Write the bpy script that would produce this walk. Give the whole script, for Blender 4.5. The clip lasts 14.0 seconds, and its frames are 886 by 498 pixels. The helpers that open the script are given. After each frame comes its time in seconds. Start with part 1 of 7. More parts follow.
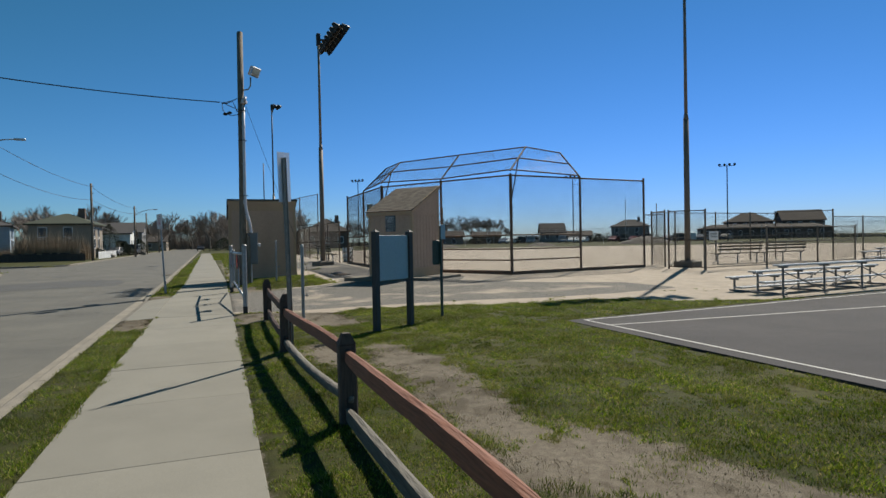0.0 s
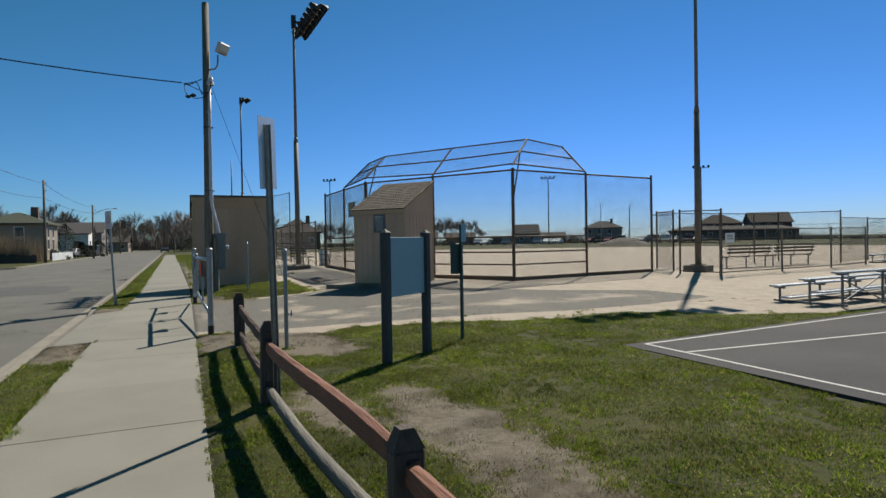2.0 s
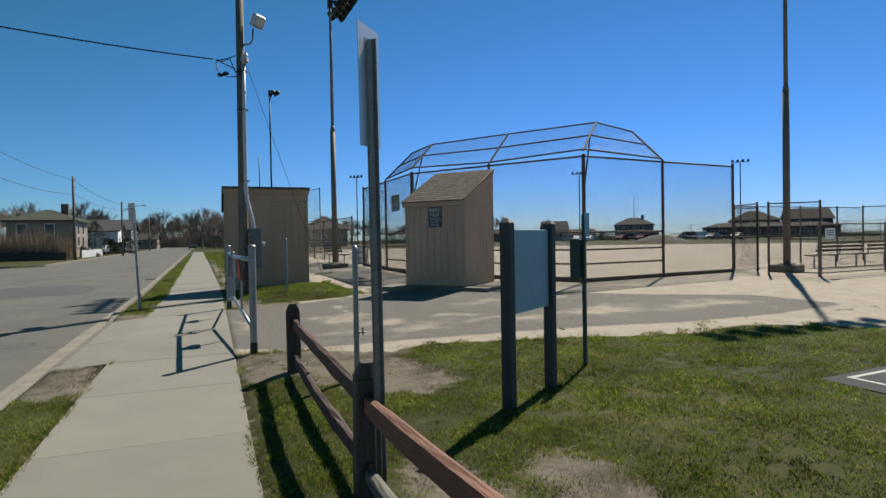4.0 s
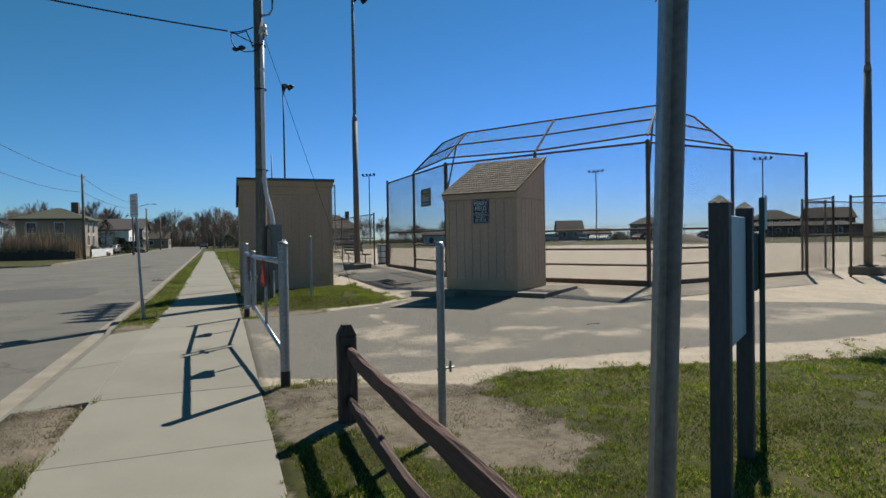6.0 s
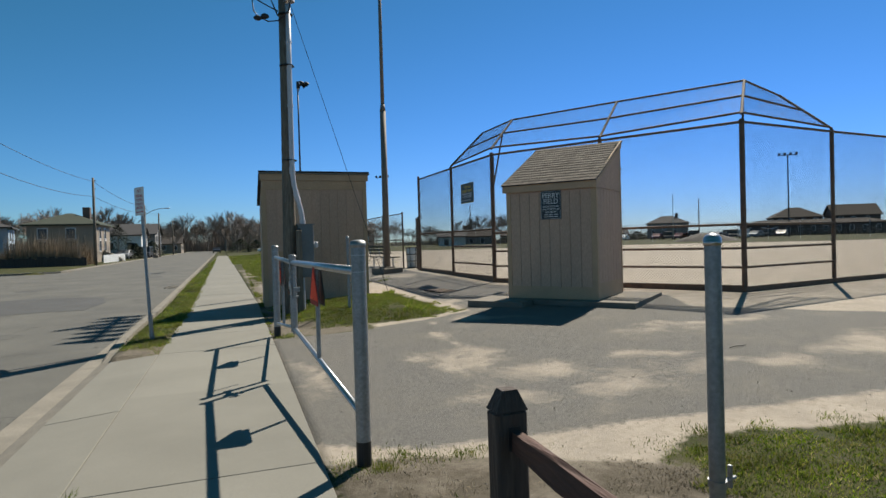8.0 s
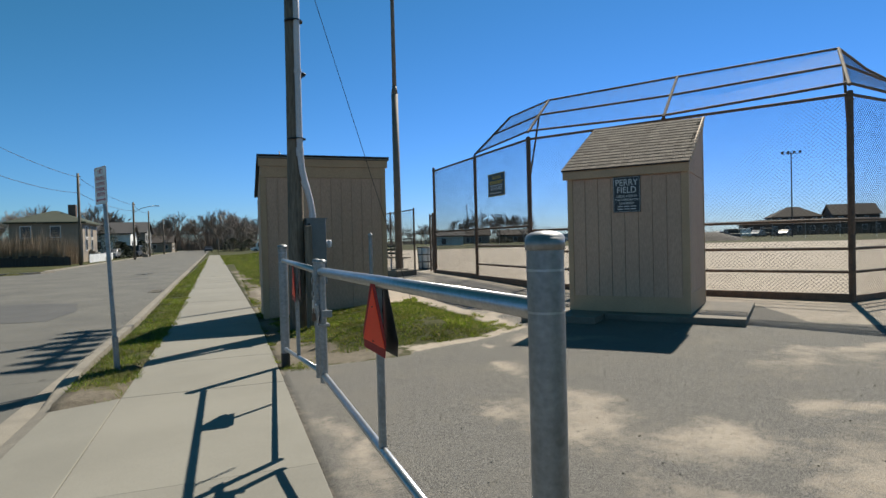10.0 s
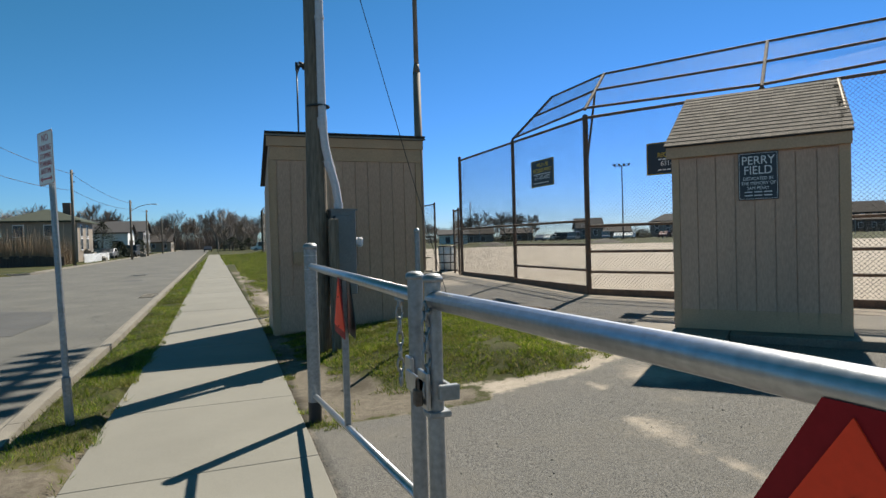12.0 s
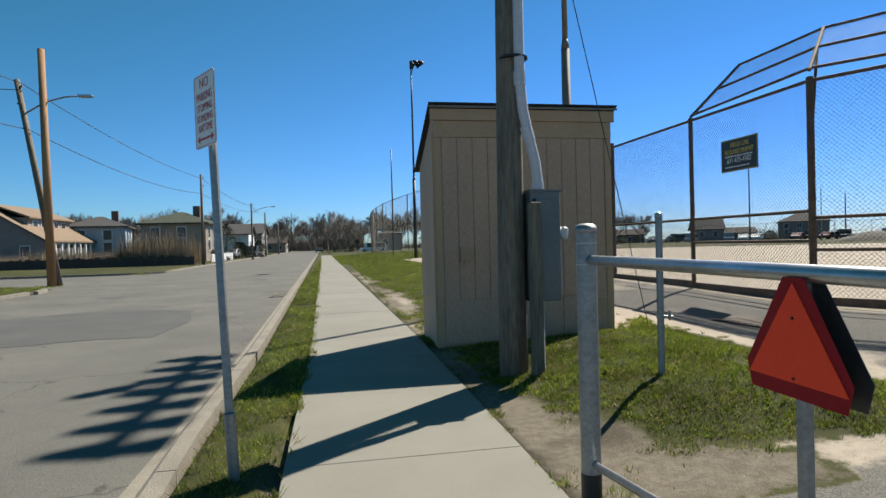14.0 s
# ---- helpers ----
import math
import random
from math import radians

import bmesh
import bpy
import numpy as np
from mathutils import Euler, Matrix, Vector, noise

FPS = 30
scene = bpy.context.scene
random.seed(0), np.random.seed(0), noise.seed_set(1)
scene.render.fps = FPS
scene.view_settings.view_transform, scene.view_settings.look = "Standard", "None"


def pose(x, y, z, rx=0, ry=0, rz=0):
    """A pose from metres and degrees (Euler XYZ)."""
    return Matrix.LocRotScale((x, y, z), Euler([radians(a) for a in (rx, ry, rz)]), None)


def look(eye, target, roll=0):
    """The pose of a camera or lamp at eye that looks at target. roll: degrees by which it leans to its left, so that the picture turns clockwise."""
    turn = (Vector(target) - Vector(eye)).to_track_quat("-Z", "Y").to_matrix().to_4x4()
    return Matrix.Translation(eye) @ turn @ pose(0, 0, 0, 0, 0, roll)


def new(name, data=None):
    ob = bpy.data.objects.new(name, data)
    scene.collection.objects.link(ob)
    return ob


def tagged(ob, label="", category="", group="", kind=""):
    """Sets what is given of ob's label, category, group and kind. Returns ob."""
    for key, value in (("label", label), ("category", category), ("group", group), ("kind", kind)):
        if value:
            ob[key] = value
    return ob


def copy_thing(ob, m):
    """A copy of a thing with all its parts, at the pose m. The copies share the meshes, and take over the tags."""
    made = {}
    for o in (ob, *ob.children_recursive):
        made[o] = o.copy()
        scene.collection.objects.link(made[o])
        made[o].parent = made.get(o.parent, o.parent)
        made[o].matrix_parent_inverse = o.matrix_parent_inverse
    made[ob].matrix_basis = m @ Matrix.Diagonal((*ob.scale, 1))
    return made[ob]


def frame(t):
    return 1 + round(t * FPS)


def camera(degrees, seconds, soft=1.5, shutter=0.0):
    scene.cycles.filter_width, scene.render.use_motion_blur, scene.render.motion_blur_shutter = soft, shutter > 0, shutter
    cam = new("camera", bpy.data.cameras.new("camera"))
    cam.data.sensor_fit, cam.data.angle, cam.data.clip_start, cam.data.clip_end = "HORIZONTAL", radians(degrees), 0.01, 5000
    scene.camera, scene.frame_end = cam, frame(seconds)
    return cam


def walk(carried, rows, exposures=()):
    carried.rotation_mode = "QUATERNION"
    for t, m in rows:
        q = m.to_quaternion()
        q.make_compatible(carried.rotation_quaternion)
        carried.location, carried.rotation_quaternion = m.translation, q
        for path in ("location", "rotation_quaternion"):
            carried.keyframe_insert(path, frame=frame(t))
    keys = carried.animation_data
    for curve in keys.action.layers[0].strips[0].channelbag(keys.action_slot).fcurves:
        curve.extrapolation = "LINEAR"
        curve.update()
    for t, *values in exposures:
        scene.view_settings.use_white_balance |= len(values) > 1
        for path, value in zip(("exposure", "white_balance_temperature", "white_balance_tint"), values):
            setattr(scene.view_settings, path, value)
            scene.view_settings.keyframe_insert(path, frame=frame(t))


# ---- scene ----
cam = camera(74.4, 14.0)
PATH = [
    (0, (0.354, 0.192, 1.565), (1.071, 2.059, 1.536), -1.1),
    (0.5, (0.37, 0.798, 1.551), (1.098, 2.66, 1.522), -1.1),
    (1, (0.477, 1.394, 1.551), (1.235, 3.245, 1.525), -1.1),
    (1.5, (0.531, 2.055, 1.581), (1.351, 3.879, 1.548), -1.2),
    (2, (0.47, 2.644, 1.61), (1.28, 4.472, 1.583), -1.0),
    (2.5, (0.567, 3.308, 1.605), (1.375, 5.137, 1.574), -1.2),
    (3, (0.457, 3.882, 1.619), (1.244, 5.721, 1.589), -1.0),
    (3.5, (0.488, 4.471, 1.555), (1.273, 6.31, 1.525), -1.1),
    (4, (0.35, 5.061, 1.599), (1.087, 6.92, 1.564), -1.0),
    (4.2, (0.291, 5.282, 1.652), (0.994, 7.154, 1.617), -0.8),
    (6.3, (0.276, 7.631, 1.56), (0.983, 9.501, 1.524), -1.0),
    (6.5, (0.19, 7.89, 1.562), (0.893, 9.763, 1.533), -1.2),
    (7, (0.202, 8.432, 1.511), (0.898, 10.307, 1.482), -1.2),
    (7.5, (0.143, 9.076, 1.523), (0.826, 10.955, 1.493), -1.3),
    (7.7, (0.086, 9.292, 1.543), (0.758, 11.176, 1.515), -1.6),
    (9.8, (0.163, 11.841, 1.526), (0.859, 13.715, 1.495), -1.4),
    (10, (0.076, 12.095, 1.548), (0.771, 13.97, 1.517), -1.5),
    (10.5, (0.122, 12.684, 1.51), (0.818, 14.559, 1.479), -1.5),
    (11, (0.083, 13.313, 1.531), (0.779, 15.187, 1.496), -1.5),
    (11.5, (0.042, 13.826, 1.553), (0.734, 15.702, 1.523), -1.4),
    (12, (0.061, 14.456, 1.548), (0.757, 16.331, 1.513), -1.6),
    (12.5, (-0.089, 14.97, 1.524), (0.571, 16.858, 1.495), -1.4),
    (13, (-0.134, 15.556, 1.465), (0.502, 17.452, 1.433), -1.5),
    (13.5, (-0.373, 16.034, 1.464), (0.106, 17.976, 1.436), -1.5),
    (14, (-0.59, 16.447, 1.459), (-0.221, 18.413, 1.441), -1.5),
]
EXPOSURES = [(0.0, 0.47), (4.0, 0.55), (7.0, 0.62), (10.0, 0.75), (12.0, 0.86), (14.0, 0.95)]
walk(cam, [(t, look(eye, target, roll)) for t, eye, target, roll in PATH], EXPOSURES)

# ---- light ----
SUN_AZ, SUN_EL = radians(49.2), radians(47.3)   # from +y towards +x, above the horizon
world = bpy.data.worlds.new("sky")
scene.world = world
world.use_nodes = True
_wn = world.node_tree.nodes
_sky = _wn.new("ShaderNodeTexSky")
_sky.sky_type = "NISHITA"
_sky.sun_disc = False
_sky.sun_elevation = SUN_EL
_sky.sun_rotation = SUN_AZ
_sky.altitude = 0.0
_sky.air_density = 1.0
_sky.dust_density = 0.0
_sky.ozone_density = 4.0
_wn["Background"].inputs[1].default_value = 0.055
_sep, _com = _wn.new("ShaderNodeSeparateColor"), _wn.new("ShaderNodeCombineColor")
world.node_tree.links.new(_sky.outputs[0], _sep.inputs[0])
for _i, (_gain, _power) in enumerate(((0.262, 1.34), (0.78, 1.0), (0.295, 1.68))):   # clear spring air: deeper blue than the model's
    _p, _g = _wn.new("ShaderNodeMath"), _wn.new("ShaderNodeMath")
    _p.operation, _g.operation = "POWER", "MULTIPLY"
    _p.inputs[1].default_value, _g.inputs[1].default_value = _power, _gain
    world.node_tree.links.new(_sep.outputs[_i], _p.inputs[0])
    world.node_tree.links.new(_p.outputs[0], _g.inputs[0])
    world.node_tree.links.new(_g.outputs[0], _com.inputs[_i])
world.node_tree.links.new(_com.outputs[0], _wn["Background"].inputs[0])
_sun = bpy.data.lights.new("sun", "SUN")
_sun.energy = 4.75
_sun.angle = radians(0.55)
_sun.color = (1.0, 0.925, 0.785)
sun = new("sun", _sun)
sun_way = Vector((math.sin(SUN_AZ) * math.cos(SUN_EL), math.cos(SUN_AZ) * math.cos(SUN_EL), math.sin(SUN_EL)))
sun.matrix_basis = look(sun_way * 80, (0, 0, 0))

# ---- the lie of the land ----


def ss(a, b, v):
    t = np.clip((np.asarray(v, float) - a) / (b - a), 0, 1)
    return t * t * (3 - 2 * t)


def H(x, y):
    """Height of the walking ground."""
    return 0.08 * ss(0, 20, y) + 0.2 * ss(1, 6, x) * ss(9, 21, y) + 0.15 * ss(2, 6, x) * ss(19, 31, y)


def hz(x, y):
    return float(H(x, y))


def drift(y):
    """The street leans a little to the west beyond the gate."""
    return -0.018 * np.maximum(0.0, np.asarray(y, float) - 25)


# ---- materials ----


def material(name, color, rough=0.8, metal=0.0, vary=0.25, scale=3.0, grain=60.0, bump=0.15, color2=None, stretch=(1, 1, 1), spec=0.5, objvary=0.0, bumpd=0.02, voro=0.0):
    m = bpy.data.materials.new(name)
    m.use_nodes = True
    t = m.node_tree
    n, l = t.nodes, t.links
    b = n["Principled BSDF"]
    b.inputs["Roughness"].default_value = rough
    b.inputs["Metallic"].default_value = metal
    b.inputs["Specular IOR Level"].default_value = spec
    co = n.new("ShaderNodeTexCoord")
    mp = n.new("ShaderNodeMapping")
    mp.inputs["Scale"].default_value = stretch
    l.new(co.outputs["Object"], mp.inputs[0])
    big = n.new("ShaderNodeTexNoise")
    big.inputs["Scale"].default_value = scale
    big.inputs["Detail"].default_value = 5
    big.inputs["Roughness"].default_value = 0.6
    fine = n.new("ShaderNodeTexNoise")
    fine.inputs["Scale"].default_value = grain
    fine.inputs["Detail"].default_value = 3
    l.new(mp.outputs[0], big.inputs[0])
    l.new(mp.outputs[0], fine.inputs[0])
    c2 = color2 or tuple(c * (1 - vary) for c in color)
    ramp = n.new("ShaderNodeMapRange")
    ramp.inputs[1].default_value, ramp.inputs[2].default_value = 0.35, 0.68
    l.new(big.outputs[0], ramp.inputs[0])
    mix = n.new("ShaderNodeMix")
    mix.data_type = "RGBA"
    mix.inputs[6].default_value = (*color, 1)
    mix.inputs[7].default_value = (*c2, 1)
    l.new(ramp.outputs[0], mix.inputs[0])
    fr = n.new("ShaderNodeMapRange")
    fr.inputs[1].default_value, fr.inputs[2].default_value = 0.25, 0.75
    fr.inputs[3].default_value, fr.inputs[4].default_value = 1 - vary * 0.9, 1 + vary * 0.9
    l.new(fine.outputs[0], fr.inputs[0])
    mul = n.new("ShaderNodeMix")
    mul.data_type = "RGBA"
    mul.blend_type = "MULTIPLY"
    mul.inputs[0].default_value = 1
    l.new(mix.outputs[2], mul.inputs[6])
    l.new(fr.outputs[0], mul.inputs[7])
    last = mul.outputs[2]
    if voro:
        ds = n.new("ShaderNodeVectorMath")
        ds.operation = "MULTIPLY_ADD"
        wob = n.new("ShaderNodeTexNoise")
        wob.inputs["Scale"].default_value = 1.3
        wob.inputs["Detail"].default_value = 4
        l.new(co.outputs["Object"], wob.inputs[0])
        l.new(wob.outputs["Color"], ds.inputs[0])
        ds.inputs[1].default_value = (1.2, 1.2, 1.2)
        l.new(co.outputs["Object"], ds.inputs[2])
        vo = n.new("ShaderNodeTexVoronoi")
        vo.feature = "DISTANCE_TO_EDGE"
        vo.inputs["Scale"].default_value = voro
        l.new(ds.outputs[0], vo.inputs[0])
        cr = n.new("ShaderNodeMapRange")
        cr.inputs[1].default_value, cr.inputs[2].default_value, cr.inputs[3].default_value, cr.inputs[4].default_value = 0.0, 0.006, 0.55, 1.0
        l.new(vo.outputs["Distance"], cr.inputs[0])
        m3 = n.new("ShaderNodeMix")
        m3.data_type, m3.blend_type = "RGBA", "MULTIPLY"
        m3.inputs[0].default_value = 1
        l.new(last, m3.inputs[6])
        l.new(cr.outputs[0], m3.inputs[7])
        last = m3.outputs[2]
    if objvary:
        oi = n.new("ShaderNodeObjectInfo")
        r2 = n.new("ShaderNodeMapRange")
        r2.inputs[3].default_value, r2.inputs[4].default_value = 1 - objvary, 1 + objvary
        l.new(oi.outputs["Random"], r2.inputs[0])
        m2 = n.new("ShaderNodeMix")
        m2.data_type = "RGBA"
        m2.blend_type = "MULTIPLY"
        m2.inputs[0].default_value = 1
        l.new(last, m2.inputs[6])
        l.new(r2.outputs[0], m2.inputs[7])
        last = m2.outputs[2]
    l.new(last, b.inputs["Base Color"])
    if bump:
        bp = n.new("ShaderNodeBump")
        bp.inputs["Strength"].default_value = bump
        bp.inputs["Distance"].default_value = bumpd
        l.new(fine.outputs[0], bp.inputs["Height"])
        l.new(bp.outputs[0], b.inputs["Normal"])
    return m


def ground_material():
    """Grass soil, bare dirt, sand and worn asphalt, after three attributes of the sheet."""
    m = bpy.data.materials.new("ground")
    m.use_nodes = True
    t = m.node_tree
    n, l = t.nodes, t.links
    b = n["Principled BSDF"]
    b.inputs["Roughness"].default_value = 0.95
    b.inputs["Specular IOR Level"].default_value = 0.2
    co = n.new("ShaderNodeTexCoord")

    def noise_at(s, d=5, r=0.6):
        q = n.new("ShaderNodeTexNoise")
        q.inputs["Scale"].default_value, q.inputs["Detail"].default_value, q.inputs["Roughness"].default_value = s, d, r
        l.new(co.outputs["Object"], q.inputs[0])
        return q.outputs[0]

    def math_(op, a, c, d=None):
        q = n.new("ShaderNodeMath")
        q.operation = op
        for i, v in enumerate((a, c, d)):
            if v is None:
                continue
            if isinstance(v, (int, float)):
                q.inputs[i].default_value = v
            else:
                l.new(v, q.inputs[i])
        return q.outputs[0]

    def rng(v, a, c, lo=0.0, hi=1.0):
        q = n.new("ShaderNodeMapRange")
        q.interpolation_type = "SMOOTHSTEP"
        for i, w in enumerate((a, c, lo, hi)):
            q.inputs[i + 1].default_value = w
        l.new(v, q.inputs[0])
        return q.outputs[0]

    def mixc(f, a, c):
        q = n.new("ShaderNodeMix")
        q.data_type = "RGBA"
        if isinstance(f, float):
            q.inputs[0].default_value = f
        else:
            l.new(f, q.inputs[0])
        for i, v in ((6, a), (7, c)):
            if isinstance(v, tuple):
                q.inputs[i].default_value = (*v, 1)
            else:
                l.new(v, q.inputs[i])
        return q.outputs[2]

    def attr(name):
        q = n.new("ShaderNodeAttribute")
        q.attribute_name = name
        return q.outputs["Fac"]

    n1, n2, n3, n4 = noise_at(0.35), noise_at(2.2), noise_at(14, 6, 0.7), noise_at(150, 3, 0.7)
    grass = mixc(rng(n2, 0.38, 0.62), (0.026, 0.034, 0.006), (0.042, 0.047, 0.0095))
    grass = mixc(rng(n1, 0.45, 0.7), grass, (0.0818, 0.078, 0.0246))
    grass = mixc(rng(n3, 0.42, 0.66), grass, (0.0349, 0.0328, 0.0123))
    n5, n6 = noise_at(0.9, 8, 0.7), noise_at(75, 4, 0.75)
    dirt = mixc(rng(n3, 0.35, 0.65), (0.178, 0.155, 0.122), (0.12, 0.101, 0.079))
    dirt = mixc(rng(n5, 0.47, 0.6), dirt, (0.07, 0.058, 0.041))
    dirt = mixc(rng(n6, 0.5, 0.68), dirt, (0.134, 0.115, 0.0916))
    dirt = mixc(rng(n4, 0.5, 0.68), dirt, (0.0552, 0.0459, 0.0344))
    sand = mixc(rng(n2, 0.35, 0.65), (0.37, 0.322, 0.268), (0.3, 0.262, 0.22))
    sand = mixc(rng(n3, 0.45, 0.7), sand, (0.27, 0.23, 0.185))
    sand = mixc(rng(n4, 0.52, 0.7, 0.0, 0.6), sand, (0.2, 0.17, 0.14))
    tar = mixc(rng(n4, 0.44, 0.58), (0.062, 0.06, 0.058), (0.2, 0.192, 0.178))
    tar = mixc(rng(n6, 0.52, 0.62), tar, (0.181, 0.169, 0.154))
    tar = mixc(rng(n6, 0.38, 0.48, 1.0, 0.0), tar, (0.0465, 0.0438, 0.041))
    tar = mixc(rng(n5, 0.42, 0.68, 0.0, 0.7), tar, (0.142, 0.131, 0.115))

    def mask(name, k=0.5, k2=0.25, w=0.08):
        v = math_("ADD", attr(name), math_("MULTIPLY", math_("SUBTRACT", n2, 0.5), k))
        v = math_("ADD", v, math_("MULTIPLY", math_("SUBTRACT", n3, 0.5), k2))
        return rng(v, 0.5 - w, 0.5 + w)

    col = mixc(mask("dirt", 0.9, 0.9, 0.1), grass, dirt)
    col = mixc(mask("sand", 0.5, 0.5, 0.1), col, sand)
    tm = mask("tar", 0.35, 0.35, 0.1)
    col = mixc(tm, col, tar)
    blow = math_("ADD", attr("smear"), math_("MULTIPLY", math_("SUBTRACT", n5, 0.5), 2.6))
    blow = math_("ADD", blow, math_("MULTIPLY", math_("SUBTRACT", n3, 0.5), 0.7))
    blow = math_("ADD", blow, math_("MULTIPLY", math_("SUBTRACT", n4, 0.5), 0.35))
    col = mixc(rng(blow, 0.25, 0.95, 0.0, 0.85), col, sand)
    l.new(col, b.inputs["Base Color"])
    bp = n.new("ShaderNodeBump")
    bp.inputs["Strength"].default_value, bp.inputs["Distance"].default_value = 0.5, 0.03
    l.new(math_("ADD", math_("MULTIPLY", n3, 0.35), math_("MULTIPLY", n6, 0.5)), bp.inputs["Height"])
    l.new(bp.outputs[0], b.inputs["Normal"])
    return m


M_GROUND = ground_material()
M_ROAD = material("worn_asphalt", (0.122, 0.118, 0.106), 0.9, 0, 0.3, 0.5, 90, 0.4, color2=(0.088, 0.086, 0.08), spec=0.3, bumpd=0.012, voro=0.28)
M_PATCH = material("dark_asphalt", (0.072, 0.071, 0.07), 0.9, 0, 0.25, 0.9, 90, 0.35, bumpd=0.012)
M_COURT = material("court_asphalt", (0.04, 0.039, 0.042), 0.85, 0, 0.2, 0.7, 130, 0.3, color2=(0.055, 0.052, 0.054), bumpd=0.01, spec=0.15)
M_LINE = material("white_line_paint", (0.339, 0.339, 0.328), 0.7, 0, 0.2, 9, 90, 0.1)
M_CONC = material("sidewalk_concrete", (0.193, 0.184, 0.158), 0.9, 0, 0.13, 1.1, 150, 0.3, color2=(0.168, 0.16, 0.137), objvary=0.05, bumpd=0.006)
M_KERB = material("kerb_concrete", (0.219, 0.197, 0.164), 0.9, 0, 0.25, 3, 80, 0.4, objvary=0.07)
M_PAD = material("slab_concrete", (0.181, 0.159, 0.131), 0.9, 0, 0.25, 1.5, 70, 0.3)
M_REDWOOD = material("red_stained_wood", (0.18, 0.066, 0.036), 0.75, 0, 0.32, 4, 70, 0.4, stretch=(1, 0.08, 1), color2=(0.12, 0.049, 0.031))
M_DARKRED = material("dark_red_stained_wood", (0.075, 0.033, 0.024), 0.8, 0, 0.35, 4, 60, 0.5, stretch=(1, 0.08, 1), color2=(0.045, 0.025, 0.02))
M_GREYWOOD = material("weathered_grey_wood", (0.147, 0.134, 0.115), 0.85, 0, 0.4, 5, 60, 0.6, stretch=(1, 0.1, 1))
M_POSTWOOD = material("dark_stained_post_wood", (0.052, 0.0339, 0.0274), 0.8, 0, 0.4, 6, 60, 0.6, stretch=(1, 1, 0.1), color2=(0.0711, 0.0547, 0.0465))
M_POLEWOOD = material("utility_pole_wood", (0.19, 0.155, 0.12), 0.85, 0, 0.45, 7, 45, 0.7, stretch=(1, 1, 0.12), color2=(0.1, 0.088, 0.072))
M_ORANGEWOOD = material("new_pole_wood", (0.34, 0.18, 0.08), 0.8, 0, 0.3, 4, 40, 0.4, stretch=(1, 1, 0.06))
M_NOTICE = material("charcoal_painted_wood", (0.05, 0.053, 0.057), 0.7, 0, 0.25, 5, 60, 0.3, stretch=(1, 1, 0.15))
M_BLUE = material("pale_blue_board", (0.3, 0.43, 0.52), 0.6, 0, 0.07, 2, 40, 0.05)
M_GALV = material("galvanised_steel", (0.43, 0.44, 0.46), 0.36, 0.95, 0.16, 7, 45, 0.04)
M_GALVD = material("dull_galvanised_steel", (0.3, 0.31, 0.32), 0.5, 0.75, 0.22, 6, 50, 0.06)
M_RUST = material("rusty_steel_pipe", (0.14, 0.094, 0.066), 0.75, 0.1, 0.4, 6, 60, 0.3, color2=(0.08, 0.058, 0.045))
M_WIRE = material("chain_link_wire", (0.07, 0.064, 0.058), 0.6, 0.3, 0.15, 5, 30, 0.0, spec=0.1)
M_SIDING = material("beige_painted_siding", (0.54, 0.352, 0.25), 0.75, 0, 0.18, 1.2, 60, 0.2, color2=(0.45, 0.298, 0.215), stretch=(1, 1, 0.25), bumpd=0.005)
M_TRIM = material("tan_painted_trim", (0.5, 0.33, 0.205), 0.7, 0, 0.12, 2, 50, 0.15)
M_SHINGLE = material("brown_asphalt_shingles", (0.109, 0.0904, 0.0739), 0.95, 0, 0.3, 5, 120, 0.5, objvary=0.25)
M_FELT = material("dark_roofing", (0.0328, 0.0328, 0.0328), 0.9, 0, 0.3, 4, 80, 0.3)
M_SIGNDK = material("black_sign_face", (0.02, 0.024, 0.03), 0.4, 0, 0.1, 4, 30, 0.0)
M_SIGNWH = material("white_sign_face", (0.75, 0.74, 0.72), 0.45, 0, 0.05, 4, 30, 0.0)
M_SIGNBACK = material("bare_aluminium", (0.55, 0.57, 0.58), 0.45, 0.7, 0.1, 6, 60, 0.03)
M_RED = material("red_lettering", (0.45, 0.04, 0.05), 0.5, 0, 0.1, 6, 60, 0.0)
M_YELLOW = material("yellow_lettering", (0.75, 0.5, 0.03), 0.5, 0, 0.1, 6, 60, 0.0)
M_PVC = material("grey_white_conduit", (0.56, 0.55, 0.6), 0.5, 0, 0.12, 4, 40, 0.05)
M_BOX = material("grey_meter_cabinet", (0.17, 0.18, 0.19), 0.5, 0.4, 0.12, 4, 40, 0.05)
M_ORANGE = material("orange_reflector", (1.0, 0.075, 0.03), 0.5, 0, 0.05, 8, 80, 0.0, spec=0.1)
M_PLATEBACK = material("dark_grey_plate_back", (0.055, 0.06, 0.06), 0.45, 0.2, 0.2, 6, 50, 0.03)
M_DKRED = material("dark_red_reflector_border", (0.3, 0.014, 0.018), 0.5, 0, 0.1, 8, 80, 0.0, spec=0.1)
M_POLESTEEL = material("brown_grey_pole_steel", (0.19, 0.16, 0.135), 0.7, 0.1, 0.25, 3, 40, 0.1)
M_BLACK = material("black_metal", (0.02, 0.02, 0.022), 0.5, 0.2, 0.15, 8, 60, 0.05)
M_CABLE = material("black_cable", (0.025, 0.025, 0.03), 0.6, 0, 0.1, 8, 60, 0.0)
M_GREENBOX = material("dark_green_plastic", (0.018, 0.05, 0.045), 0.5, 0, 0.1, 5, 50, 0.05)
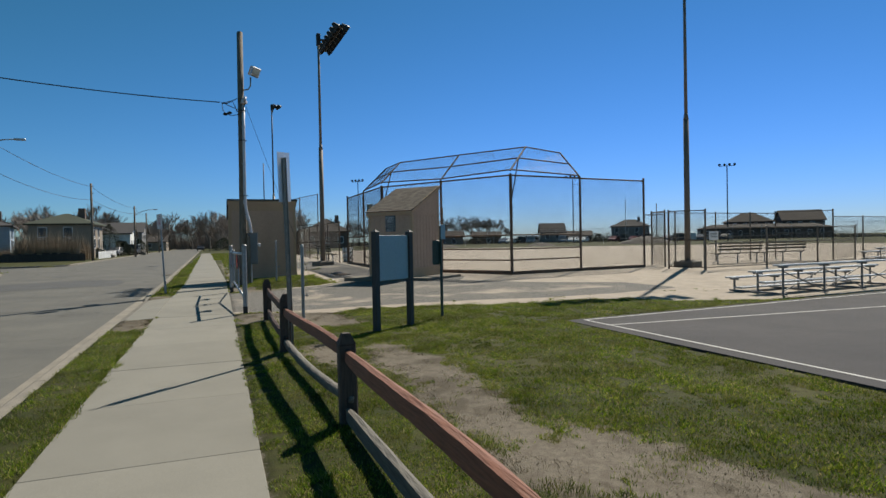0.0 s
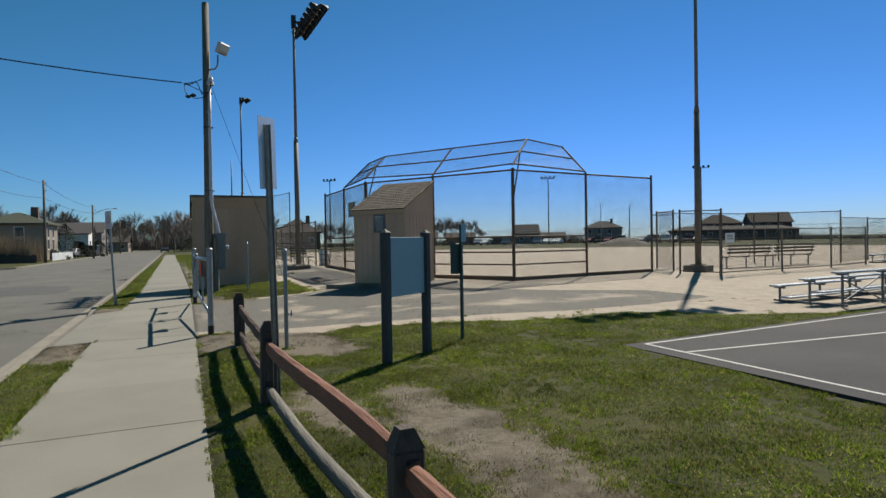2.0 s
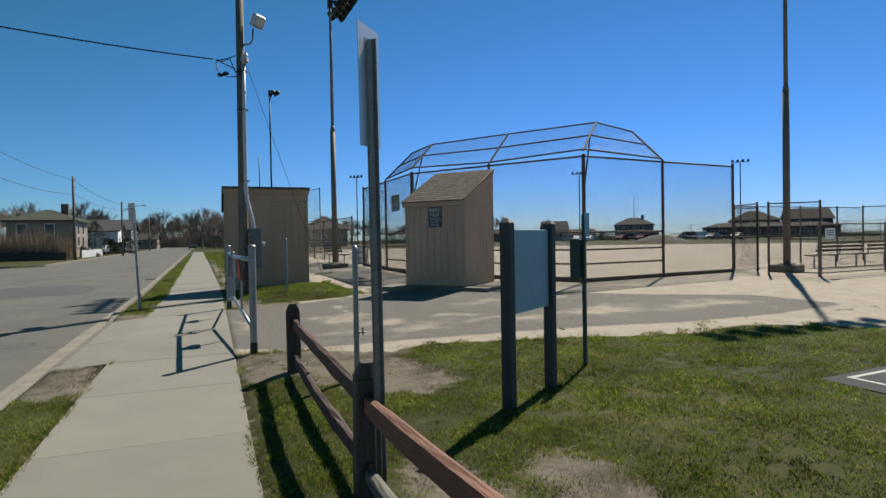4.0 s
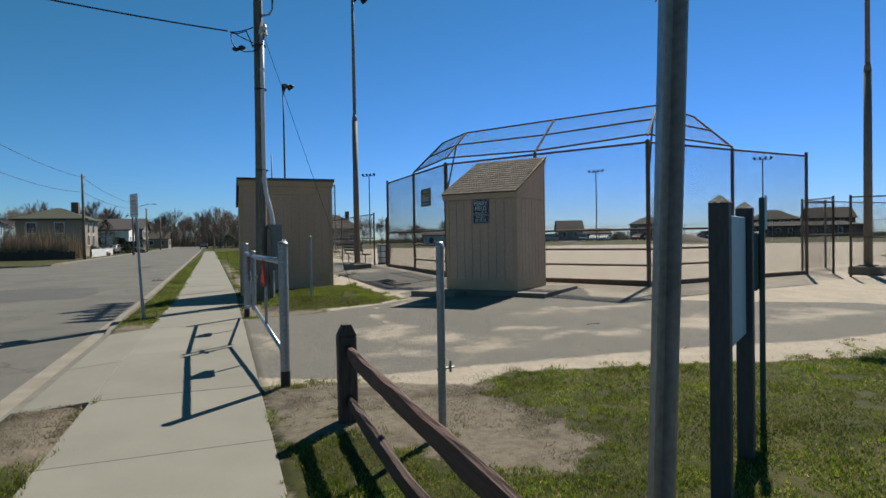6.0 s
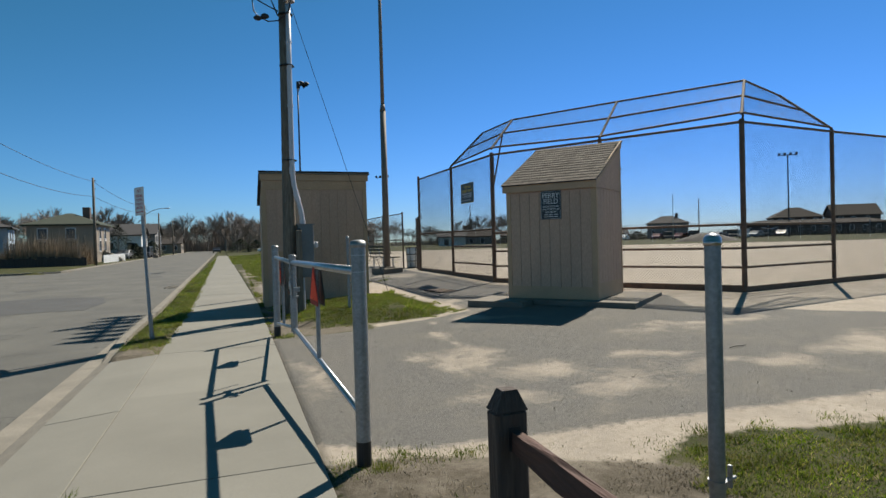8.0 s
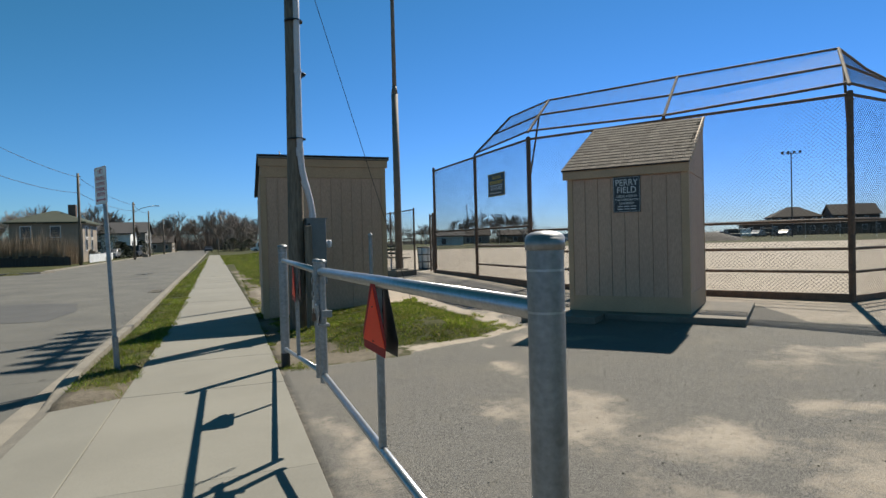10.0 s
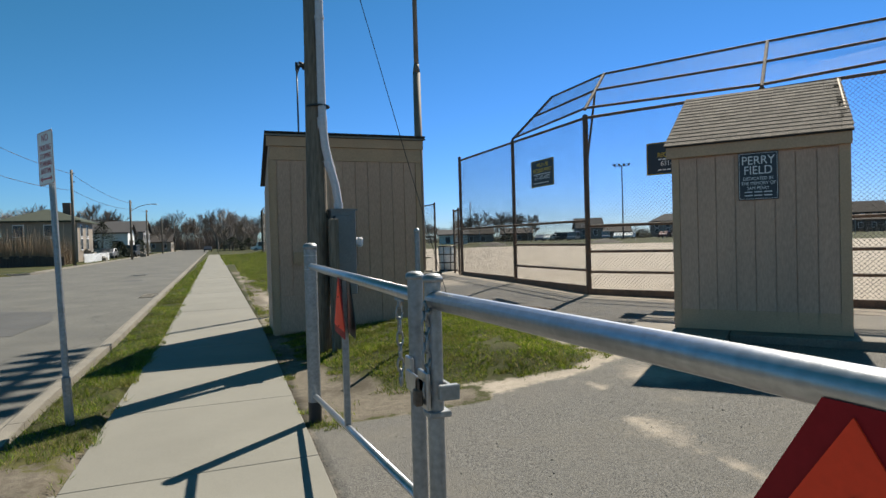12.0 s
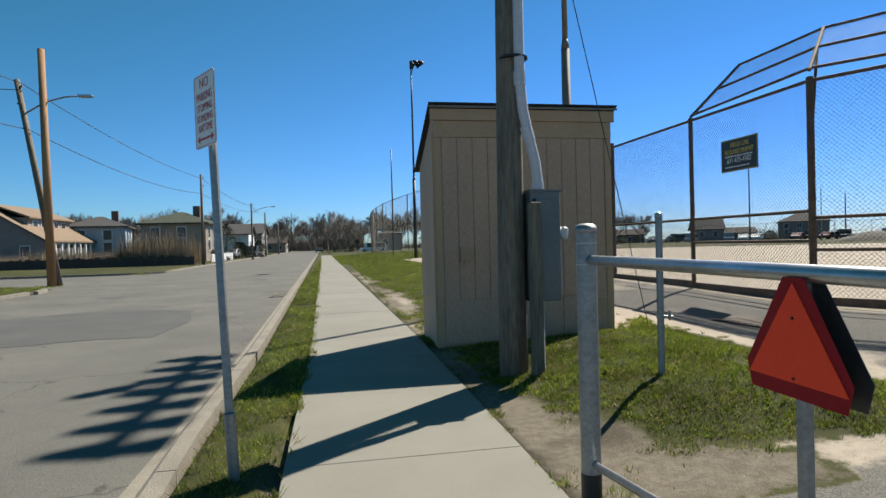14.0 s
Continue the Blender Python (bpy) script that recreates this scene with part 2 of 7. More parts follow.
M_OLDGALV = material("old_brown_grey_fence_pipe", (0.2, 0.175, 0.145), 0.7, 0.2, 0.3, 6, 50, 0.1, color2=(0.12, 0.1, 0.085))
M_LEGSTEEL = material("weathered_leg_steel", (0.2, 0.2, 0.2), 0.65, 0.4, 0.15, 5, 50, 0.05)
M_ALU = material("aluminium_plank", (0.42, 0.44, 0.47), 0.38, 0.7, 0.12, 5, 70, 0.05)
M_BENCH = material("weathered_bench_boards", (0.109, 0.0927, 0.0657), 0.85, 0, 0.3, 5, 50, 0.4)
M_BAG = material("white_bin_bag", (0.75, 0.75, 0.74), 0.6, 0, 0.15, 9, 30, 0.3)
M_BARK = material("bare_tree_bark", (0.24, 0.2, 0.175), 0.9, 0, 0.3, 3, 30, 0.0, objvary=0.2)
M_REED = material("dry_reeds", (0.3, 0.23, 0.16), 0.9, 0, 0.35, 0.4, 3, 0.0)
M_DEADGRASS = material("dead_grass", (0.24, 0.195, 0.125), 0.9, 0, 0.4, 9, 90, 0.0, color2=(0.13, 0.1, 0.066))
M_CONIFER = material("dark_evergreen", (0.0266, 0.038, 0.0167), 0.9, 0, 0.4, 2, 20, 0.0)
M_WIN = material("window_glass", (0.03, 0.035, 0.045), 0.25, 0, 0.1, 3, 30, 0.0)
M_RUBBER = material("tyre_rubber", (0.02, 0.02, 0.02), 0.8, 0, 0.1, 3, 30, 0.0)
M_LENS = material("lamp_glass", (0.6, 0.6, 0.55), 0.2, 0, 0.1, 3, 30, 0.0)


def plain(name, c, rough=0.7, metal=0.0, vary=0.15):
    return material(name, c, rough, metal, vary, 1.2, 25, 0.05)


def grass_material():
    m = bpy.data.materials.new("grass_blades")
    m.use_nodes = True
    n, l = m.node_tree.nodes, m.node_tree.links
    b = n["Principled BSDF"]
    b.inputs["Roughness"].default_value = 0.65
    b.inputs["Specular IOR Level"].default_value = 0.3
    g = n.new("ShaderNodeNewGeometry")
    cr = n.new("ShaderNodeValToRGB")
    e = cr.color_ramp.elements
    e[0].position, e[0].color = 0.0, (0.025, 0.055, 0.004, 1)
    e[1].position, e[1].color = 0.5, (0.108, 0.166, 0.009, 1)
    for p, c in ((0.75, (0.2, 0.24, 0.02, 1)), (0.9, (0.24, 0.21, 0.065, 1)), (1.0, (0.36, 0.3, 0.17, 1))):
        k = e.new(p)
        k.color = c
    l.new(g.outputs["Random Per Island"], cr.inputs[0])
    co = n.new("ShaderNodeTexCoord")
    q = n.new("ShaderNodeTexNoise")
    q.inputs["Scale"].default_value = 1.1
    l.new(co.outputs["Object"], q.inputs[0])
    r = n.new("ShaderNodeMapRange")
    r.inputs[1].default_value, r.inputs[2].default_value, r.inputs[3].default_value, r.inputs[4].default_value = 0.3, 0.7, 0.55, 1.4
    l.new(q.outputs[0], r.inputs[0])
    mx = n.new("ShaderNodeMix")
    mx.data_type, mx.blend_type = "RGBA", "MULTIPLY"
    mx.inputs[0].default_value = 1
    l.new(cr.outputs[0], mx.inputs[6])
    l.new(r.outputs[0], mx.inputs[7])
    q2 = n.new("ShaderNodeTexNoise")
    q2.inputs["Scale"].default_value, q2.inputs["Detail"].default_value, q2.inputs["Roughness"].default_value = 2.4, 6, 0.75
    l.new(co.outputs["Object"], q2.inputs[0])
    r2 = n.new("ShaderNodeMapRange")
    r2.inputs[1].default_value, r2.inputs[2].default_value, r2.inputs[4].default_value = 0.5, 0.66, 0.7
    l.new(q2.outputs[0], r2.inputs[0])
    q3 = n.new("ShaderNodeTexNoise")
    q3.inputs["Scale"].default_value, q3.inputs["Detail"].default_value, q3.inputs["Roughness"].default_value = 17, 4, 0.7
    l.new(co.outputs["Object"], q3.inputs[0])
    r3 = n.new("ShaderNodeMapRange")
    r3.inputs[1].default_value, r3.inputs[2].default_value, r3.inputs[3].default_value, r3.inputs[4].default_value = 0.34, 0.66, 0.35, 1.8
    l.new(q3.outputs[0], r3.inputs[0])
    m3 = n.new("ShaderNodeMix")
    m3.data_type, m3.blend_type = "RGBA", "MULTIPLY"
    m3.inputs[0].default_value = 1
    l.new(mx.outputs[2], m3.inputs[6])
    l.new(r3.outputs[0], m3.inputs[7])
    mx = m3
    dry = n.new("ShaderNodeMix")
    dry.data_type = "RGBA"
    l.new(r2.outputs[0], dry.inputs[0])
    l.new(mx.outputs[2], dry.inputs[6])
    dry.inputs[7].default_value = (0.15, 0.135, 0.04, 1)
    mx = dry
    l.new(mx.outputs[2], b.inputs["Base Color"])
    tr = n.new("ShaderNodeBsdfTranslucent")
    l.new(mx.outputs[2], tr.inputs[0])
    ms = n.new("ShaderNodeMixShader")
    ms.inputs[0].default_value = 0.45
    l.new(b.outputs[0], ms.inputs[1])
    l.new(tr.outputs[0], ms.inputs[2])
    l.new(ms.outputs[0], n["Material Output"].inputs[0])
    return m


M_GRASS = grass_material()

# ---- mesh tools ----


def finish(name, bm, mat, parent=None, smooth=False):
    me = bpy.data.meshes.new(name)
    bm.normal_update()
    bm.to_mesh(me)
    bm.free()
    me.materials.append(mat)
    if smooth:
        me.polygons.foreach_set("use_smooth", [True] * len(me.polygons))
    ob = new(name, me)
    if parent:
        ob.parent = parent
    return ob


def part(name, bm, mat, parent, label="", smooth=False):
    return tagged(finish(name, bm, mat, parent, smooth), label)


def thing(name, at, label, category, group="", turn=0):
    ob = tagged(new(name), label, category, group)
    ob.matrix_basis = pose(*at, 0, 0, turn)
    return ob


def B():
    return bmesh.new()


def box(bm, lo, hi, m=None, bevel=0.0):
    lo, hi = Vector(lo), Vector(hi)
    r = bmesh.ops.create_cube(bm, size=1, matrix=Matrix.Translation((lo + hi) / 2) @ Matrix.Diagonal((*(hi - lo), 1)))
    vs = r["verts"]
    if bevel:
        es = list({e for v in vs for e in v.link_edges})
        r = bmesh.ops.bevel(bm, geom=es, offset=bevel, segments=1, affect="EDGES")
        vs = r["verts"]
    if m is not None:
        bmesh.ops.transform(bm, matrix=m, verts=vs)
    return vs


def tube(bm, p0, p1, r0, r1=None, seg=8, cap=True):
    p0, p1 = Vector(p0), Vector(p1)
    r1 = r0 if r1 is None else r1
    z = (p1 - p0).normalized()
    x = z.cross(Vector((0, 0, 1)) if abs(z.z) < 0.95 else Vector((1, 0, 0))).normalized()
    y = z.cross(x)
    a = [bm.verts.new(p0 + (x * math.cos(k) + y * math.sin(k)) * r0) for k in np.arange(seg) * 2 * math.pi / seg]
    b = [bm.verts.new(p1 + (x * math.cos(k) + y * math.sin(k)) * r1) for k in np.arange(seg) * 2 * math.pi / seg]
    for i in range(seg):
        bm.faces.new((a[i], b[i], b[(i + 1) % seg], a[(i + 1) % seg]))
    if cap:
        bm.faces.new(a)
        bm.faces.new(b[::-1])


def path(bm, pts, r, seg=8):
    """A bent pipe through the points, with mitred rings."""
    pts = [Vector(p) for p in pts]
    rings = []
    for i, p in enumerate(pts):
        d = (pts[min(i + 1, len(pts) - 1)] - pts[max(i - 1, 0)]).normalized()
        x = d.cross(Vector((0.31, 0.95, 0.05))).normalized()
        y = d.cross(x)
        rr = r[i] if isinstance(r, (list, tuple)) else r
        rings.append([bm.verts.new(p + (x * math.cos(k) + y * math.sin(k)) * rr) for k in np.arange(seg) * 2 * math.pi / seg])
    for a, b in zip(rings, rings[1:]):
        for i in range(seg):
            bm.faces.new((a[i], b[i], b[(i + 1) % seg], a[(i + 1) % seg]))
    bm.faces.new(rings[0])
    bm.faces.new(rings[-1][::-1])


def dome(bm, c, r, h, seg=12, rings=4):
    c = Vector(c)
    prev = None
    for j in range(rings):
        a = j / rings * math.pi / 2
        ring = [bm.verts.new(c + Vector((r * math.cos(a) * math.cos(k), r * math.cos(a) * math.sin(k), h * math.sin(a)))) for k in np.arange(seg) * 2 * math.pi / seg]
        if prev:
            for i in range(seg):
                bm.faces.new((prev[i], prev[(i + 1) % seg], ring[(i + 1) % seg], ring[i]))
        prev = ring
    top = bm.verts.new(c + Vector((0, 0, h)))
    for i in range(seg):
        bm.faces.new((prev[i], prev[(i + 1) % seg], top))


def prism(bm, poly, z0, z1, m=None):
    """Extrudes a flat outline (x, y) between two heights."""
    a = [bm.verts.new((x, y, z0)) for x, y in poly]
    b = [bm.verts.new((x, y, z1)) for x, y in poly]
    k = len(poly)
    fs = [bm.faces.new(a[::-1]), bm.faces.new(b)]
    for i in range(k):
        fs.append(bm.faces.new((a[i], a[(i + 1) % k], b[(i + 1) % k], b[i])))
    if m is not None:
        bmesh.ops.transform(bm, matrix=m, verts=a + b)
    return fs


def clip(o, d, poly):
    """The stretch of the line o + t d inside a convex outline, anticlockwise."""
    lo, hi = -1e9, 1e9
    for i in range(len(poly)):
        a, b = poly[i], poly[(i + 1) % len(poly)]
        nx, ny = -(b[1] - a[1]), b[0] - a[0]
        s = nx * (o[0] - a[0]) + ny * (o[1] - a[1])
        r = nx * d[0] + ny * d[1]
        if abs(r) < 1e-12:
            if s < 0:
                return None
        elif r > 0:
            lo = max(lo, -s / r)
        else:
            hi = min(hi, -s / r)
    return (lo, hi) if hi - lo > 1e-3 else None


def link_mesh(bm, corners, cell=0.072, r=0.0019):
    """Chain link over a flat convex panel: two families of crossing wires."""
    c = [Vector(p) for p in corners]
    u = (c[1] - c[0]).normalized()
    n = u.cross(c[-1] - c[0]).normalized()
    v = n.cross(u)
    poly = [((p - c[0]).dot(u), (p - c[0]).dot(v)) for p in c]
    for s in (1, -1):
        d = (0.7071, 0.7071 * s)
        nrm = (-d[1], d[0])
        vals = [p[0] * nrm[0] + p[1] * nrm[1] for p in poly]
        k = min(vals) + 0.01
        while k < max(vals):
            o = (nrm[0] * k, nrm[1] * k)
            cut = clip(o, d, poly)
            if cut:
                p = [c[0] + u * (o[0] + d[0] * t) + v * (o[1] + d[1] * t) + n * (s * r) for t in cut]
                tube(bm, p[0], p[1], r, seg=3, cap=False)
            k += cell * 0.7071
    return bm


def lettering(text, size, mat, parent, place, turn, name="lettering", depth=0.002, align="CENTER", squeeze=1.0):
    """Raised letters; place is the middle of the line, turn an Euler in degrees."""
    cu = bpy.data.curves.new(name, "FONT")
    cu.body, cu.size, cu.extrude, cu.align_x, cu.align_y = text, size, depth, align, "CENTER"
    tmp = bpy.data.objects.new(name, cu)
    me = bpy.data.meshes.new_from_object(tmp)
    bpy.data.objects.remove(tmp)
    bpy.data.curves.remove(cu)
    me.materials.append(mat)
    ob = new(name, me)
    ob.parent = parent
    ob.matrix_basis = pose(*place, *turn) @ Matrix.Diagonal((squeeze, 1, 1, 1))
    return ob

# ---- ground, road, pavement ----
SW_L, SW_R, KERB_IN, KERB_OUT, FAR_KERB = -0.93, 0.61, -1.53, -1.7, -11.35
GATE_S, GATE_N = 13.62, 18.75        # the dropped kerb at the gateway


def axis(*runs):
    out = []
    for a, b, s in runs:
        out += list(np.arange(a, b - 1e-6, s))
    return np.array(out + [runs[-1][1]])


def poly_sd(px, py, poly):
    """Signed distance to an outline, positive inside."""
    d = np.full(px.shape, 1e9)
    inside = np.zeros(px.shape, bool)
    k = len(poly)
    for i in range(k):
        ax, ay = poly[i]
        bx, by = poly[(i + 1) % k]
        ex, ey = bx - ax, by - ay
        t = np.clip(((px - ax) * ex + (py - ay) * ey) / (ex * ex + ey * ey), 0, 1)
        d = np.minimum(d, np.hypot(px - ax - t * ex, py - ay - t * ey))
        cr = ((ay > py) != (by > py))
        with np.errstate(divide="ignore", invalid="ignore"):
            xx = ax + (py - ay) / (by - ay + 1e-12) * ex
        inside ^= cr & (px < xx)
    return np.where(inside, d, -d)


LAWN = [(0.6, -30), (0.6, 13.55), (1.2, 13.45), (1.8, 13.2), (2.3, 12.9), (2.6, 12.7), (3.2, 13.0), (4.1, 12.75), (5.2, 12.5), (6.1, 12.2), (7.2, 11.95), (8.5, 12.2), (9.6, 11.6), (10.2, 10.9), (12.3, 10.1), (17, 10.3), (40, 12), (40, -30)]
ISLAND = [(1.0, 19.95), (1.35, 19.75), (2.35, 19.75), (3.3, 19.6), (3.9, 20.0), (4.0, 21.6), (3.85, 24.6), (3.4, 24.05), (0.78, 24.05), (0.7, 23.6), (0.95, 21.2)]
VERGE_N = [(0.62, 24.05), (3.4, 25.3), (5.0, 45), (5, 60), (12, 62), (12, 110), (-3, 140), (-1.4, 110), (0.2, 40)]
TRAMPLED = [(0.5, 19.2), (0.5, 24.2), (0.9, 24.1), (0.95, 21.6), (1.45, 19.95), (2.2, 19.6), (2.2, 19.2)]
BARE = [TRAMPLED, [(2.28, 8.6), (2.75, 8.9), (2.9, 7.6), (3.25, 6.6), (3.0, 5.6), (2.85, 4.4), (3.35, 4.0), (3.5, 3.2), (3.9, 2.4), (3.6, 1.0), (2.4, 1.0), (2.45, 2.6), (2.05, 3.3), (2.05, 4.3), (2.1, 5.4), (2.1, 7.4)],
        [(1.3, 8.2), (1.75, 9.3), (2.0, 8.3), (2.1, 7.2), (1.65, 7.2)], [(1.55, 11.3), (2.6, 11.5), (2.9, 10.9), (2.3, 10.3), (1.7, 10.6)], [(1.8, 11.2), (2.3, 10.8), (2.85, 11.0), (2.75, 11.7), (2.6, 12.3), (2.2, 12.6)], [(0.62, 11.7), (1.1, 11.6), (1.5, 11.15), (1.95, 11.3), (2.35, 11.9), (2.7, 12.5), (2.7, 13.2), (0.62, 13.7)], [(-1.6, 11.7), (-0.9, 12.0), (-0.9, 13.8), (-1.6, 13.8)], [(-1.6, 18.4), (-0.9, 18.4), (-0.9, 18.9), (-1.35, 19.2), (-1.6, 19.1)], [(-1.05, 18.8), (-0.88, 18.8), (-0.88, 21), (-1.0, 21)]]
TAR = [(0.55, 14.0), (1.3, 13.6), (3.3, 13.4), (5.5, 13.15), (8.0, 12.8), (10.0, 12.8), (12.5, 13.2), (12.0, 15.0), (9.5, 16.4), (7.8, 18.0), (8.6, 19.5), (8.2, 21.6), (6.5, 24.0), (6.4, 31), (7, 37), (3.0, 37), (4.1, 30), (4.3, 24), (4.25, 19.85), (3.4, 19.45), (1.9, 19.25), (0.62, 19.2)]
COURT = [(6.2, 9.25), (6.42, -25), (45, -25), (45, 11.7), (16, 9.98)]
SMEARS = [(3.3, 15.1, 0.75, 0.6), (2.9, 16.3, 0.35, 0.4), (0.78, 16.4, 0.2, 0.8), (5.3, 14.6, 1.2, 0.3), (7.5, 14.6, 1.3, 0.4), (4.1, 18.9, 0.5, 0.5), (7.0, 16.6, 1.6, 0.35), (1.85, 16.6, 0.25, 0.3), (4.7, 15.2, 0.9, 0.22), (9.8, 14.4, 1.5, 0.5), (3.2, 14.3, 0.8, 0.25), (4.3, 21.5, 0.35, 1.6), (5.6, 29, 1.5, 1.5), (0.8, 26.0, 0.25, 1.1), (0.95, 31.0, 0.35, 3.4), (0.7, 41.0, 0.22, 4.5), (2.5, 14.4, 0.5, 0.4), (3.2, 19.0, 0.08, 0.5), (3.0, 18.0, 0.08, 0.6), (2.93, 17.1, 0.1, 0.6), (5.8, 12.9, 2.2, 0.35), (2.4, 16.1, 0.25, 0.5)]


def value_noise(x, y, s, seed):
    rng = np.random.default_rng(seed)
    tab = rng.random((257, 257))
    u, w = x * s, y * s
    i, j = np.floor(u).astype(int), np.floor(w).astype(int)
    fu, fw = u - i, w - j
    fu, fw = fu * fu * (3 - 2 * fu), fw * fw * (3 - 2 * fw)
    i, j = i % 256, j % 256
    return (tab[i, j] * (1 - fu) + tab[i + 1, j] * fu) * (1 - fw) + (tab[i, j + 1] * (1 - fu) + tab[i + 1, j + 1] * fu) * fw


def zones(x, y):
    sx = x - drift(y)
    lawn = poly_sd(x, y, LAWN)
    isl = poly_sd(x, y, ISLAND)
    vn = poly_sd(sx, y, VERGE_N)
    green = np.maximum(np.maximum(lawn, isl), vn)
    green = np.maximum(green, 0.5 - (sx + 1.0))                  # everything west of the pavement
    infield = np.hypot(x - 12, y - 22)
    green = np.maximum(green, np.minimum(infield - 57, (y - 5) * 1.0))
    green = np.maximum(green, poly_sd(x, y, TRAMPLED) + 0.1)
    sand = np.clip(0.5 - green / 0.5, 0, 1)
    bare = np.full(x.shape, -9.0)
    for p in BARE:
        bare = np.maximum(bare, poly_sd(x, y, p))
    bare = np.maximum(bare, -0.16 + 0.0 * x - np.maximum(lawn - 0.1, 0) * 2)   # thin along the edges
    worn = 0.75 - np.abs(sx - 0.95) / 0.5
    bare = np.maximum(bare, np.where((y > 25.5) & (y < 48), worn * 0.5 - 0.2 + 0.5 * (value_noise(x + 60, y + 60, 0.9, 25) - 0.5), -9))
    dirt = np.clip(0.5 + bare / 0.5, 0, 1)
    tar = np.clip(0.5 + poly_sd(x, y, TAR) / 0.6, 0, 1)
    smear = np.zeros(x.shape)
    wx = x + 0.5 * (value_noise(x + 60, y + 60, 1.4, 21) - 0.5) + 0.25 * (value_noise(x + 60, y + 60, 4.1, 22) - 0.5)
    wy = y + 0.5 * (value_noise(x + 60, y + 60, 1.6, 23) - 0.5) + 0.25 * (value_noise(x + 60, y + 60, 4.7, 24) - 0.5)
    for cx, cy, rx, ry in SMEARS:
        smear = np.maximum(smear, 0.85 * np.exp(-(((wx - cx) / rx) ** 2 + ((wy - cy) / ry) ** 2) ** 0.8))
    tar = tar * (green < 0.05)
    return sand, dirt, tar, smear


def hump(x, y):
    """The raised grass bank by the shed, the heaps at the far side of the field, small unevenness."""
    isl = poly_sd(x, y, ISLAND)
    z = 0.16 * ss(-0.02, 0.9, isl)
    lawn = poly_sd(x, y, LAWN)
    z = z + 0.035 * ss(0, 0.4, lawn) + 0.02 * np.sin(x * 2.1 + 0.6 * np.sin(y * 1.3)) * np.sin(y * 1.7) * ss(0, 1, lawn)
    return z


def ground():
    ux = axis((-900, -300, 150), (-300, -60, 30), (-60, -20, 5), (-20, -11.4, 0.96), (-11.37, -1.62, 1.6), (-1.62, -1.53, 0.09), (-1.53, -0.94, 0.118), (-0.925, 0.55, 0.48), (0.585, 0.6, 0.02), (0.61, 10.5, 0.1), (10.5, 22, 0.35), (22, 60, 1.6), (60, 200, 10), (200, 1400, 150))
    uy = axis((-120, -30, 15), (-30, -1, 2), (-1, 14.6, 0.1), (14.6, 26, 0.16), (26, 44, 0.6), (44, 60, 0.5), (60, 110, 2), (110, 300, 15), (300, 3000, 270))
    X, Y = np.meshgrid(ux, uy)
    U = X.copy()
    X = X + drift(Y)
    Z = H(X, Y) + hump(X, Y)
    street = (U > -11.5) & (U < -1.55)
    side = (U <= -11.3) & (Y > 43.6) & (Y < 57.4)
    pave = (U >= -0.93) & (U < 0.59)
    gatew = (U >= -1.6) & (U < -0.9) & (Y > GATE_S - 0.1) & (Y < GATE_N - 0.2)
    Z = np.where(street | side, Z - 0.3, np.where(pave | gatew, Z - 0.1, Z))
    Z = Z - 0.25 * (poly_sd(X, Y, COURT) > 0.06)
    ny, nx = X.shape
    v = np.stack([X, Y, Z], -1).reshape(-1, 3)
    i = np.arange(ny * nx).reshape(ny, nx)
    f = np.stack([i[:-1, :-1], i[:-1, 1:], i[1:, 1:], i[1:, :-1]], -1).reshape(-1, 4)
    me = bpy.data.meshes.new("ground")
    me.from_pydata(v, [], f)
    for name, val in zip(("sand", "dirt", "tar", "smear"), zones(X.ravel(), Y.ravel())):
        me.attributes.new(name, "FLOAT", "POINT").data.foreach_set("value", np.ascontiguousarray(val, dtype=np.float32))
    me.polygons.foreach_set("use_smooth", [True] * len(me.polygons))
    me.materials.append(M_GROUND)
    tagged(new("ground", me), "lawn, bare dirt, pale infield sand and sandy worn asphalt", "ground", kind="structure")


def strip(name, u0, u1, ys, dz, mat, thick=0.0, label="", cat="", kind="structure"):
    """A band along the street between two distances from its line, with its surface dz over the walking ground."""
    bm = B()
    rows = []
    for y in ys:
        d = float(drift(y))
        h = float(H(0.0, y)) + dz
        rows.append([bm.verts.new((u0 + d, y, h - thick)), bm.verts.new((u0 + d, y, h)), bm.verts.new((u1 + d, y, h)), bm.verts.new((u1 + d, y, h - thick))])
    for a, b in zip(rows, rows[1:]):
        for k in range(3):
            if thick or k == 1:
                bm.faces.new((a[k], a[k + 1], b[k + 1], b[k]))
    if thick:
        bm.faces.new(rows[0][::-1])
        bm.faces.new(rows[-1])
    bmesh.ops.recalc_face_normals(bm, faces=bm.faces)
    return tagged(finish(name, bm, mat), label, cat, kind=kind)


ground()
ALONG = list(np.arange(-40, 25, 5.0)) + list(np.arange(25, 460, 15.0))
strip("road", FAR_KERB, KERB_OUT + 0.02, ALONG, -0.12, M_ROAD, 0, "grey worn asphalt street with patches", "road")


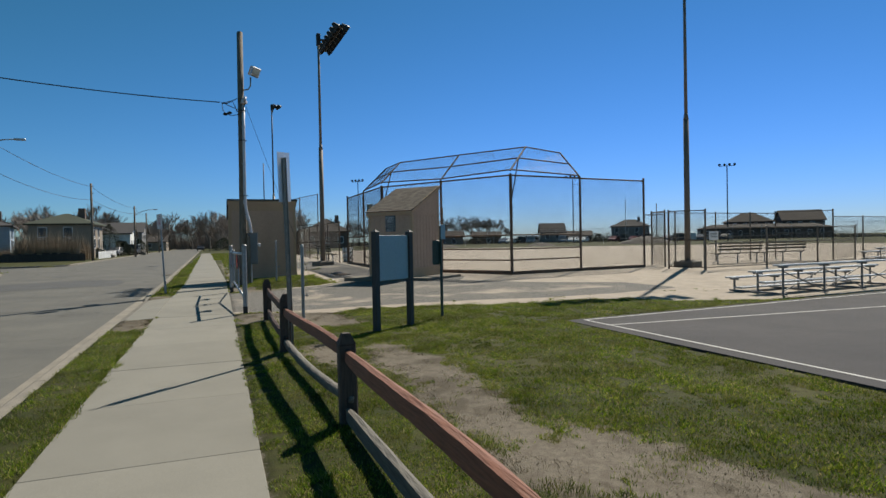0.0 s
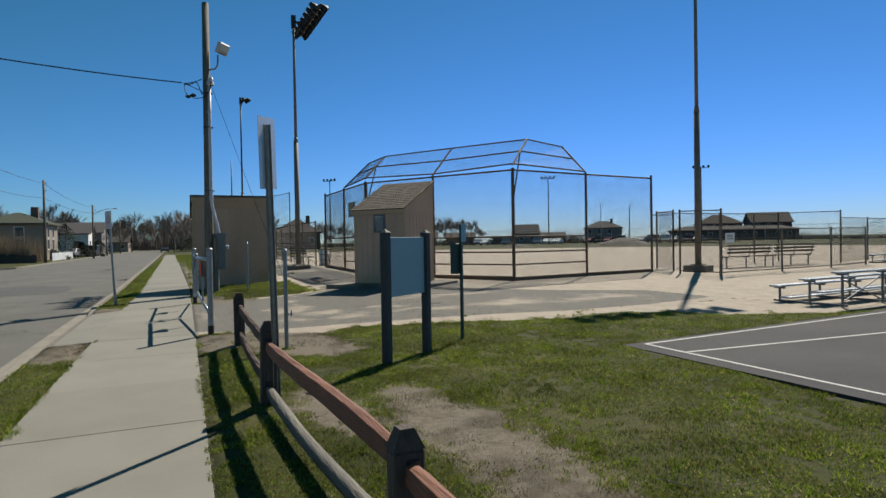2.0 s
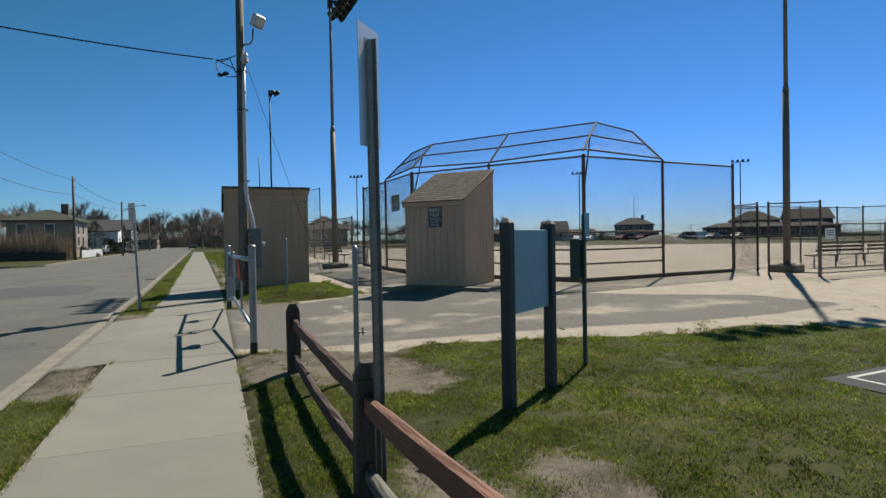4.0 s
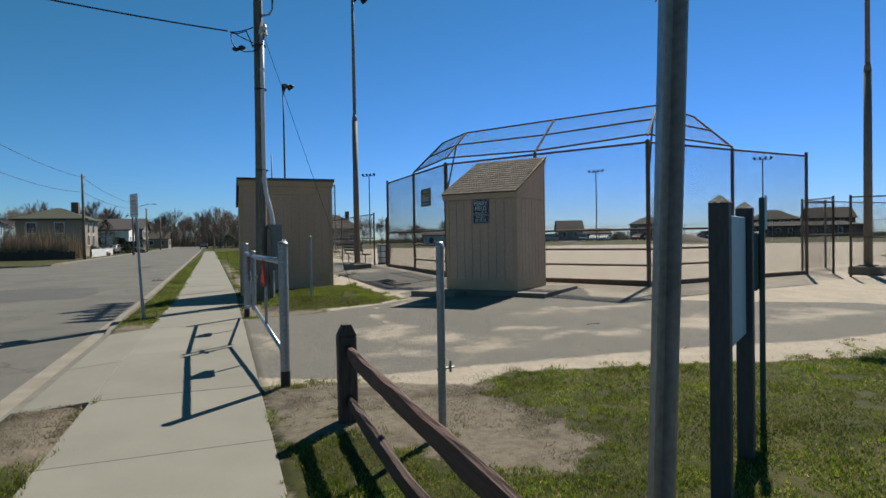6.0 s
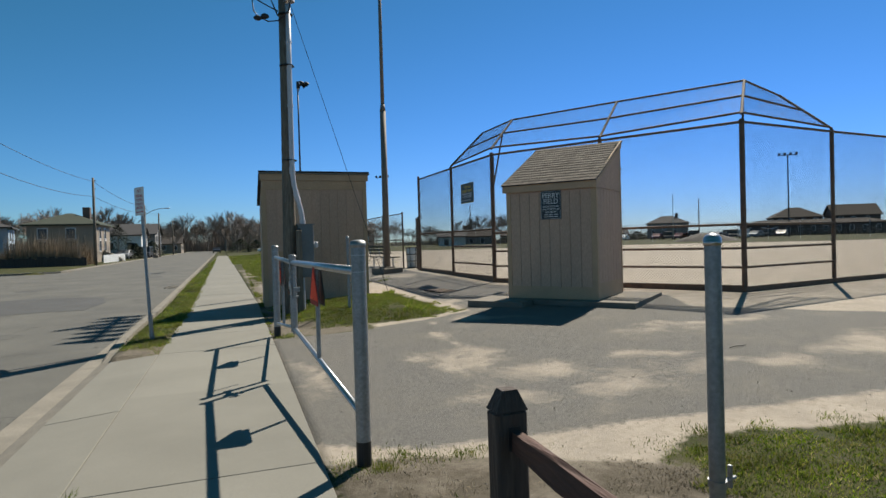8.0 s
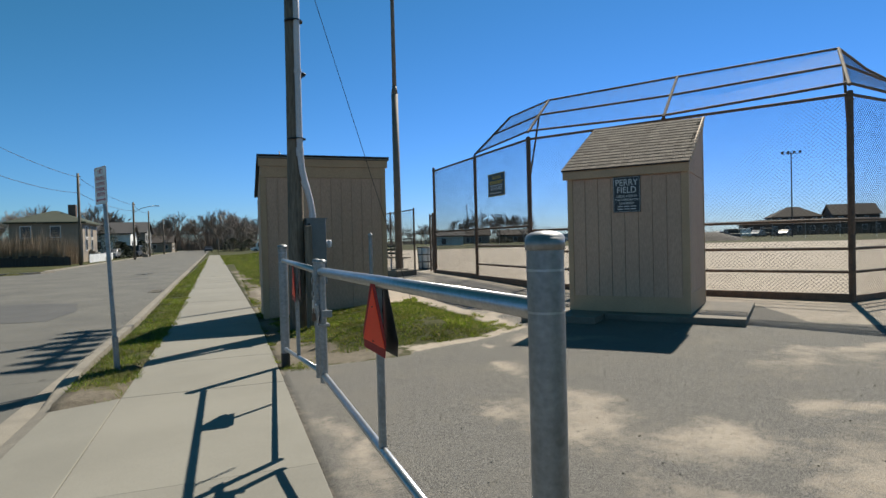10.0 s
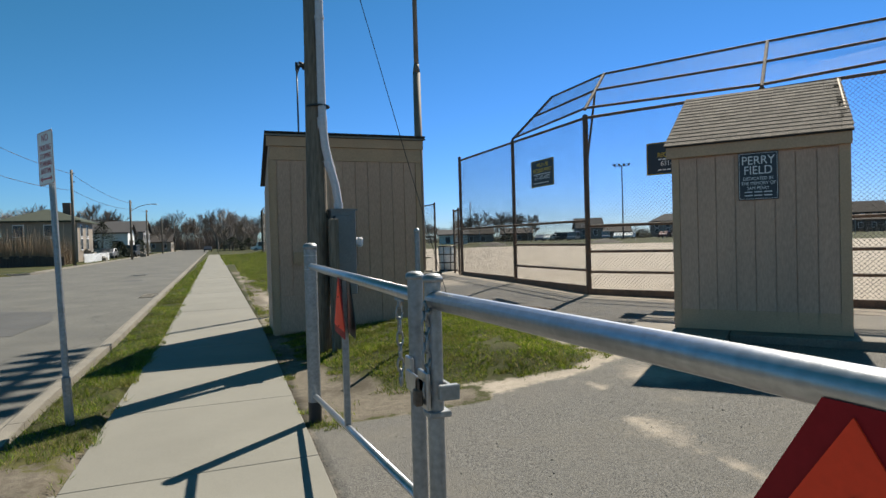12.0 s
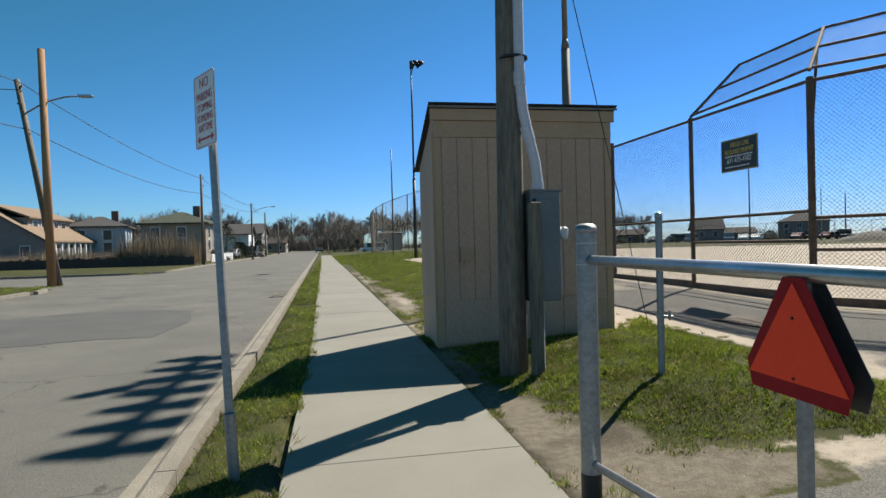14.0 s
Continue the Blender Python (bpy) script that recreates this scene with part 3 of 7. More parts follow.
def side_street():
    bm = B()
    prism(bm, [(-400, 44), (-15, 44), (-11.34, 40.5), (-11.3, 60.5), (-15, 57), (-400, 57)], -0.3, -0.045)
    tagged(finish("side_road", bm, M_ROAD), "grey asphalt side street", "road", kind="structure")
    bm = B()
    for y0, y1, s in ((44, 40.5, -1), (57, 60.5, 1)):
        pts = [(-120, y0), (-15, y0), (-13, y0 + 0.55 * s), (-11.8, y0 + 1.8 * s), (-11.4, y0 + 3.5 * s)]
        for a, b in zip(pts, pts[1:]):
            d = Vector((b[0] - a[0], b[1] - a[1])).normalized()
            n = Vector((-d.y, d.x)) * s * 0.15
            z = 0.09
            q = [(a[0], a[1]), (b[0], b[1]), (b[0] + n.x, b[1] + n.y), (a[0] + n.x, a[1] + n.y)]
            prism(bm, q if s > 0 else q[::-1], -0.2, z)
    tagged(finish("corner_kerb", bm, M_KERB), "pale concrete kerb round the street corners", "kerb", kind="structure")


side_street()


def patch(name, pts, dz, mat, label, cat="road"):
    bm = B()
    vs = []
    k = len(pts)
    for i, (x, y) in enumerate(pts):
        nx, ny = pts[(i + 1) % k]
        for j in range(4):
            t = j / 4
            w = noise.noise((x * 3 + j, y * 2, 0.3)) * 0.09
            xx, yy = x + (nx - x) * t + w, y + (ny - y) * t + w
            vs.append(bm.verts.new((xx, yy, float(H(0, yy)) + dz)))
    bm.faces.new(vs)
    bmesh.ops.recalc_face_normals(bm, faces=bm.faces)
    tagged(finish(name, bm, mat), label, cat, kind="structure")


patch("road_patch", [(-9.8, 27.2), (-7.6, 26.5), (-5.9, 27.0), (-4.6, 27.45), (-3.75, 27.3), (-3.6, 29.2), (-4.0, 31.8), (-5.4, 32.7), (-6.8, 32.6), (-8.6, 31.2), (-10.2, 29.4)], -0.115, M_PATCH, "darker square patch of newer asphalt")
patch("road_patch", [(-4.5, 44.7), (-3.7, 44.9), (-3.8, 46.2), (-4.5, 46.0)], -0.115, M_PATCH, "black asphalt round a sunken manhole")
patch("road_patch", [(-8.2, 37.0), (-7.4, 36.9), (-7.4, 37.7), (-8.2, 37.8)], -0.115, M_PATCH, "small dark asphalt patch")


def kerb():
    def shift(y):
        return float(drift(y)) - 0.1 * float(ss(18.5, 21.5, y))
    root = tagged(new("kerb"), "pale concrete kerb along the street", "kerb", kind="structure")
    y = -1.0
    prof_hi = [(KERB_OUT, -0.12), (KERB_OUT + 0.02, -0.01), (KERB_OUT + 0.05, 0.005), (KERB_IN, 0.005), (KERB_IN, -0.2), (KERB_OUT, -0.2)]
    prof_lo = [(KERB_OUT, -0.12), (KERB_OUT + 0.02, -0.1), (KERB_OUT + 0.05, -0.09), (KERB_IN, -0.055), (KERB_IN, -0.2), (KERB_OUT, -0.2)]
    while y < 130:
        ln = 3.05 if y < 50 else 12.0
        y1 = y + ln - 0.012
        bm = B()
        rings = []
        for yy in np.linspace(y, y1, 5):
            lo = float(ss(GATE_S - 0.9, GATE_S + 0.1, yy) * (1 - ss(GATE_N - 0.1, GATE_N + 0.9, yy)))
            d, h = shift(yy), float(H(0, yy))
            rings.append([bm.verts.new((a[0] * (1 - lo) + b[0] * lo + d, yy, a[1] * (1 - lo) + b[1] * lo + h)) for a, b in zip(prof_hi, prof_lo)])
        for a, b in zip(rings, rings[1:]):
            for i in range(6):
                bm.faces.new((a[i], a[(i + 1) % 6], b[(i + 1) % 6], b[i]))
        bm.faces.new(rings[0])
        bm.faces.new(rings[-1][::-1])
        bmesh.ops.recalc_face_normals(bm, faces=bm.faces)
        finish("kerb_stone", bm, M_KERB, root)
        y += ln
    strip("gutter", KERB_OUT - 0.22, KERB_OUT + 0.01, list(np.arange(-10, 25, 2.0)) + list(np.arange(25, 130, 10.0)), -0.116, M_KERB, 0, "sandy concrete gutter", "kerb")
    strip("far_kerb", FAR_KERB - 0.16, FAR_KERB, [-40, 0, 20, 25, 33, 40.4], 0.005, M_KERB, 0.2, "pale concrete kerb across the street", "kerb")
    strip("far_kerb", FAR_KERB - 0.16, FAR_KERB, [60.6, 90, 130, 200, 300], 0.005, M_KERB, 0.2, "pale concrete kerb across the street", "kerb")


kerb()


def pavement():
    root = tagged(new("pavement"), "light concrete slab sidewalk with jointed panels", "pavement", kind="structure")
    starts = [4.77 + 1.766 * k for k in range(-4, 6)] + [16.02] + [18.5 + 1.68 * k for k in range(56)]
    for k, (y0, y1) in enumerate(zip(starts, starts[1:])):
        bm = B()
        gap = 0.009 if k == 3 else 0.004
        box(bm, (SW_L, y0 + gap / 2, -0.12), (SW_R, y1 - gap / 2, 0.012 + 0.0015 * math.sin(k * 2.3)), bevel=0.004)
        for v in bm.verts:
            v.co.x += float(drift(v.co.y))
            v.co.z += float(H(0, v.co.y))
        finish("paving_slab", bm, M_CONC, root)
    for y0, y1 in ((13.604, 15.58), (15.59, 18.495)):
        bm = B()
        box(bm, (KERB_IN + 0.004, y0, -0.12), (SW_L - 0.008, y1, 0.01), bevel=0.005)
        for v in bm.verts:
            v.co.z += float(H(0, v.co.y)) - (0.055 if v.co.x < -1.2 and v.co.z > -0.05 else 0.0)
        finish("paving_slab", bm, M_CONC, root)


pavement()


def court():
    root = tagged(new("court"), "dark asphalt play court with white lines", "court", kind="structure")
    m = pose(6.25, 9.0, 0)
    z = 0.075
    bm = B()
    prism(bm, COURT, -0.3, z)
    finish("court_slab", bm, M_COURT, root)
    bm = B()

    def line(a, b, w=0.055):
        a, b = Vector(a), Vector(b)
        d = (b - a).normalized()
        n = Vector((-d.y, d.x)) * w / 2
        q = [bm.verts.new((*p, z + 0.004)) for p in (a - n, b - n, b + n, a + n)]
        bm.faces.new(q)
    line((6.52, 9.12), (6.6, -24))
    line((6.49, 9.14), (16, 9.72))
    line((16, 9.72), (44, 11.3))
    line((6.56, 8.42), (12.7, 7.93))
    pts = [(12.7 + 2.5 * math.sin(k), 5.43 + 2.5 * math.cos(k)) for k in np.linspace(0, 1.5, 8)]
    for a, b in zip(pts, pts[1:]):
        line(a, b)
    finish("court_line", bm, M_LINE, root)


court()

# ---- timber fence ----


def rail_fence():
    posts = [(1.335, 1.52), (1.335, 5.01), (1.18, 8.45), (1.21, 11.95)]
    tops = [0.82, 0.80, 0.845, 0.83]
    f = thing("rail_fence", (0, 0, 0), "weathered split rail fence, red-brown rails in dark notched posts", "fence")
    for (x, y), top in zip(posts, tops):
        g = hz(x, y)
        bm = B()
        box(bm, (-0.075, -0.055, -0.3), (0.075, 0.055, top - 0.09), bevel=0.012)
        r = bmesh.ops.create_cube(bm, size=1, matrix=Matrix.Translation((0, 0, top - 0.045)) @ Matrix.Diagonal((0.15, 0.11, 0.09, 1)))
        for v in r["verts"]:
            if v.co.z > top - 0.045:
                v.co.x *= 0.45
                v.co.y *= 0.6
        for v in bm.verts:
            v.co.x += 0.006 * noise.noise(v.co * 7 + Vector((x, y, 0)))
        bmesh.ops.transform(bm, matrix=pose(x, y, g, 0, 0.8 * math.sin(y), 0), verts=bm.verts)
        p = part("post", bm, M_POSTWOOD if y > 1 else M_GREYWOOD, f, "dark weathered fence post with cut corners")
        # no holes cut: black blocks put the shade of the rail slots into colour
        for z in (0.62, 0.22):
            bm = B()
            box(bm, (-0.028, -0.058, z - 0.05), (0.028, 0.058, z + 0.055))
            bmesh.ops.transform(bm, matrix=pose(x, y, g), verts=bm.verts)
            part("slot_shade", bm, M_BLACK, p, "black block for the painted shade of a rail slot")
    spec = [(0, 1, .62, .62, M_REDWOOD, "red"), (0, 1, .2, .13, M_GREYWOOD, "grey"), (1, 2, .63, .61, M_REDWOOD, "red"), (1, 2, .25, .19, M_GREYWOOD, "log"), (2, 3, .60, .62, M_DARKRED, "dark"), (2, 3, .22, .2, M_DARKRED, "dark")]
    rnd = random.Random(4)
    for a, b, za, zb, mat, kind in spec:
        (xa, ya), (xb, yb) = posts[a], posts[b]
        bm = B()
        n = 14
        rings = []
        for i in range(n + 1):
            t = i / n
            y = ya - 0.07 + (yb - ya + 0.14) * t
            x = xa + (xb - xa) * t + 0.012 * math.sin(t * 5 + a)
            z = za + (zb - za) * t + hz(x, y) + (0.007 * math.sin(t * 6.3 + za * 9)) - (0.05 * math.sin(math.pi * t) if kind == "log" else 0)
            tap = 1 - 0.35 * (abs(2 * t - 1) ** 6)
            w, h = {"log": (0.038, 0.042), "dark": (0.025, 0.06)}.get(kind, (0.034, 0.064))
            w, h = w * tap, h * tap
            k = 0.007 if kind == "dark" else 0.003
            pr = [(-w, -h * .85), (-w * .1, -h), (w * .9, -h * .8), (w, h * .8), (w * .2, h), (-w * .9, h * .85)]
            rings.append([bm.verts.new((x + p[0] + rnd.uniform(-k, k), y, z + p[1] + rnd.uniform(-k, k))) for p in pr])
        for p, q in zip(rings, rings[1:]):
            for i in range(6):
                bm.faces.new((p[i], p[(i + 1) % 6], q[(i + 1) % 6], q[i]))
        bm.faces.new(rings[0])
        bm.faces.new(rings[-1][::-1])
        bmesh.ops.recalc_face_normals(bm, faces=bm.faces)
        part("rail", bm, mat, f, {"red": "red-brown split rail", "grey": "bare grey split rail", "log": "round grey log rail", "dark": "dark red-brown uneven split rail"}[kind], smooth=kind == "log")


rail_fence()

# ---- gate ----
NEAR, MEET, FARP = Vector((0.86, 13.44, 0)), Vector((0.7, 16.38, 0)), Vector((0.7, 19.29, 0))


def on_gate(y):
    return NEAR.x + (MEET.x - NEAR.x) * min(1, (y - NEAR.y) / (MEET.y - NEAR.y))


def gate_post(p, h, r, label):
    g = hz(p.x, p.y)
    t = thing("gate_post", (p.x, p.y, g), label, "gate post", "gate posts")
    bm = B()
    tube(bm, (0, 0, -0.3), (0, 0, h - 0.04), r, seg=24, cap=False)
    part("pipe", bm, M_GALVD, t, smooth=True)
    bm = B()
    tube(bm, (0, 0, h - 0.045), (0, 0, h - 0.012), r * 1.07, seg=20)
    dome(bm, (0, 0, h - 0.012), r * 1.06, 0.018, 20)
    part("cap", bm, M_GALVD, t, "domed cap", smooth=True)
    for z in (h - 0.21, h - 0.1):
        bm = B()
        tube(bm, (0, 0, z), (0, 0, z + 0.006), r * 1.03, seg=20)
        part("collar", bm, M_GALV, t, "thin raised ring")
    bm = B()
    tube(bm, (0, 0, -0.3), (0, 0, 0.17), r * 1.03, seg=20)
    part("base_coat", bm, M_BLACK, t, "black tarred foot")
    return t


gate_post(NEAR, 1.5, 0.049, "thick dull galvanised gate post with a black foot")
gate_post(FARP, 1.46, 0.052, "thick dull galvanised gate post beside the pavement")


def rail_pipe(bm, y0, z0, y1, z1, r):
    tube(bm, (on_gate(y0), y0, z0), (on_gate(y1), y1, z1), r, seg=14)


def chain(bm, p, n, sway=0.0):
    x, y, z = p
    for i in range(n):
        c = Vector((x + sway * i, y, z - i * 0.052))
        pts = []
        for k in range(9):
            a = k / 8 * 2 * math.pi
            w, h = 0.013 * math.cos(a), 0.033 * math.sin(a)
            pts.append(c + (Vector((w, 0, h)) if i % 2 else Vector((0, w, h))))
        path(bm, pts, 0.0048, 5)


def triangle(s, w=0.42, h=0.365):
    """The outline of a slow vehicle triangle, in the plane y, z, hanging down from 0."""
    q = [(-0.2 * s, 0), (0.2 * s, 0), (1.0 * s, -0.77), (0.9 * s, -1.0), (-0.9 * s, -1.0), (-1.0 * s, -0.77)]
    return [(a * w / 2, b * h) for a, b in q]


def leaf(hinge, latch, zh, zl, tri_y, tri_z, label):
    t = thing("gate_leaf", (0, 0, 0), label, "gate", "gate leaves")
    bm = B()
    s = 1 if latch > hinge else -1
    rail_pipe(bm, hinge + s * 0.03, 1.355, latch, 1.345, 0.031 if s > 0 else 0.026)
    part("top_rail", bm, M_GALV, t, "bright galvanised pipe", smooth=True)
    bm = B()
    rail_pipe(bm, hinge + s * 0.03, zh, latch, zl, 0.024 if s > 0 else 0.02)
    part("bottom_rail", bm, M_GALV, t, "sloping galvanised pipe", smooth=True)
    bm = B()
    tube(bm, (on_gate(latch), latch, zl - 0.05), (on_gate(latch), latch, 1.42), 0.028, seg=20, cap=False)
    part("latch_upright", bm, M_GALVD, t, smooth=True)
    bm = B()
    tube(bm, (on_gate(latch), latch, 1.405), (on_gate(latch), latch, 1.422), 0.034, seg=16)
    dome(bm, (on_gate(latch), latch, 1.422), 0.032, 0.012, 16)
    part("cap", bm, M_GALVD, t, smooth=True)
    zb = zh + (zl - zh) * (tri_y - hinge) / (latch - hinge)
    bm = B()
    x = on_gate(tri_y)
    box(bm, (x - 0.018, tri_y - 0.018, zb), (x + 0.018, tri_y + 0.018, 1.33), bevel=0.006)
    part("upright", bm, M_GALVD, t)
    for side in (-1, 1):
        o = triangle(1)
        bm = B()
        m = Matrix.Translation((x + side * 0.03, tri_y, tri_z)) @ Matrix(((0, 0, 1, 0), (1, 0, 0, 0), (0, 1, 0, 0), (0, 0, 0, 1)))
        m = m @ pose(0, 0.014, 0, 0, 3 if s > 0 else -1.5, 0) @ Matrix.Scale(0.93, 4)
        prism(bm, o, -0.001, 0.001, m)
        bmesh.ops.recalc_face_normals(bm, faces=bm.faces)
        p = part("reflector", bm, M_PLATEBACK if side > 0 else M_DKRED, t, "dark back of a triangular plate" if side > 0 else "dark red border of a triangular plate")
        if side < 0:
            i = [(0.0, -0.016), (0.197, -0.318), (-0.197, -0.318)]
            bm = B()
            prism(bm, i, -0.004, -0.001, m)
            bmesh.ops.recalc_face_normals(bm, faces=bm.faces)
            part("orange_face", bm, M_ORANGE, p, "bright orange reflective triangle")
            for zz in (-0.1, -0.27):
                bm = B()
                tube(bm, (x - 0.038, tri_y, tri_z + zz), (x - 0.02, tri_y, tri_z + zz), 0.004, seg=8)
                part("bolt", bm, M_BLACK, p)
    bm = B()
    if s < 0:
        chain(bm, (on_gate(latch + 0.22), latch + 0.22, 1.31), 7)
        tube(bm, (on_gate(latch + 0.22), latch + 0.17, 1.31), (on_gate(latch + 0.22), latch + 0.27, 1.31), 0.006, seg=6)
    else:
        chain(bm, (on_gate(latch) - 0.036, latch - 0.02, 1.31), 6)
        tube(bm, (on_gate(latch) - 0.04, latch - 0.06, 1.31), (on_gate(latch), latch + 0.01, 1.315), 0.007, seg=6)
    part("chain", bm, M_GALVD, t, "hanging steel chain", smooth=True)
    return t


near_leaf = leaf(13.44, 16.3, 0.4, 0.6, 14.93, 1.325, "galvanised pipe gate leaf with an orange warning triangle")
far_leaf = leaf(19.29, 16.48, 0.3, 0.6, 17.87, 1.325, "galvanised pipe gate leaf with an orange warning triangle")


def latch():
    t = thing("gate_latch", (0, 16.37 * 0.24, 0.125), "galvanised slide latch with a rusty padlock joining the gate leaves", "latch")
    t.matrix_basis = t.matrix_basis @ Matrix.Diagonal((1, 0.76, 1, 1))
    x = on_gate(16.400) + 0.008
    bm = B()
    box(bm, (x - 0.045, 16.470, 0.9), (x - 0.03, 16.560, 1.0), bevel=0.003)
    box(bm, (x - 0.05, 16.260, 0.885), (x - 0.042, 16.520, 0.955), bevel=0.002)
    box(bm, (x - 0.05, 16.220, 0.86), (x - 0.036, 16.340, 0.985), bevel=0.003)
    part("plate", bm, M_GALV, t)
    bm = B()
    box(bm, (x - 0.02, 16.160, 0.9), (x + 0.05, 16.190, 0.95), bevel=0.004)
    box(bm, (x + 0.02, 16.180, 0.905), (x + 0.035, 16.380, 0.945), bevel=0.003)
    box(bm, (x - 0.04, 16.230, 0.83), (x + 0.04, 16.320, 0.85), bevel=0.004)
    part("slide_bar", bm, M_GALVD, t)
    bm = B()
    box(bm, (x - 0.078, 16.260, 0.87), (x - 0.052, 16.305, 0.925), bevel=0.004)
    path(bm, [(x - 0.065, 16.268, 0.925), (x - 0.065, 16.268, 0.95), (x - 0.065, 16.283, 0.962), (x - 0.065, 16.298, 0.95), (x - 0.065, 16.298, 0.925)], 0.004, 6)
    part("padlock", bm, M_RUST, t, "rusty padlock")


latch()


def hold_post(x, y, h, label, turn):
    g = hz(x, y) + float(hump(np.array(x), np.array(y)))
    t = thing("hold_open_post", (x, y, g), label, "post", "slim gate stops", turn)
    bm = B()
    tube(bm, (0, 0, -0.3), (0, 0, h - 0.02), 0.03, seg=18, cap=False)
    part("pipe", bm, M_GALVD, t, smooth=True)
    bm = B()
    tube(bm, (0, 0, h - 0.03), (0, 0, h - 0.008), 0.034, seg=14)
    dome(bm, (0, 0, h - 0.008), 0.033, 0.025, 14)
    part("cap", bm, M_GALV, t, smooth=True)
    bm = B()
    tube(bm, (0, 0, 0.49), (0, 0, 0.52), 0.035, seg=14)
    tube(bm, (0.03, 0, 0.505), (0.11, 0, 0.505), 0.008, seg=8)
    box(bm, (0.07, -0.008, 0.47), (0.085, 0.008, 0.56), bevel=0.002)
    part("catch", bm, M_GALVD, t, "small catch on a clamp")


hold_post(1.81, 11.37, 1.45, "slim galvanised post with a catch, in the dirt by the fence", 10)
hold_post(2.2, 21.1, 1.4, "slim galvanised post with a catch, on the grass bank", -10)

# ---- notice board, bag box, street signs ----


def notice_board():
    a, b = Vector((2.785, 9.66)), Vector((3.54, 10.18))
    g = hz(3.1, 9.9) + 0.03
    d = b - a
    t = thing("notice_board", (a.x, a.y, g - 0.02), "pale blue panel between two charcoal posts with pointed caps, on grass", "notice board", turn=math.degrees(math.atan2(d.y, d.x)))
    L = d.length
    for x in (0, L):
        bm = B()
        box(bm, (x - 0.05, -0.05, -0.3), (x + 0.05, 0.05, 1.68), bevel=0.005)
        p = part("post", bm, M_NOTICE, t, "charcoal painted square post")
        bm = B()
        r = bmesh.ops.create_cone(bm, segments=4, radius1=0.078, radius2=0.004, depth=0.045, cap_ends=True, matrix=pose(x, 0, 1.7025, 0, 0, 45))
        part("cap", bm, M_NOTICE, p, "small pyramid cap")
    bm = B()
    box(bm, (0.055, -0.012, 0.855), (L - 0.055, 0.012, 1.62), bevel=0.003)
    part("panel", bm, M_BLUE, t, "plain pale blue board")


notice_board()


def bag_post():
    x, y = 4.37, 10.76
    g = hz(x, y) + 0.02
    t = thing("bag_dispenser", (x, y, g), "dark green bag box and small pale sign on a green post", "dispenser", turn=35)
    bm = B()
    box(bm, (-0.025, -0.02, -0.3), (0.025, 0.02, 1.78), bevel=0.004)
    part("post", bm, M_GREENBOX, t)
    bm = B()
    box(bm, (-0.12, 0.022, 1.03), (0.09, 0.13, 1.5), bevel=0.012)
    part("bag_box", bm, M_GREENBOX, t, "dark green plastic box")
    bm = B()
    box(bm, (-0.03, -0.027, 1.52), (0.12, -0.022, 1.8), bevel=0.001)
    part("plate", bm, M_BLUE, t, "small pale blue plate")


bag_post()


def street_sign_back():
    x, y = 1.26, 8.42
    g = hz(x, y) + 0.03
    t = thing("street_sign", (x, y, g), "bare metal back of a street sign on a channel post", "street sign", "street signs")
    t.matrix_basis = pose(x, y, g, 4.5, -1.6, 0)
    bm = B()
    u = [(-0.033, -0.012), (-0.02, 0.022), (0.02, 0.022), (0.033, -0.012), (0.028, -0.012), (0.016, 0.016), (-0.016, 0.016), (-0.028, -0.012)]
    a = [bm.verts.new((p[0], p[1], -0.3)) for p in u]
    b = [bm.verts.new((p[0], p[1], 2.66)) for p in u]
    for i in range(8):
        bm.faces.new((a[i], a[(i + 1) % 8], b[(i + 1) % 8], b[i]))
    bmesh.ops.recalc_face_normals(bm, faces=bm.faces)
    part("post", bm, M_GALVD, t, "galvanised channel post")
    bm = B()
    box(bm, (-0.155, -0.002, 2.07), (0.155, 0.002, 2.73), pose(0, 0.035, 0, 0, 0, 54), bevel=0.0)
    part("plate", bm, M_SIGNBACK, t, "bare metal sign back")


street_sign_back()


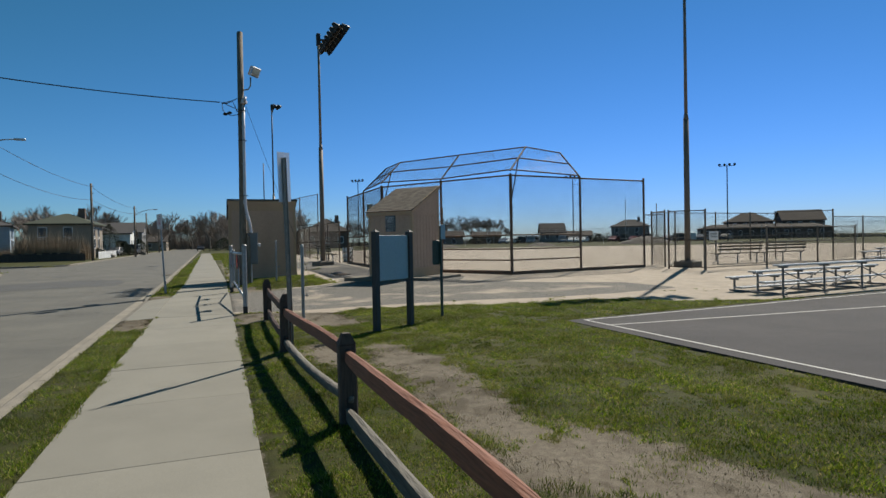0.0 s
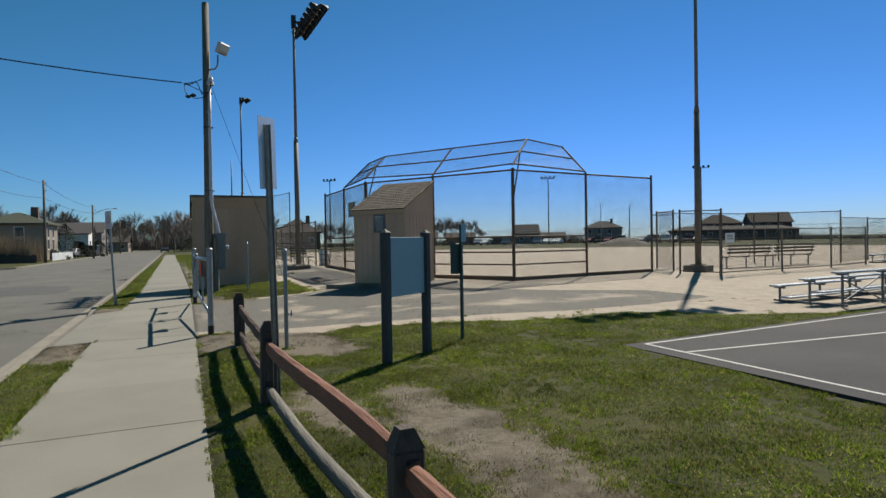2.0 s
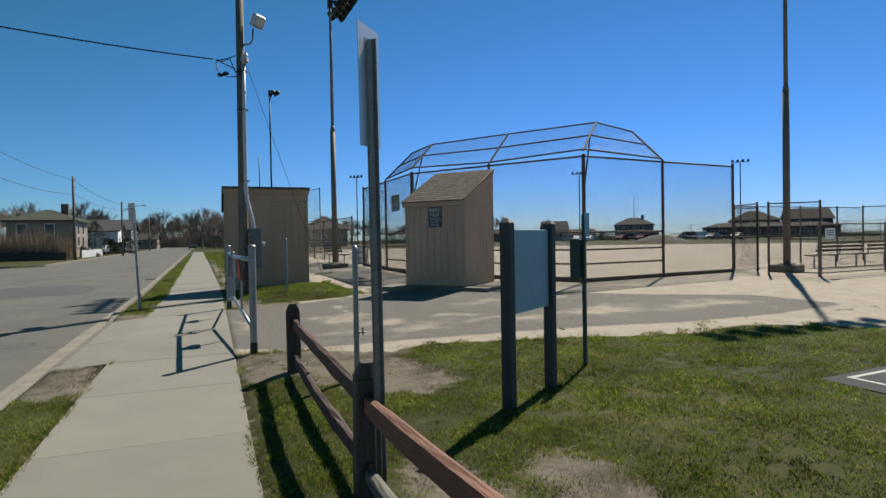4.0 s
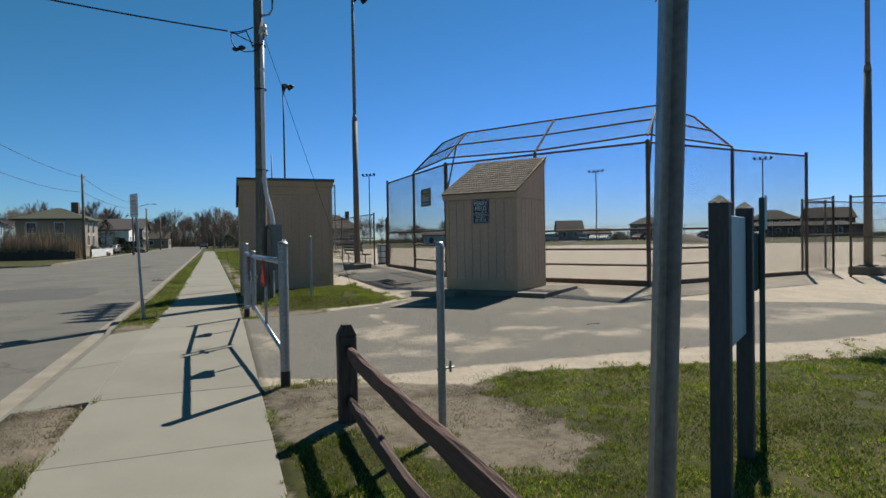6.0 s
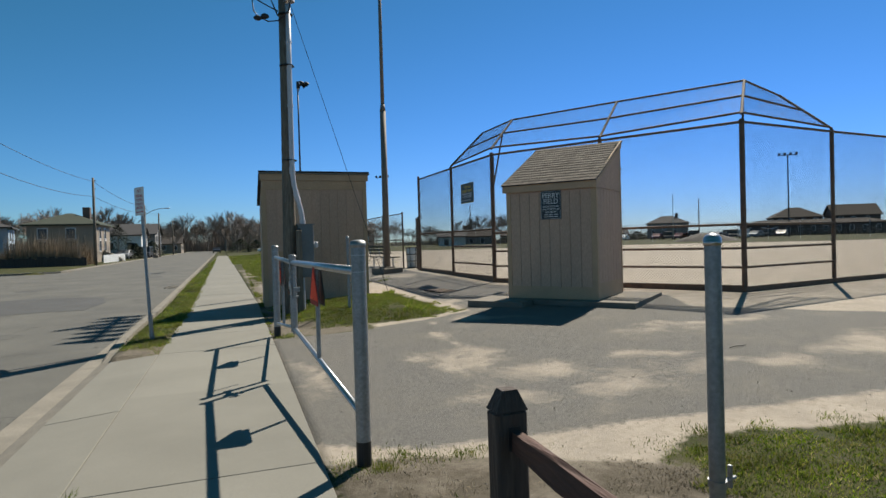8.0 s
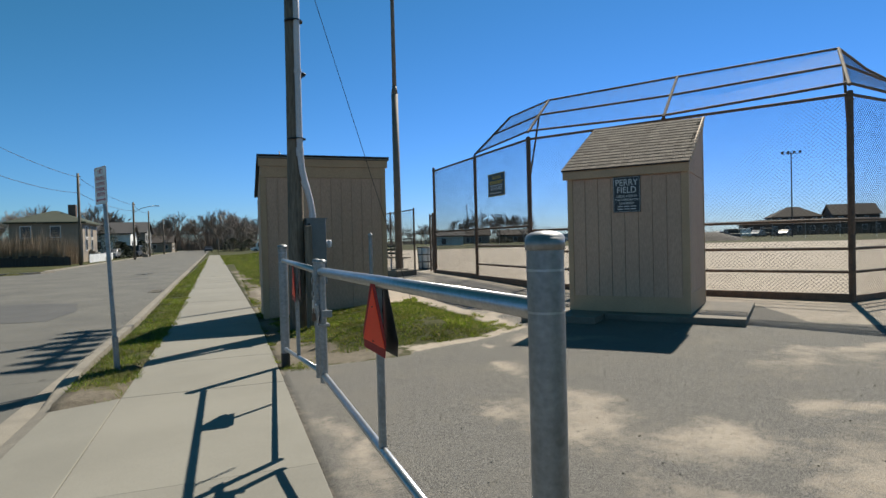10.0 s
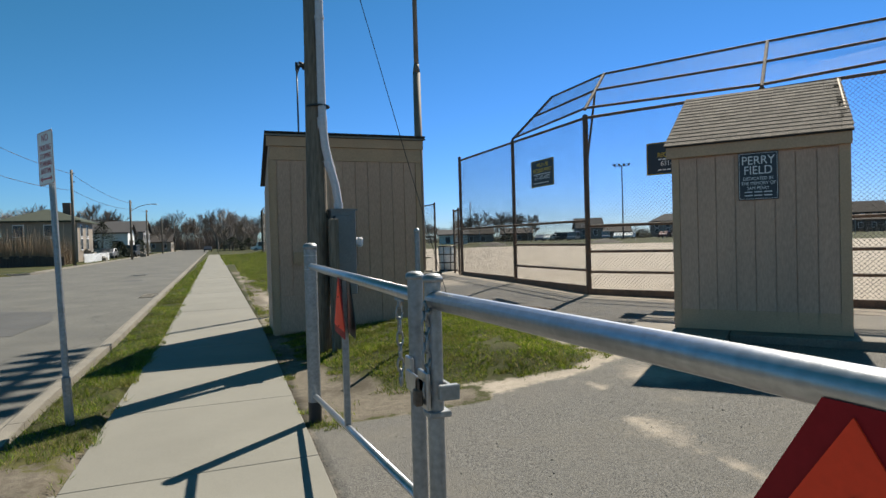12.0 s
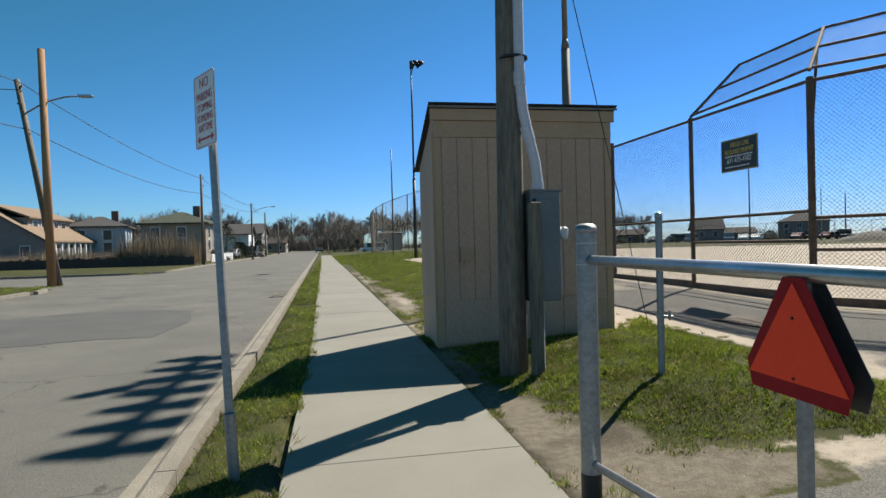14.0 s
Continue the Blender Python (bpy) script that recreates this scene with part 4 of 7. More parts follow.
def no_parking():
    x, y = -1.205, 20.1
    g = hz(x, y) + 0.0
    t = thing("street_sign", (x, y, g), "white no parking sign with red letters on a post", "street sign", "street signs")
    bm = B()
    tube(bm, (0, 0, -0.3), (-0.12, 0.2, 2.4), 0.026, seg=8)
    part("post", bm, M_GALVD, t, "slightly leaning galvanised post")
    bm = B()
    tube(bm, (0, 0, -0.1), (-0.02, 0, 0.4), 0.034, seg=8)
    part("sleeve", bm, M_GALVD, t)
    m = pose(-0.115, 0.185, 2.245, 0, -1.5, -56)
    bm = B()
    pl = [(-0.152 + 0.02, -0.229), (0.132, -0.229), (0.152, -0.209), (0.152, 0.209), (0.132, 0.229), (-0.132, 0.229), (-0.152, 0.209), (-0.152, -0.209)]
    up = Matrix(((1, 0, 0, 0), (0, 0, -1, 0), (0, 1, 0, 0), (0, 0, 0, 1)))
    prism(bm, pl, 0.03, 0.033, m @ up)
    p = part("plate", bm, M_SIGNWH, t, "white enamel plate")
    holder = p
    for i, (s, z, sz) in enumerate((("NO", 0.168, 0.085), ("PARKING", 0.085, 0.075), ("STOPPING", 0.017, 0.066), ("STANDING", -0.048, 0.066), ("ANYTIME", -0.11, 0.07))):
        ob = lettering(s, sz, M_RED, holder, (0, 0, 0), (0, 0, 0), depth=0.0006, squeeze=0.8)
        ob.matrix_basis = m @ up @ Matrix.Translation((0, z, 0.0342)) @ Matrix.Diagonal((0.72 if len(s) > 2 else 1, 1, 1, 1))
    bm = B()
    prism(bm, [(-0.12, -0.175), (-0.085, -0.15), (-0.085, -0.168), (0.085, -0.168), (0.085, -0.15), (0.12, -0.175), (0.085, -0.2), (0.085, -0.182), (-0.085, -0.182), (-0.085, -0.2)], 0.0335, 0.035, m @ up)
    part("arrow", bm, M_RED, holder, "red two-headed arrow")
    bm = B()
    for a, b, c, d in ((-0.145, -0.222, 0.145, -0.219), (-0.145, 0.219, 0.145, 0.222), (-0.146, -0.22, -0.143, 0.22), (0.143, -0.22, 0.146, 0.22)):
        prism(bm, [(a, b), (c, b), (c, d), (a, d)], 0.0335, 0.0348, m @ up)
    part("border", bm, M_RED, holder, "thin red border line")


no_parking()

# ---- beige buildings ----


def quad_panel(bm, p, u, v, n, w0, w1, h0, h1, t):
    """A thin board on a wall: p origin, u along, v up, n outward."""
    q = [p + u * a + v * b + n * c for a, b, c in ((w0, h0, 0), (w1, h0, 0), (w1, h1, 0), (w0, h1, 0), (w0, h0, t), (w1, h0, t), (w1, h1, t), (w0, h1, t))]
    vs = [bm.verts.new(x) for x in q]
    for f in ((3, 2, 1, 0), (4, 5, 6, 7), (0, 1, 5, 4), (1, 2, 6, 5), (2, 3, 7, 6), (3, 0, 4, 7)):
        bm.faces.new([vs[i] for i in f])


def boards(root, p, u, w, z0, z1, pitch, name="siding_board", slope=0.0):
    """Grooved boards up a wall, each its own piece."""
    n = u.cross(Vector((0, 0, 1)))
    k = max(1, round(w / pitch))
    pw = w / k
    for i in range(k):
        bm = B()
        a, b = i * pw + 0.005, (i + 1) * pw - 0.005
        t = 0.014
        zt0, zt1 = z1 + slope * a, z1 + slope * b
        q = [(a, z0, 0), (b, z0, 0), (b, zt1, 0), (a, zt0, 0), (a, z0, t), (b, z0, t), (b, zt1, t), (a, zt0, t)]
        vs = [bm.verts.new(p + u * x + Vector((0, 0, z)) + n * c) for x, z, c in q]
        for f in ((3, 2, 1, 0), (4, 5, 6, 7), (0, 1, 5, 4), (1, 2, 6, 5), (2, 3, 7, 6), (3, 0, 4, 7)):
            bm.faces.new([vs[j] for j in f])
        bmesh.ops.recalc_face_normals(bm, faces=bm.faces)
        part(name, bm, M_SIDING, root)


def power_shed():
    x0, x1, y0, d = 0.74, 3.24, 24.03, 1.25
    zb, zf, zk = 0.0, 3.02 - 0.1, 2.72 - 0.1
    g = 0.1
    t = thing("utility_building", (x0, y0, g), "tall narrow beige board-clad utility building with a sloping roof", "shed")
    w = x1 - x0
    bm = B()
    a = [bm.verts.new(v) for v in ((0, 0, -0.3), (w, 0, -0.3), (w, d, -0.3), (0, d, -0.3), (0, 0, zf + 0.2), (w, 0, zf + 0.2), (w, d, zk - 0.1), (0, d, zk - 0.1))]
    for f in ((3, 2, 1, 0), (4, 5, 6, 7), (0, 1, 5, 4), (1, 2, 6, 5), (2, 3, 7, 6), (3, 0, 4, 7)):
        bm.faces.new([a[i] for i in f])
    part("wall", bm, M_SIDING, t)
    ux = Vector((1, 0, 0))
    boards(t, Vector((0.1, 0, 0)), ux, w - 0.2, 0.62, zf - 0.16, 0.2)
    bm = B()
    quad_panel(bm, Vector((0, 0, 0)), ux, Vector((0, 0, 1)), Vector((0, -1, 0)), 0, w, zf - 0.155, zf + 0.06, 0.03)
    quad_panel(bm, Vector((0, 0, 0)), ux, Vector((0, 0, 1)), Vector((0, -1, 0)), -0.04, w + 0.04, zf + 0.065, zf + 0.212, 0.06)
    for a0 in (0.0, w - 0.095):
        quad_panel(bm, Vector((0, 0, 0)), ux, Vector((0, 0, 1)), Vector((0, -1, 0)), a0, a0 + 0.095, 0, zf - 0.16, 0.022)
    part("trim", bm, M_TRIM, t, "tan fascia and corner boards")
    bm = B()
    for a0, b0 in ((0.1, 0.95), (0.96, 1.75), (1.76, w - 0.1)):
        quad_panel(bm, Vector((0, 0, 0)), ux, Vector((0, 0, 1)), Vector((0, -1, 0)), a0, b0, 0.03, 0.6, 0.02)
    part("lower_panel", bm, M_SIDING, t, "flat patched lower boards")
    bm = B()
    quad_panel(bm, Vector((w - 0.37, -0.02, 0)), ux, Vector((0, 0, 1)), Vector((0, -1, 0)), 0, 0.24, 0.3, 0.56, 0.02)
    part("hatch", bm, M_TRIM, t, "small vent hatch")
    bm = B()
    quad_panel(bm, Vector((0.32, -0.014, 0)), ux, Vector((0, 0, 1)), Vector((0, -1, 0)), 0, 0.17, 1.12, 1.3, 0.07)
    quad_panel(bm, Vector((0.405, -0.084, 0)), ux, Vector((0, 0, 1)), Vector((0, -1, 0)), -0.03, 0.03, 1.08, 1.16, 0.02)
    part("outlet_box", bm, M_TRIM, t, "painted outlet box")
    # west side
    uy = Vector((0, -1, 0))
    boards(t, Vector((0, d - 0.05, 0)), uy, d - 0.12, 0.62, zk - 0.25, 0.2, slope=0.27)
    bm = B()
    quad_panel(bm, Vector((0, d, 0)), uy, Vector((0, 0, 1)), Vector((-1, 0, 0)), 0, d, 0.6, 0.64, 0.02)
    quad_panel(bm, Vector((0, d, 0)), uy, Vector((0, 0, 1)), Vector((-1, 0, 0)), d - 0.07, d, 0, zf - 0.1, 0.022)
    part("trim", bm, M_TRIM, t)
    # roof
    bm = B()
    o = 0.07
    s = (zf + 0.23 - (zk - 0.07)) / d
    q = []
    for z in (0, 0.014):
        q += [(-o, -o - 0.03, zf + 0.225 + s * (o + 0.03) + z), (w + o, -o - 0.03, zf + 0.225 + s * (o + 0.03) + z), (w + o, d + 0.15, zk - 0.07 - s * 0.15 + z), (-o, d + 0.15, zk - 0.07 - s * 0.15 + z)]
    vs = [bm.verts.new(v) for v in q]
    for f in ((3, 2, 1, 0), (4, 5, 6, 7), (0, 1, 5, 4), (1, 2, 6, 5), (2, 3, 7, 6), (3, 0, 4, 7)):
        bm.faces.new([vs[i] for i in f])
    part("roof", bm, M_FELT, t, "dark felt lean-to roof")
    bm = B()
    quad_panel(bm, Vector((0, -o - 0.03, 0)), ux, Vector((0, 0, 1)), Vector((0, -1, 0)), -o, w + o, zf + 0.215, zf + 0.244, 0.006)
    part("drip_edge", bm, M_KERB, t, "thin pale metal drip edge")


power_shed()


def field_shed():
    """The beige equipment shed with a shingled lean-to roof, turned towards the gate."""
    fl, fr = Vector((5.3, 20.29, 0)), Vector((6.44, 18.88, 0))
    u = (fr - fl).normalized()
    g = 0.36
    turn = math.degrees(math.atan2(u.y, u.x))
    t = thing("equipment_shed", (fl.x, fl.y, g), "beige board-clad equipment shed with brown shingled roof on a slab", "shed", turn=turn)
    W, D = (fr - fl).length, 1.76
    zf, zk = 2.24, 3.1
    bm = B()
    a = [bm.verts.new(v) for v in ((0, 0, 0), (W, 0, 0), (W, D, 0), (0, D, 0), (0, 0, zf), (W, 0, zf), (W, D, zk), (0, D, zk))]
    for f in ((3, 2, 1, 0), (4, 5, 6, 7), (0, 1, 5, 4), (1, 2, 6, 5), (2, 3, 7, 6), (3, 0, 4, 7)):
        bm.faces.new([a[i] for i in f])
    part("wall", bm, M_SIDING, t)
    ux, uy = Vector((1, 0, 0)), Vector((0, 1, 0))
    Z = Vector((0, 0, 1))
    boards(t, Vector((0.085, 0, 0)), ux, W - 0.17, 0.24, zf - 0.16, 0.2)
    s = (zk - zf) / D
    boards(t, Vector((W, 0.07, 0)), uy, D - 0.14, 0.3, zf - 0.16, 0.2)
    bm = B()
    # gable boards above a joint
    q = [(W, 0.03, zf - 0.13), (W, D, zf - 0.13), (W, D, zk - 0.02), (W, 0.03, zf - 0.0)]
    vs = [bm.verts.new((x + e, y, z)) for e in (0.0, 0.016) for x, y, z in q]
    for f in ((3, 2, 1, 0), (4, 5, 6, 7), (0, 1, 5, 4), (1, 2, 6, 5), (2, 3, 7, 6), (3, 0, 4, 7)):
        bm.faces.new([vs[i] for i in f])
    bmesh.ops.recalc_face_normals(bm, faces=bm.faces)
    part("gable_panel", bm, M_SIDING, t)
    bm = B()
    quad_panel(bm, Vector((0, 0, 0)), ux, Z, Vector((0, -1, 0)), -0.055, W + 0.034, zf - 0.14, zf + 0.03, 0.075)
    quad_panel(bm, Vector((0, 0, 0)), ux, Z, Vector((0, -1, 0)), 0, 0.085, 0, zf - 0.14, 0.022)
    quad_panel(bm, Vector((0, 0, 0)), ux, Z, Vector((0, -1, 0)), W - 0.085, W + 0.022, 0, zf - 0.14, 0.022)
    quad_panel(bm, Vector((0, 0, 0)), ux, Z, Vector((0, -1, 0)), 0.085, W - 0.085, 0.0, 0.24, 0.018)
    quad_panel(bm, Vector((W, 0, 0)), uy, Z, Vector((1, 0, 0)), 0, 0.07, 0, zf - 0.14, 0.022)
    quad_panel(bm, Vector((W, 0, 0)), uy, Z, Vector((1, 0, 0)), D - 0.07, D, 0, zk - 0.1, 0.022)
    quad_panel(bm, Vector((W, 0, 0)), uy, Z, Vector((1, 0, 0)), 0.07, D - 0.07, 0, 0.3, 0.02)
    part("trim", bm, M_TRIM, t, "tan fascia, base and corner boards")
    bm = B()
    for x0, x1 in ((W + 0.018, W + 0.034),):
        v = [(x, y, z) for x in (x0, x1) for y, z in ((-0.07, zf - 0.11), (D + 0.05, zf - 0.11 + s * (D + 0.12)), (D + 0.05, zf + 0.05 + s * (D + 0.12)), (-0.07, zf + 0.02))]
        vs = [bm.verts.new(p) for p in v]
        for f in ((0, 1, 2, 3), (7, 6, 5, 4), (0, 4, 5, 1), (1, 5, 6, 2), (2, 6, 7, 3), (3, 7, 4, 0)):
            bm.faces.new([vs[i] for i in f])
    bmesh.ops.recalc_face_normals(bm, faces=bm.faces)
    part("rake_board", bm, M_TRIM, t)
    # roof deck and shingles
    roof = None
    bm = B()
    vs = [bm.verts.new((x, y, zf + 0.035 + s * y + e)) for e in (0, 0.02) for x, y in ((-0.07, -0.1), (W + 0.05, -0.1), (W + 0.05, D + 0.1), (-0.07, D + 0.1))]
    for f in ((3, 2, 1, 0), (4, 5, 6, 7), (0, 1, 5, 4), (1, 2, 6, 5), (2, 3, 7, 6), (3, 0, 4, 7)):
        bm.faces.new([vs[i] for i in f])
    roof = part("roof", bm, M_FELT, t, "shingled lean-to roof")
    rnd = random.Random(8)
    rows = 15
    step = (D + 0.2) / rows
    variants = []
    for k in range(3):
        bm = B()
        w = 0.1 + 0.03 * k
        vs = [bm.verts.new(v) for v in ((0, 0, 0.004), (w, 0, 0.004), (w, step * 1.15, 0.0), (0, step * 1.15, 0.0), (0, 0, 0.012), (w, 0, 0.012), (w, step * 1.15, 0.004), (0, step * 1.15, 0.004))]
        for f in ((4, 5, 6, 7), (0, 1, 5, 4), (1, 2, 6, 5), (3, 0, 4, 7)):
            bm.faces.new([vs[i] for i in f])
        me = bpy.data.meshes.new("shingle")
        bm.to_mesh(me)
        bm.free()
        me.materials.append(M_SHINGLE)
        variants.append((w, me))
    for r in range(rows):
        x = -0.075
        y = -0.12 + r * step
        while x < W + 0.045:
            w, me = rnd.choice(variants)
            if x + w > W + 0.065:
                w, me = variants[0]
                x = W + 0.06 - w if x + w > W + 0.065 else x
            ob = new("shingle", me)
            ob.parent = roof
            ob.matrix_basis = pose(x, y, zf + 0.058 + s * y, math.degrees(math.atan(s)), 0, 0)
            x += w + 0.004
    # name board
    sx, sz = 0.945, 1.815
    bm = B()
    box(bm, (sx - 0.205, -0.04, sz - 0.275), (sx + 0.205, -0.018, sz + 0.275), bevel=0.003)
    sg = part("name_board", bm, M_SIGNDK, t, "black engraved name board with white letters")
    bm = B()
    for a, b, c, d in ((-0.195, -0.265, 0.195, -0.261), (-0.195, 0.261, 0.195, 0.265), (-0.196, -0.265, -0.192, 0.265), (0.192, -0.265, 0.196, 0.265)):
        box(bm, (sx + a, -0.042, sz + b), (sx + c, -0.0395, sz + d))
    part("border", bm, M_SIGNWH, sg)
    for s_, z, size in (("PERRY", 0.178, 0.138), ("FIELD", 0.064, 0.138), ("DEDICATED IN", -0.03, 0.052), ("THE MEMORY OF", -0.085, 0.052), ("SAM PERRY", -0.14, 0.052)):
        lettering(s_, size, M_SIGNWH, sg, (sx, -0.0415, sz + z), (90, 0, 0), depth=0.0008, squeeze=0.88)
    bm = B()
    for k, z in enumerate((-0.19, -0.23)):
        for j in range(3):
            box(bm, (sx - 0.14 + j * 0.1, -0.0425, sz + z), (sx - 0.06 + j * 0.1, -0.0405, sz + z + 0.012))
    part("small_print", bm, M_SIGNWH, sg, "tiny worn print")
    # slab
    for k, (a, b, c, d) in enumerate(((-0.55, -0.75, 0.62, 1.7), (0.63, -0.28, W + 0.75, 0.75), (0.63, 0.76, W + 0.75, 2.0))):
        bm = B()
        box(bm, (a, b, -0.13), (c, d, -0.003 - 0.004 * k), bevel=0.008)
        part("slab", bm, M_PAD, t, "thin concrete base slab")


field_shed()

# ---- backstop ----
P = {1: (6.77, 30.88), 2: (6.84, 27.53), 3: (6.92, 24.5), 4: (10.33, 19.18), 5: (13.62, 19.64), 6: (17.04, 20.05)}
MIDP = ((P[3][0] + P[4][0]) / 2, (P[3][1] + P[4][1]) / 2)
TOPZ = 3.93
HOOD = {2: (8.0, 27.5, 5.1), 3: (8.03, 25.36, 5.1), 0: (9.81, 22.72, 5.12), 4: (11.57, 20.24, 5.14), 5: (13.63, 21.05, 5.1)}


def fence_post(bm, x, y, top, r=0.045, seg=10, bottom=-0.3):
    tube(bm, (x, y, bottom), (x, y, top), r, seg=seg)
    dome(bm, (x, y, top), r * 1.1, r * 0.8, seg, 3)


def backstop():
    t = thing("backstop", (0, 0, 0), "tall rusty-posted chain link backstop with a leaning hood", "backstop")
    order = [1, 2, 3, "m", 4, 5, 6]
    pos = dict(P)
    pos["m"] = MIDP
    for k in order:
        x, y = pos[k]
        bm = B()
        fence_post(bm, x, y, TOPZ + (0.06 if k in (1, 6) else 0.0), 0.055 if k in (3, 4) else 0.045)
        if k in (3, 4):
            d = 0.13
            fence_post(bm, x + 0.07, y + 0.07, TOPZ - 0.05, 0.03)
        part("post", bm, M_RUST, t, "brown rusty steel post")
        for z in np.arange(0.5, 3.8, 0.38):
            bm = B()
            tube(bm, (x, y, z), (x, y, z + 0.02), 0.062 if k in (3, 4) else 0.052, seg=8)
            tube(bm, (x, y, z + 0.01), (x - 0.065, y - 0.065, z + 0.01), 0.012, seg=5)
            part("band", bm, M_RUST, t)
    spans = [(1, 2), (2, 3), (3, "m"), ("m", 4), (4, 5), (5, 6)]
    for a, b in spans:
        (xa, ya), (xb, yb) = pos[a], pos[b]
        za, zb = hz(xa, ya) + 0.1, hz(xb, yb) + 0.1
        bm = B()
        link_mesh(bm, [(xa, ya, za), (xb, yb, zb), (xb, yb, TOPZ - 0.03), (xa, ya, TOPZ - 0.03)], r=0.003)
        part("chain_link", bm, M_WIRE, t, "chain link mesh panel")
        zs = [TOPZ - 0.03] + ([0.8, 1.21, 1.72] if (a, b) not in ((5, 6), (1, 2)) else [])
        if (a, b) == (2, 3):
            zs = [TOPZ - 0.03, 0.83, 1.35, 1.83]
        if (a, b) == (1, 2):
            zs = [TOPZ - 0.03, 1.83]
        for z in zs:
            bm = B()
            tube(bm, (xa, ya, z), (xb, yb, z), 0.028 if z < 3 else 0.03, seg=8)
            part("rail", bm, M_RUST, t, "brown horizontal pipe rail")
        bm = B()
        d = Vector((xb - xa, yb - ya, 0)).normalized()
        n = Vector((d.y, -d.x, 0)) * 0.03
        q = [(xa - n.x, ya - n.y), (xb - n.x, yb - n.y), (xb + n.x, yb + n.y), (xa + n.x, ya + n.y)]
        prism(bm, q[::-1], -0.1, max(za, zb) + 0.015)
        bmesh.ops.recalc_face_normals(bm, faces=bm.faces)
        part("kickboard", bm, M_RUST, t, "dark timber board along the foot")
    # hood
    top = {k: Vector((*pos["m" if k == 0 else k], TOPZ + 0.14 if k in (3, 4) else TOPZ + 0.04)) for k in HOOD}
    hs = [2, 3, 0, 4, 5]
    for k in hs:
        bm = B()
        tube(bm, top[k], HOOD[k], 0.032, seg=8)
        part("hood_rib", bm, M_RUST, t)
        if k in (3, 4):
            bm = B()
            mid = top[k].lerp(Vector(HOOD[k]), 0.52)
            tube(bm, (pos[k][0], pos[k][1], 2.85), mid, 0.024, seg=8)
            part("brace", bm, M_RUST, t)
    for a, b in zip(hs, hs[1:]):
        A, Bq, C, D = top[a], top[b], Vector(HOOD[b]), Vector(HOOD[a])
        for f in (0.04, 0.52, 1.0):
            bm = B()
            tube(bm, A.lerp(D, f), Bq.lerp(C, f), 0.026, seg=8)
            part("hood_rail", bm, M_RUST, t)
        bm = B()
        link_mesh(bm, [A, Bq, C], r=0.0017)
        link_mesh(bm, [A, C, D], r=0.0017)
        part("hood_mesh", bm, M_WIRE, t, "chain link of the leaning hood")


backstop()


def permit_sign(p, u, w, h, label):
    t = thing("permit_sign", p, label, "sign", "permit signs", math.degrees(math.atan2(u[1], u[0])))
    bm = B()
    box(bm, (-w / 2, -0.01, -h / 2), (w / 2, 0.0, h / 2), bevel=0.002)
    pl = part("plate", bm, M_SIGNDK, t, "black plate")
    s = h / 0.6
    lettering("FIELD USE", 0.12 * s, M_YELLOW, pl, (0.02, -0.0112, 0.185 * s), (90, 0, 0), depth=0.0006, squeeze=0.92)
    lettering("REQUIRES PERMIT", 0.12 * s, M_YELLOW, pl, (0, -0.0112, 0.06 * s), (90, 0, 0), depth=0.0006, squeeze=0.78)
    lettering("631-475-4302", 0.13 * s, M_SIGNWH, pl, (0, -0.0112, -0.1 * s), (90, 0, 0), depth=0.0006, squeeze=0.86)
    bm = B()
    for z0, n in ((-0.03, 9), (-0.225, 8)):
        for j in range(n):
            box(bm, (-0.36 * s + j * 0.08 * s, -0.0125, z0 * s), (-0.3 * s + j * 0.08 * s, -0.0105, (z0 + 0.022) * s))
    part("small_print", bm, M_SIGNWH, pl, "unreadable small print")
    bm = B()
    for a, b, c, d in ((-w / 2 + .01, -h / 2 + .01, w / 2 - .01, -h / 2 + .018), (-w / 2 + .01, h / 2 - .018, w / 2 - .01, h / 2 - .01), (-w / 2 + .01, -h / 2 + .01, -w / 2 + .018, h / 2 - .01), (w / 2 - .018, -h / 2 + .01, w / 2 - .01, h / 2 - .01)):
        box(bm, (a, -0.0125, b), (c, -0.0105, d))
    part("border", bm, M_YELLOW, pl)


permit_sign((6.76, 25.96, 2.96), (P[3][0] - P[2][0], P[3][1] - P[2][1]), 0.95, 0.6, "black permit sign with yellow letters wired to the chain link")
permit_sign((7.86, 22.97, 2.93), (P[4][0] - P[3][0], P[4][1] - P[3][1]), 1.15, 0.6, "black permit sign with yellow letters wired to the chain link")

# ---- poles and lamps ----


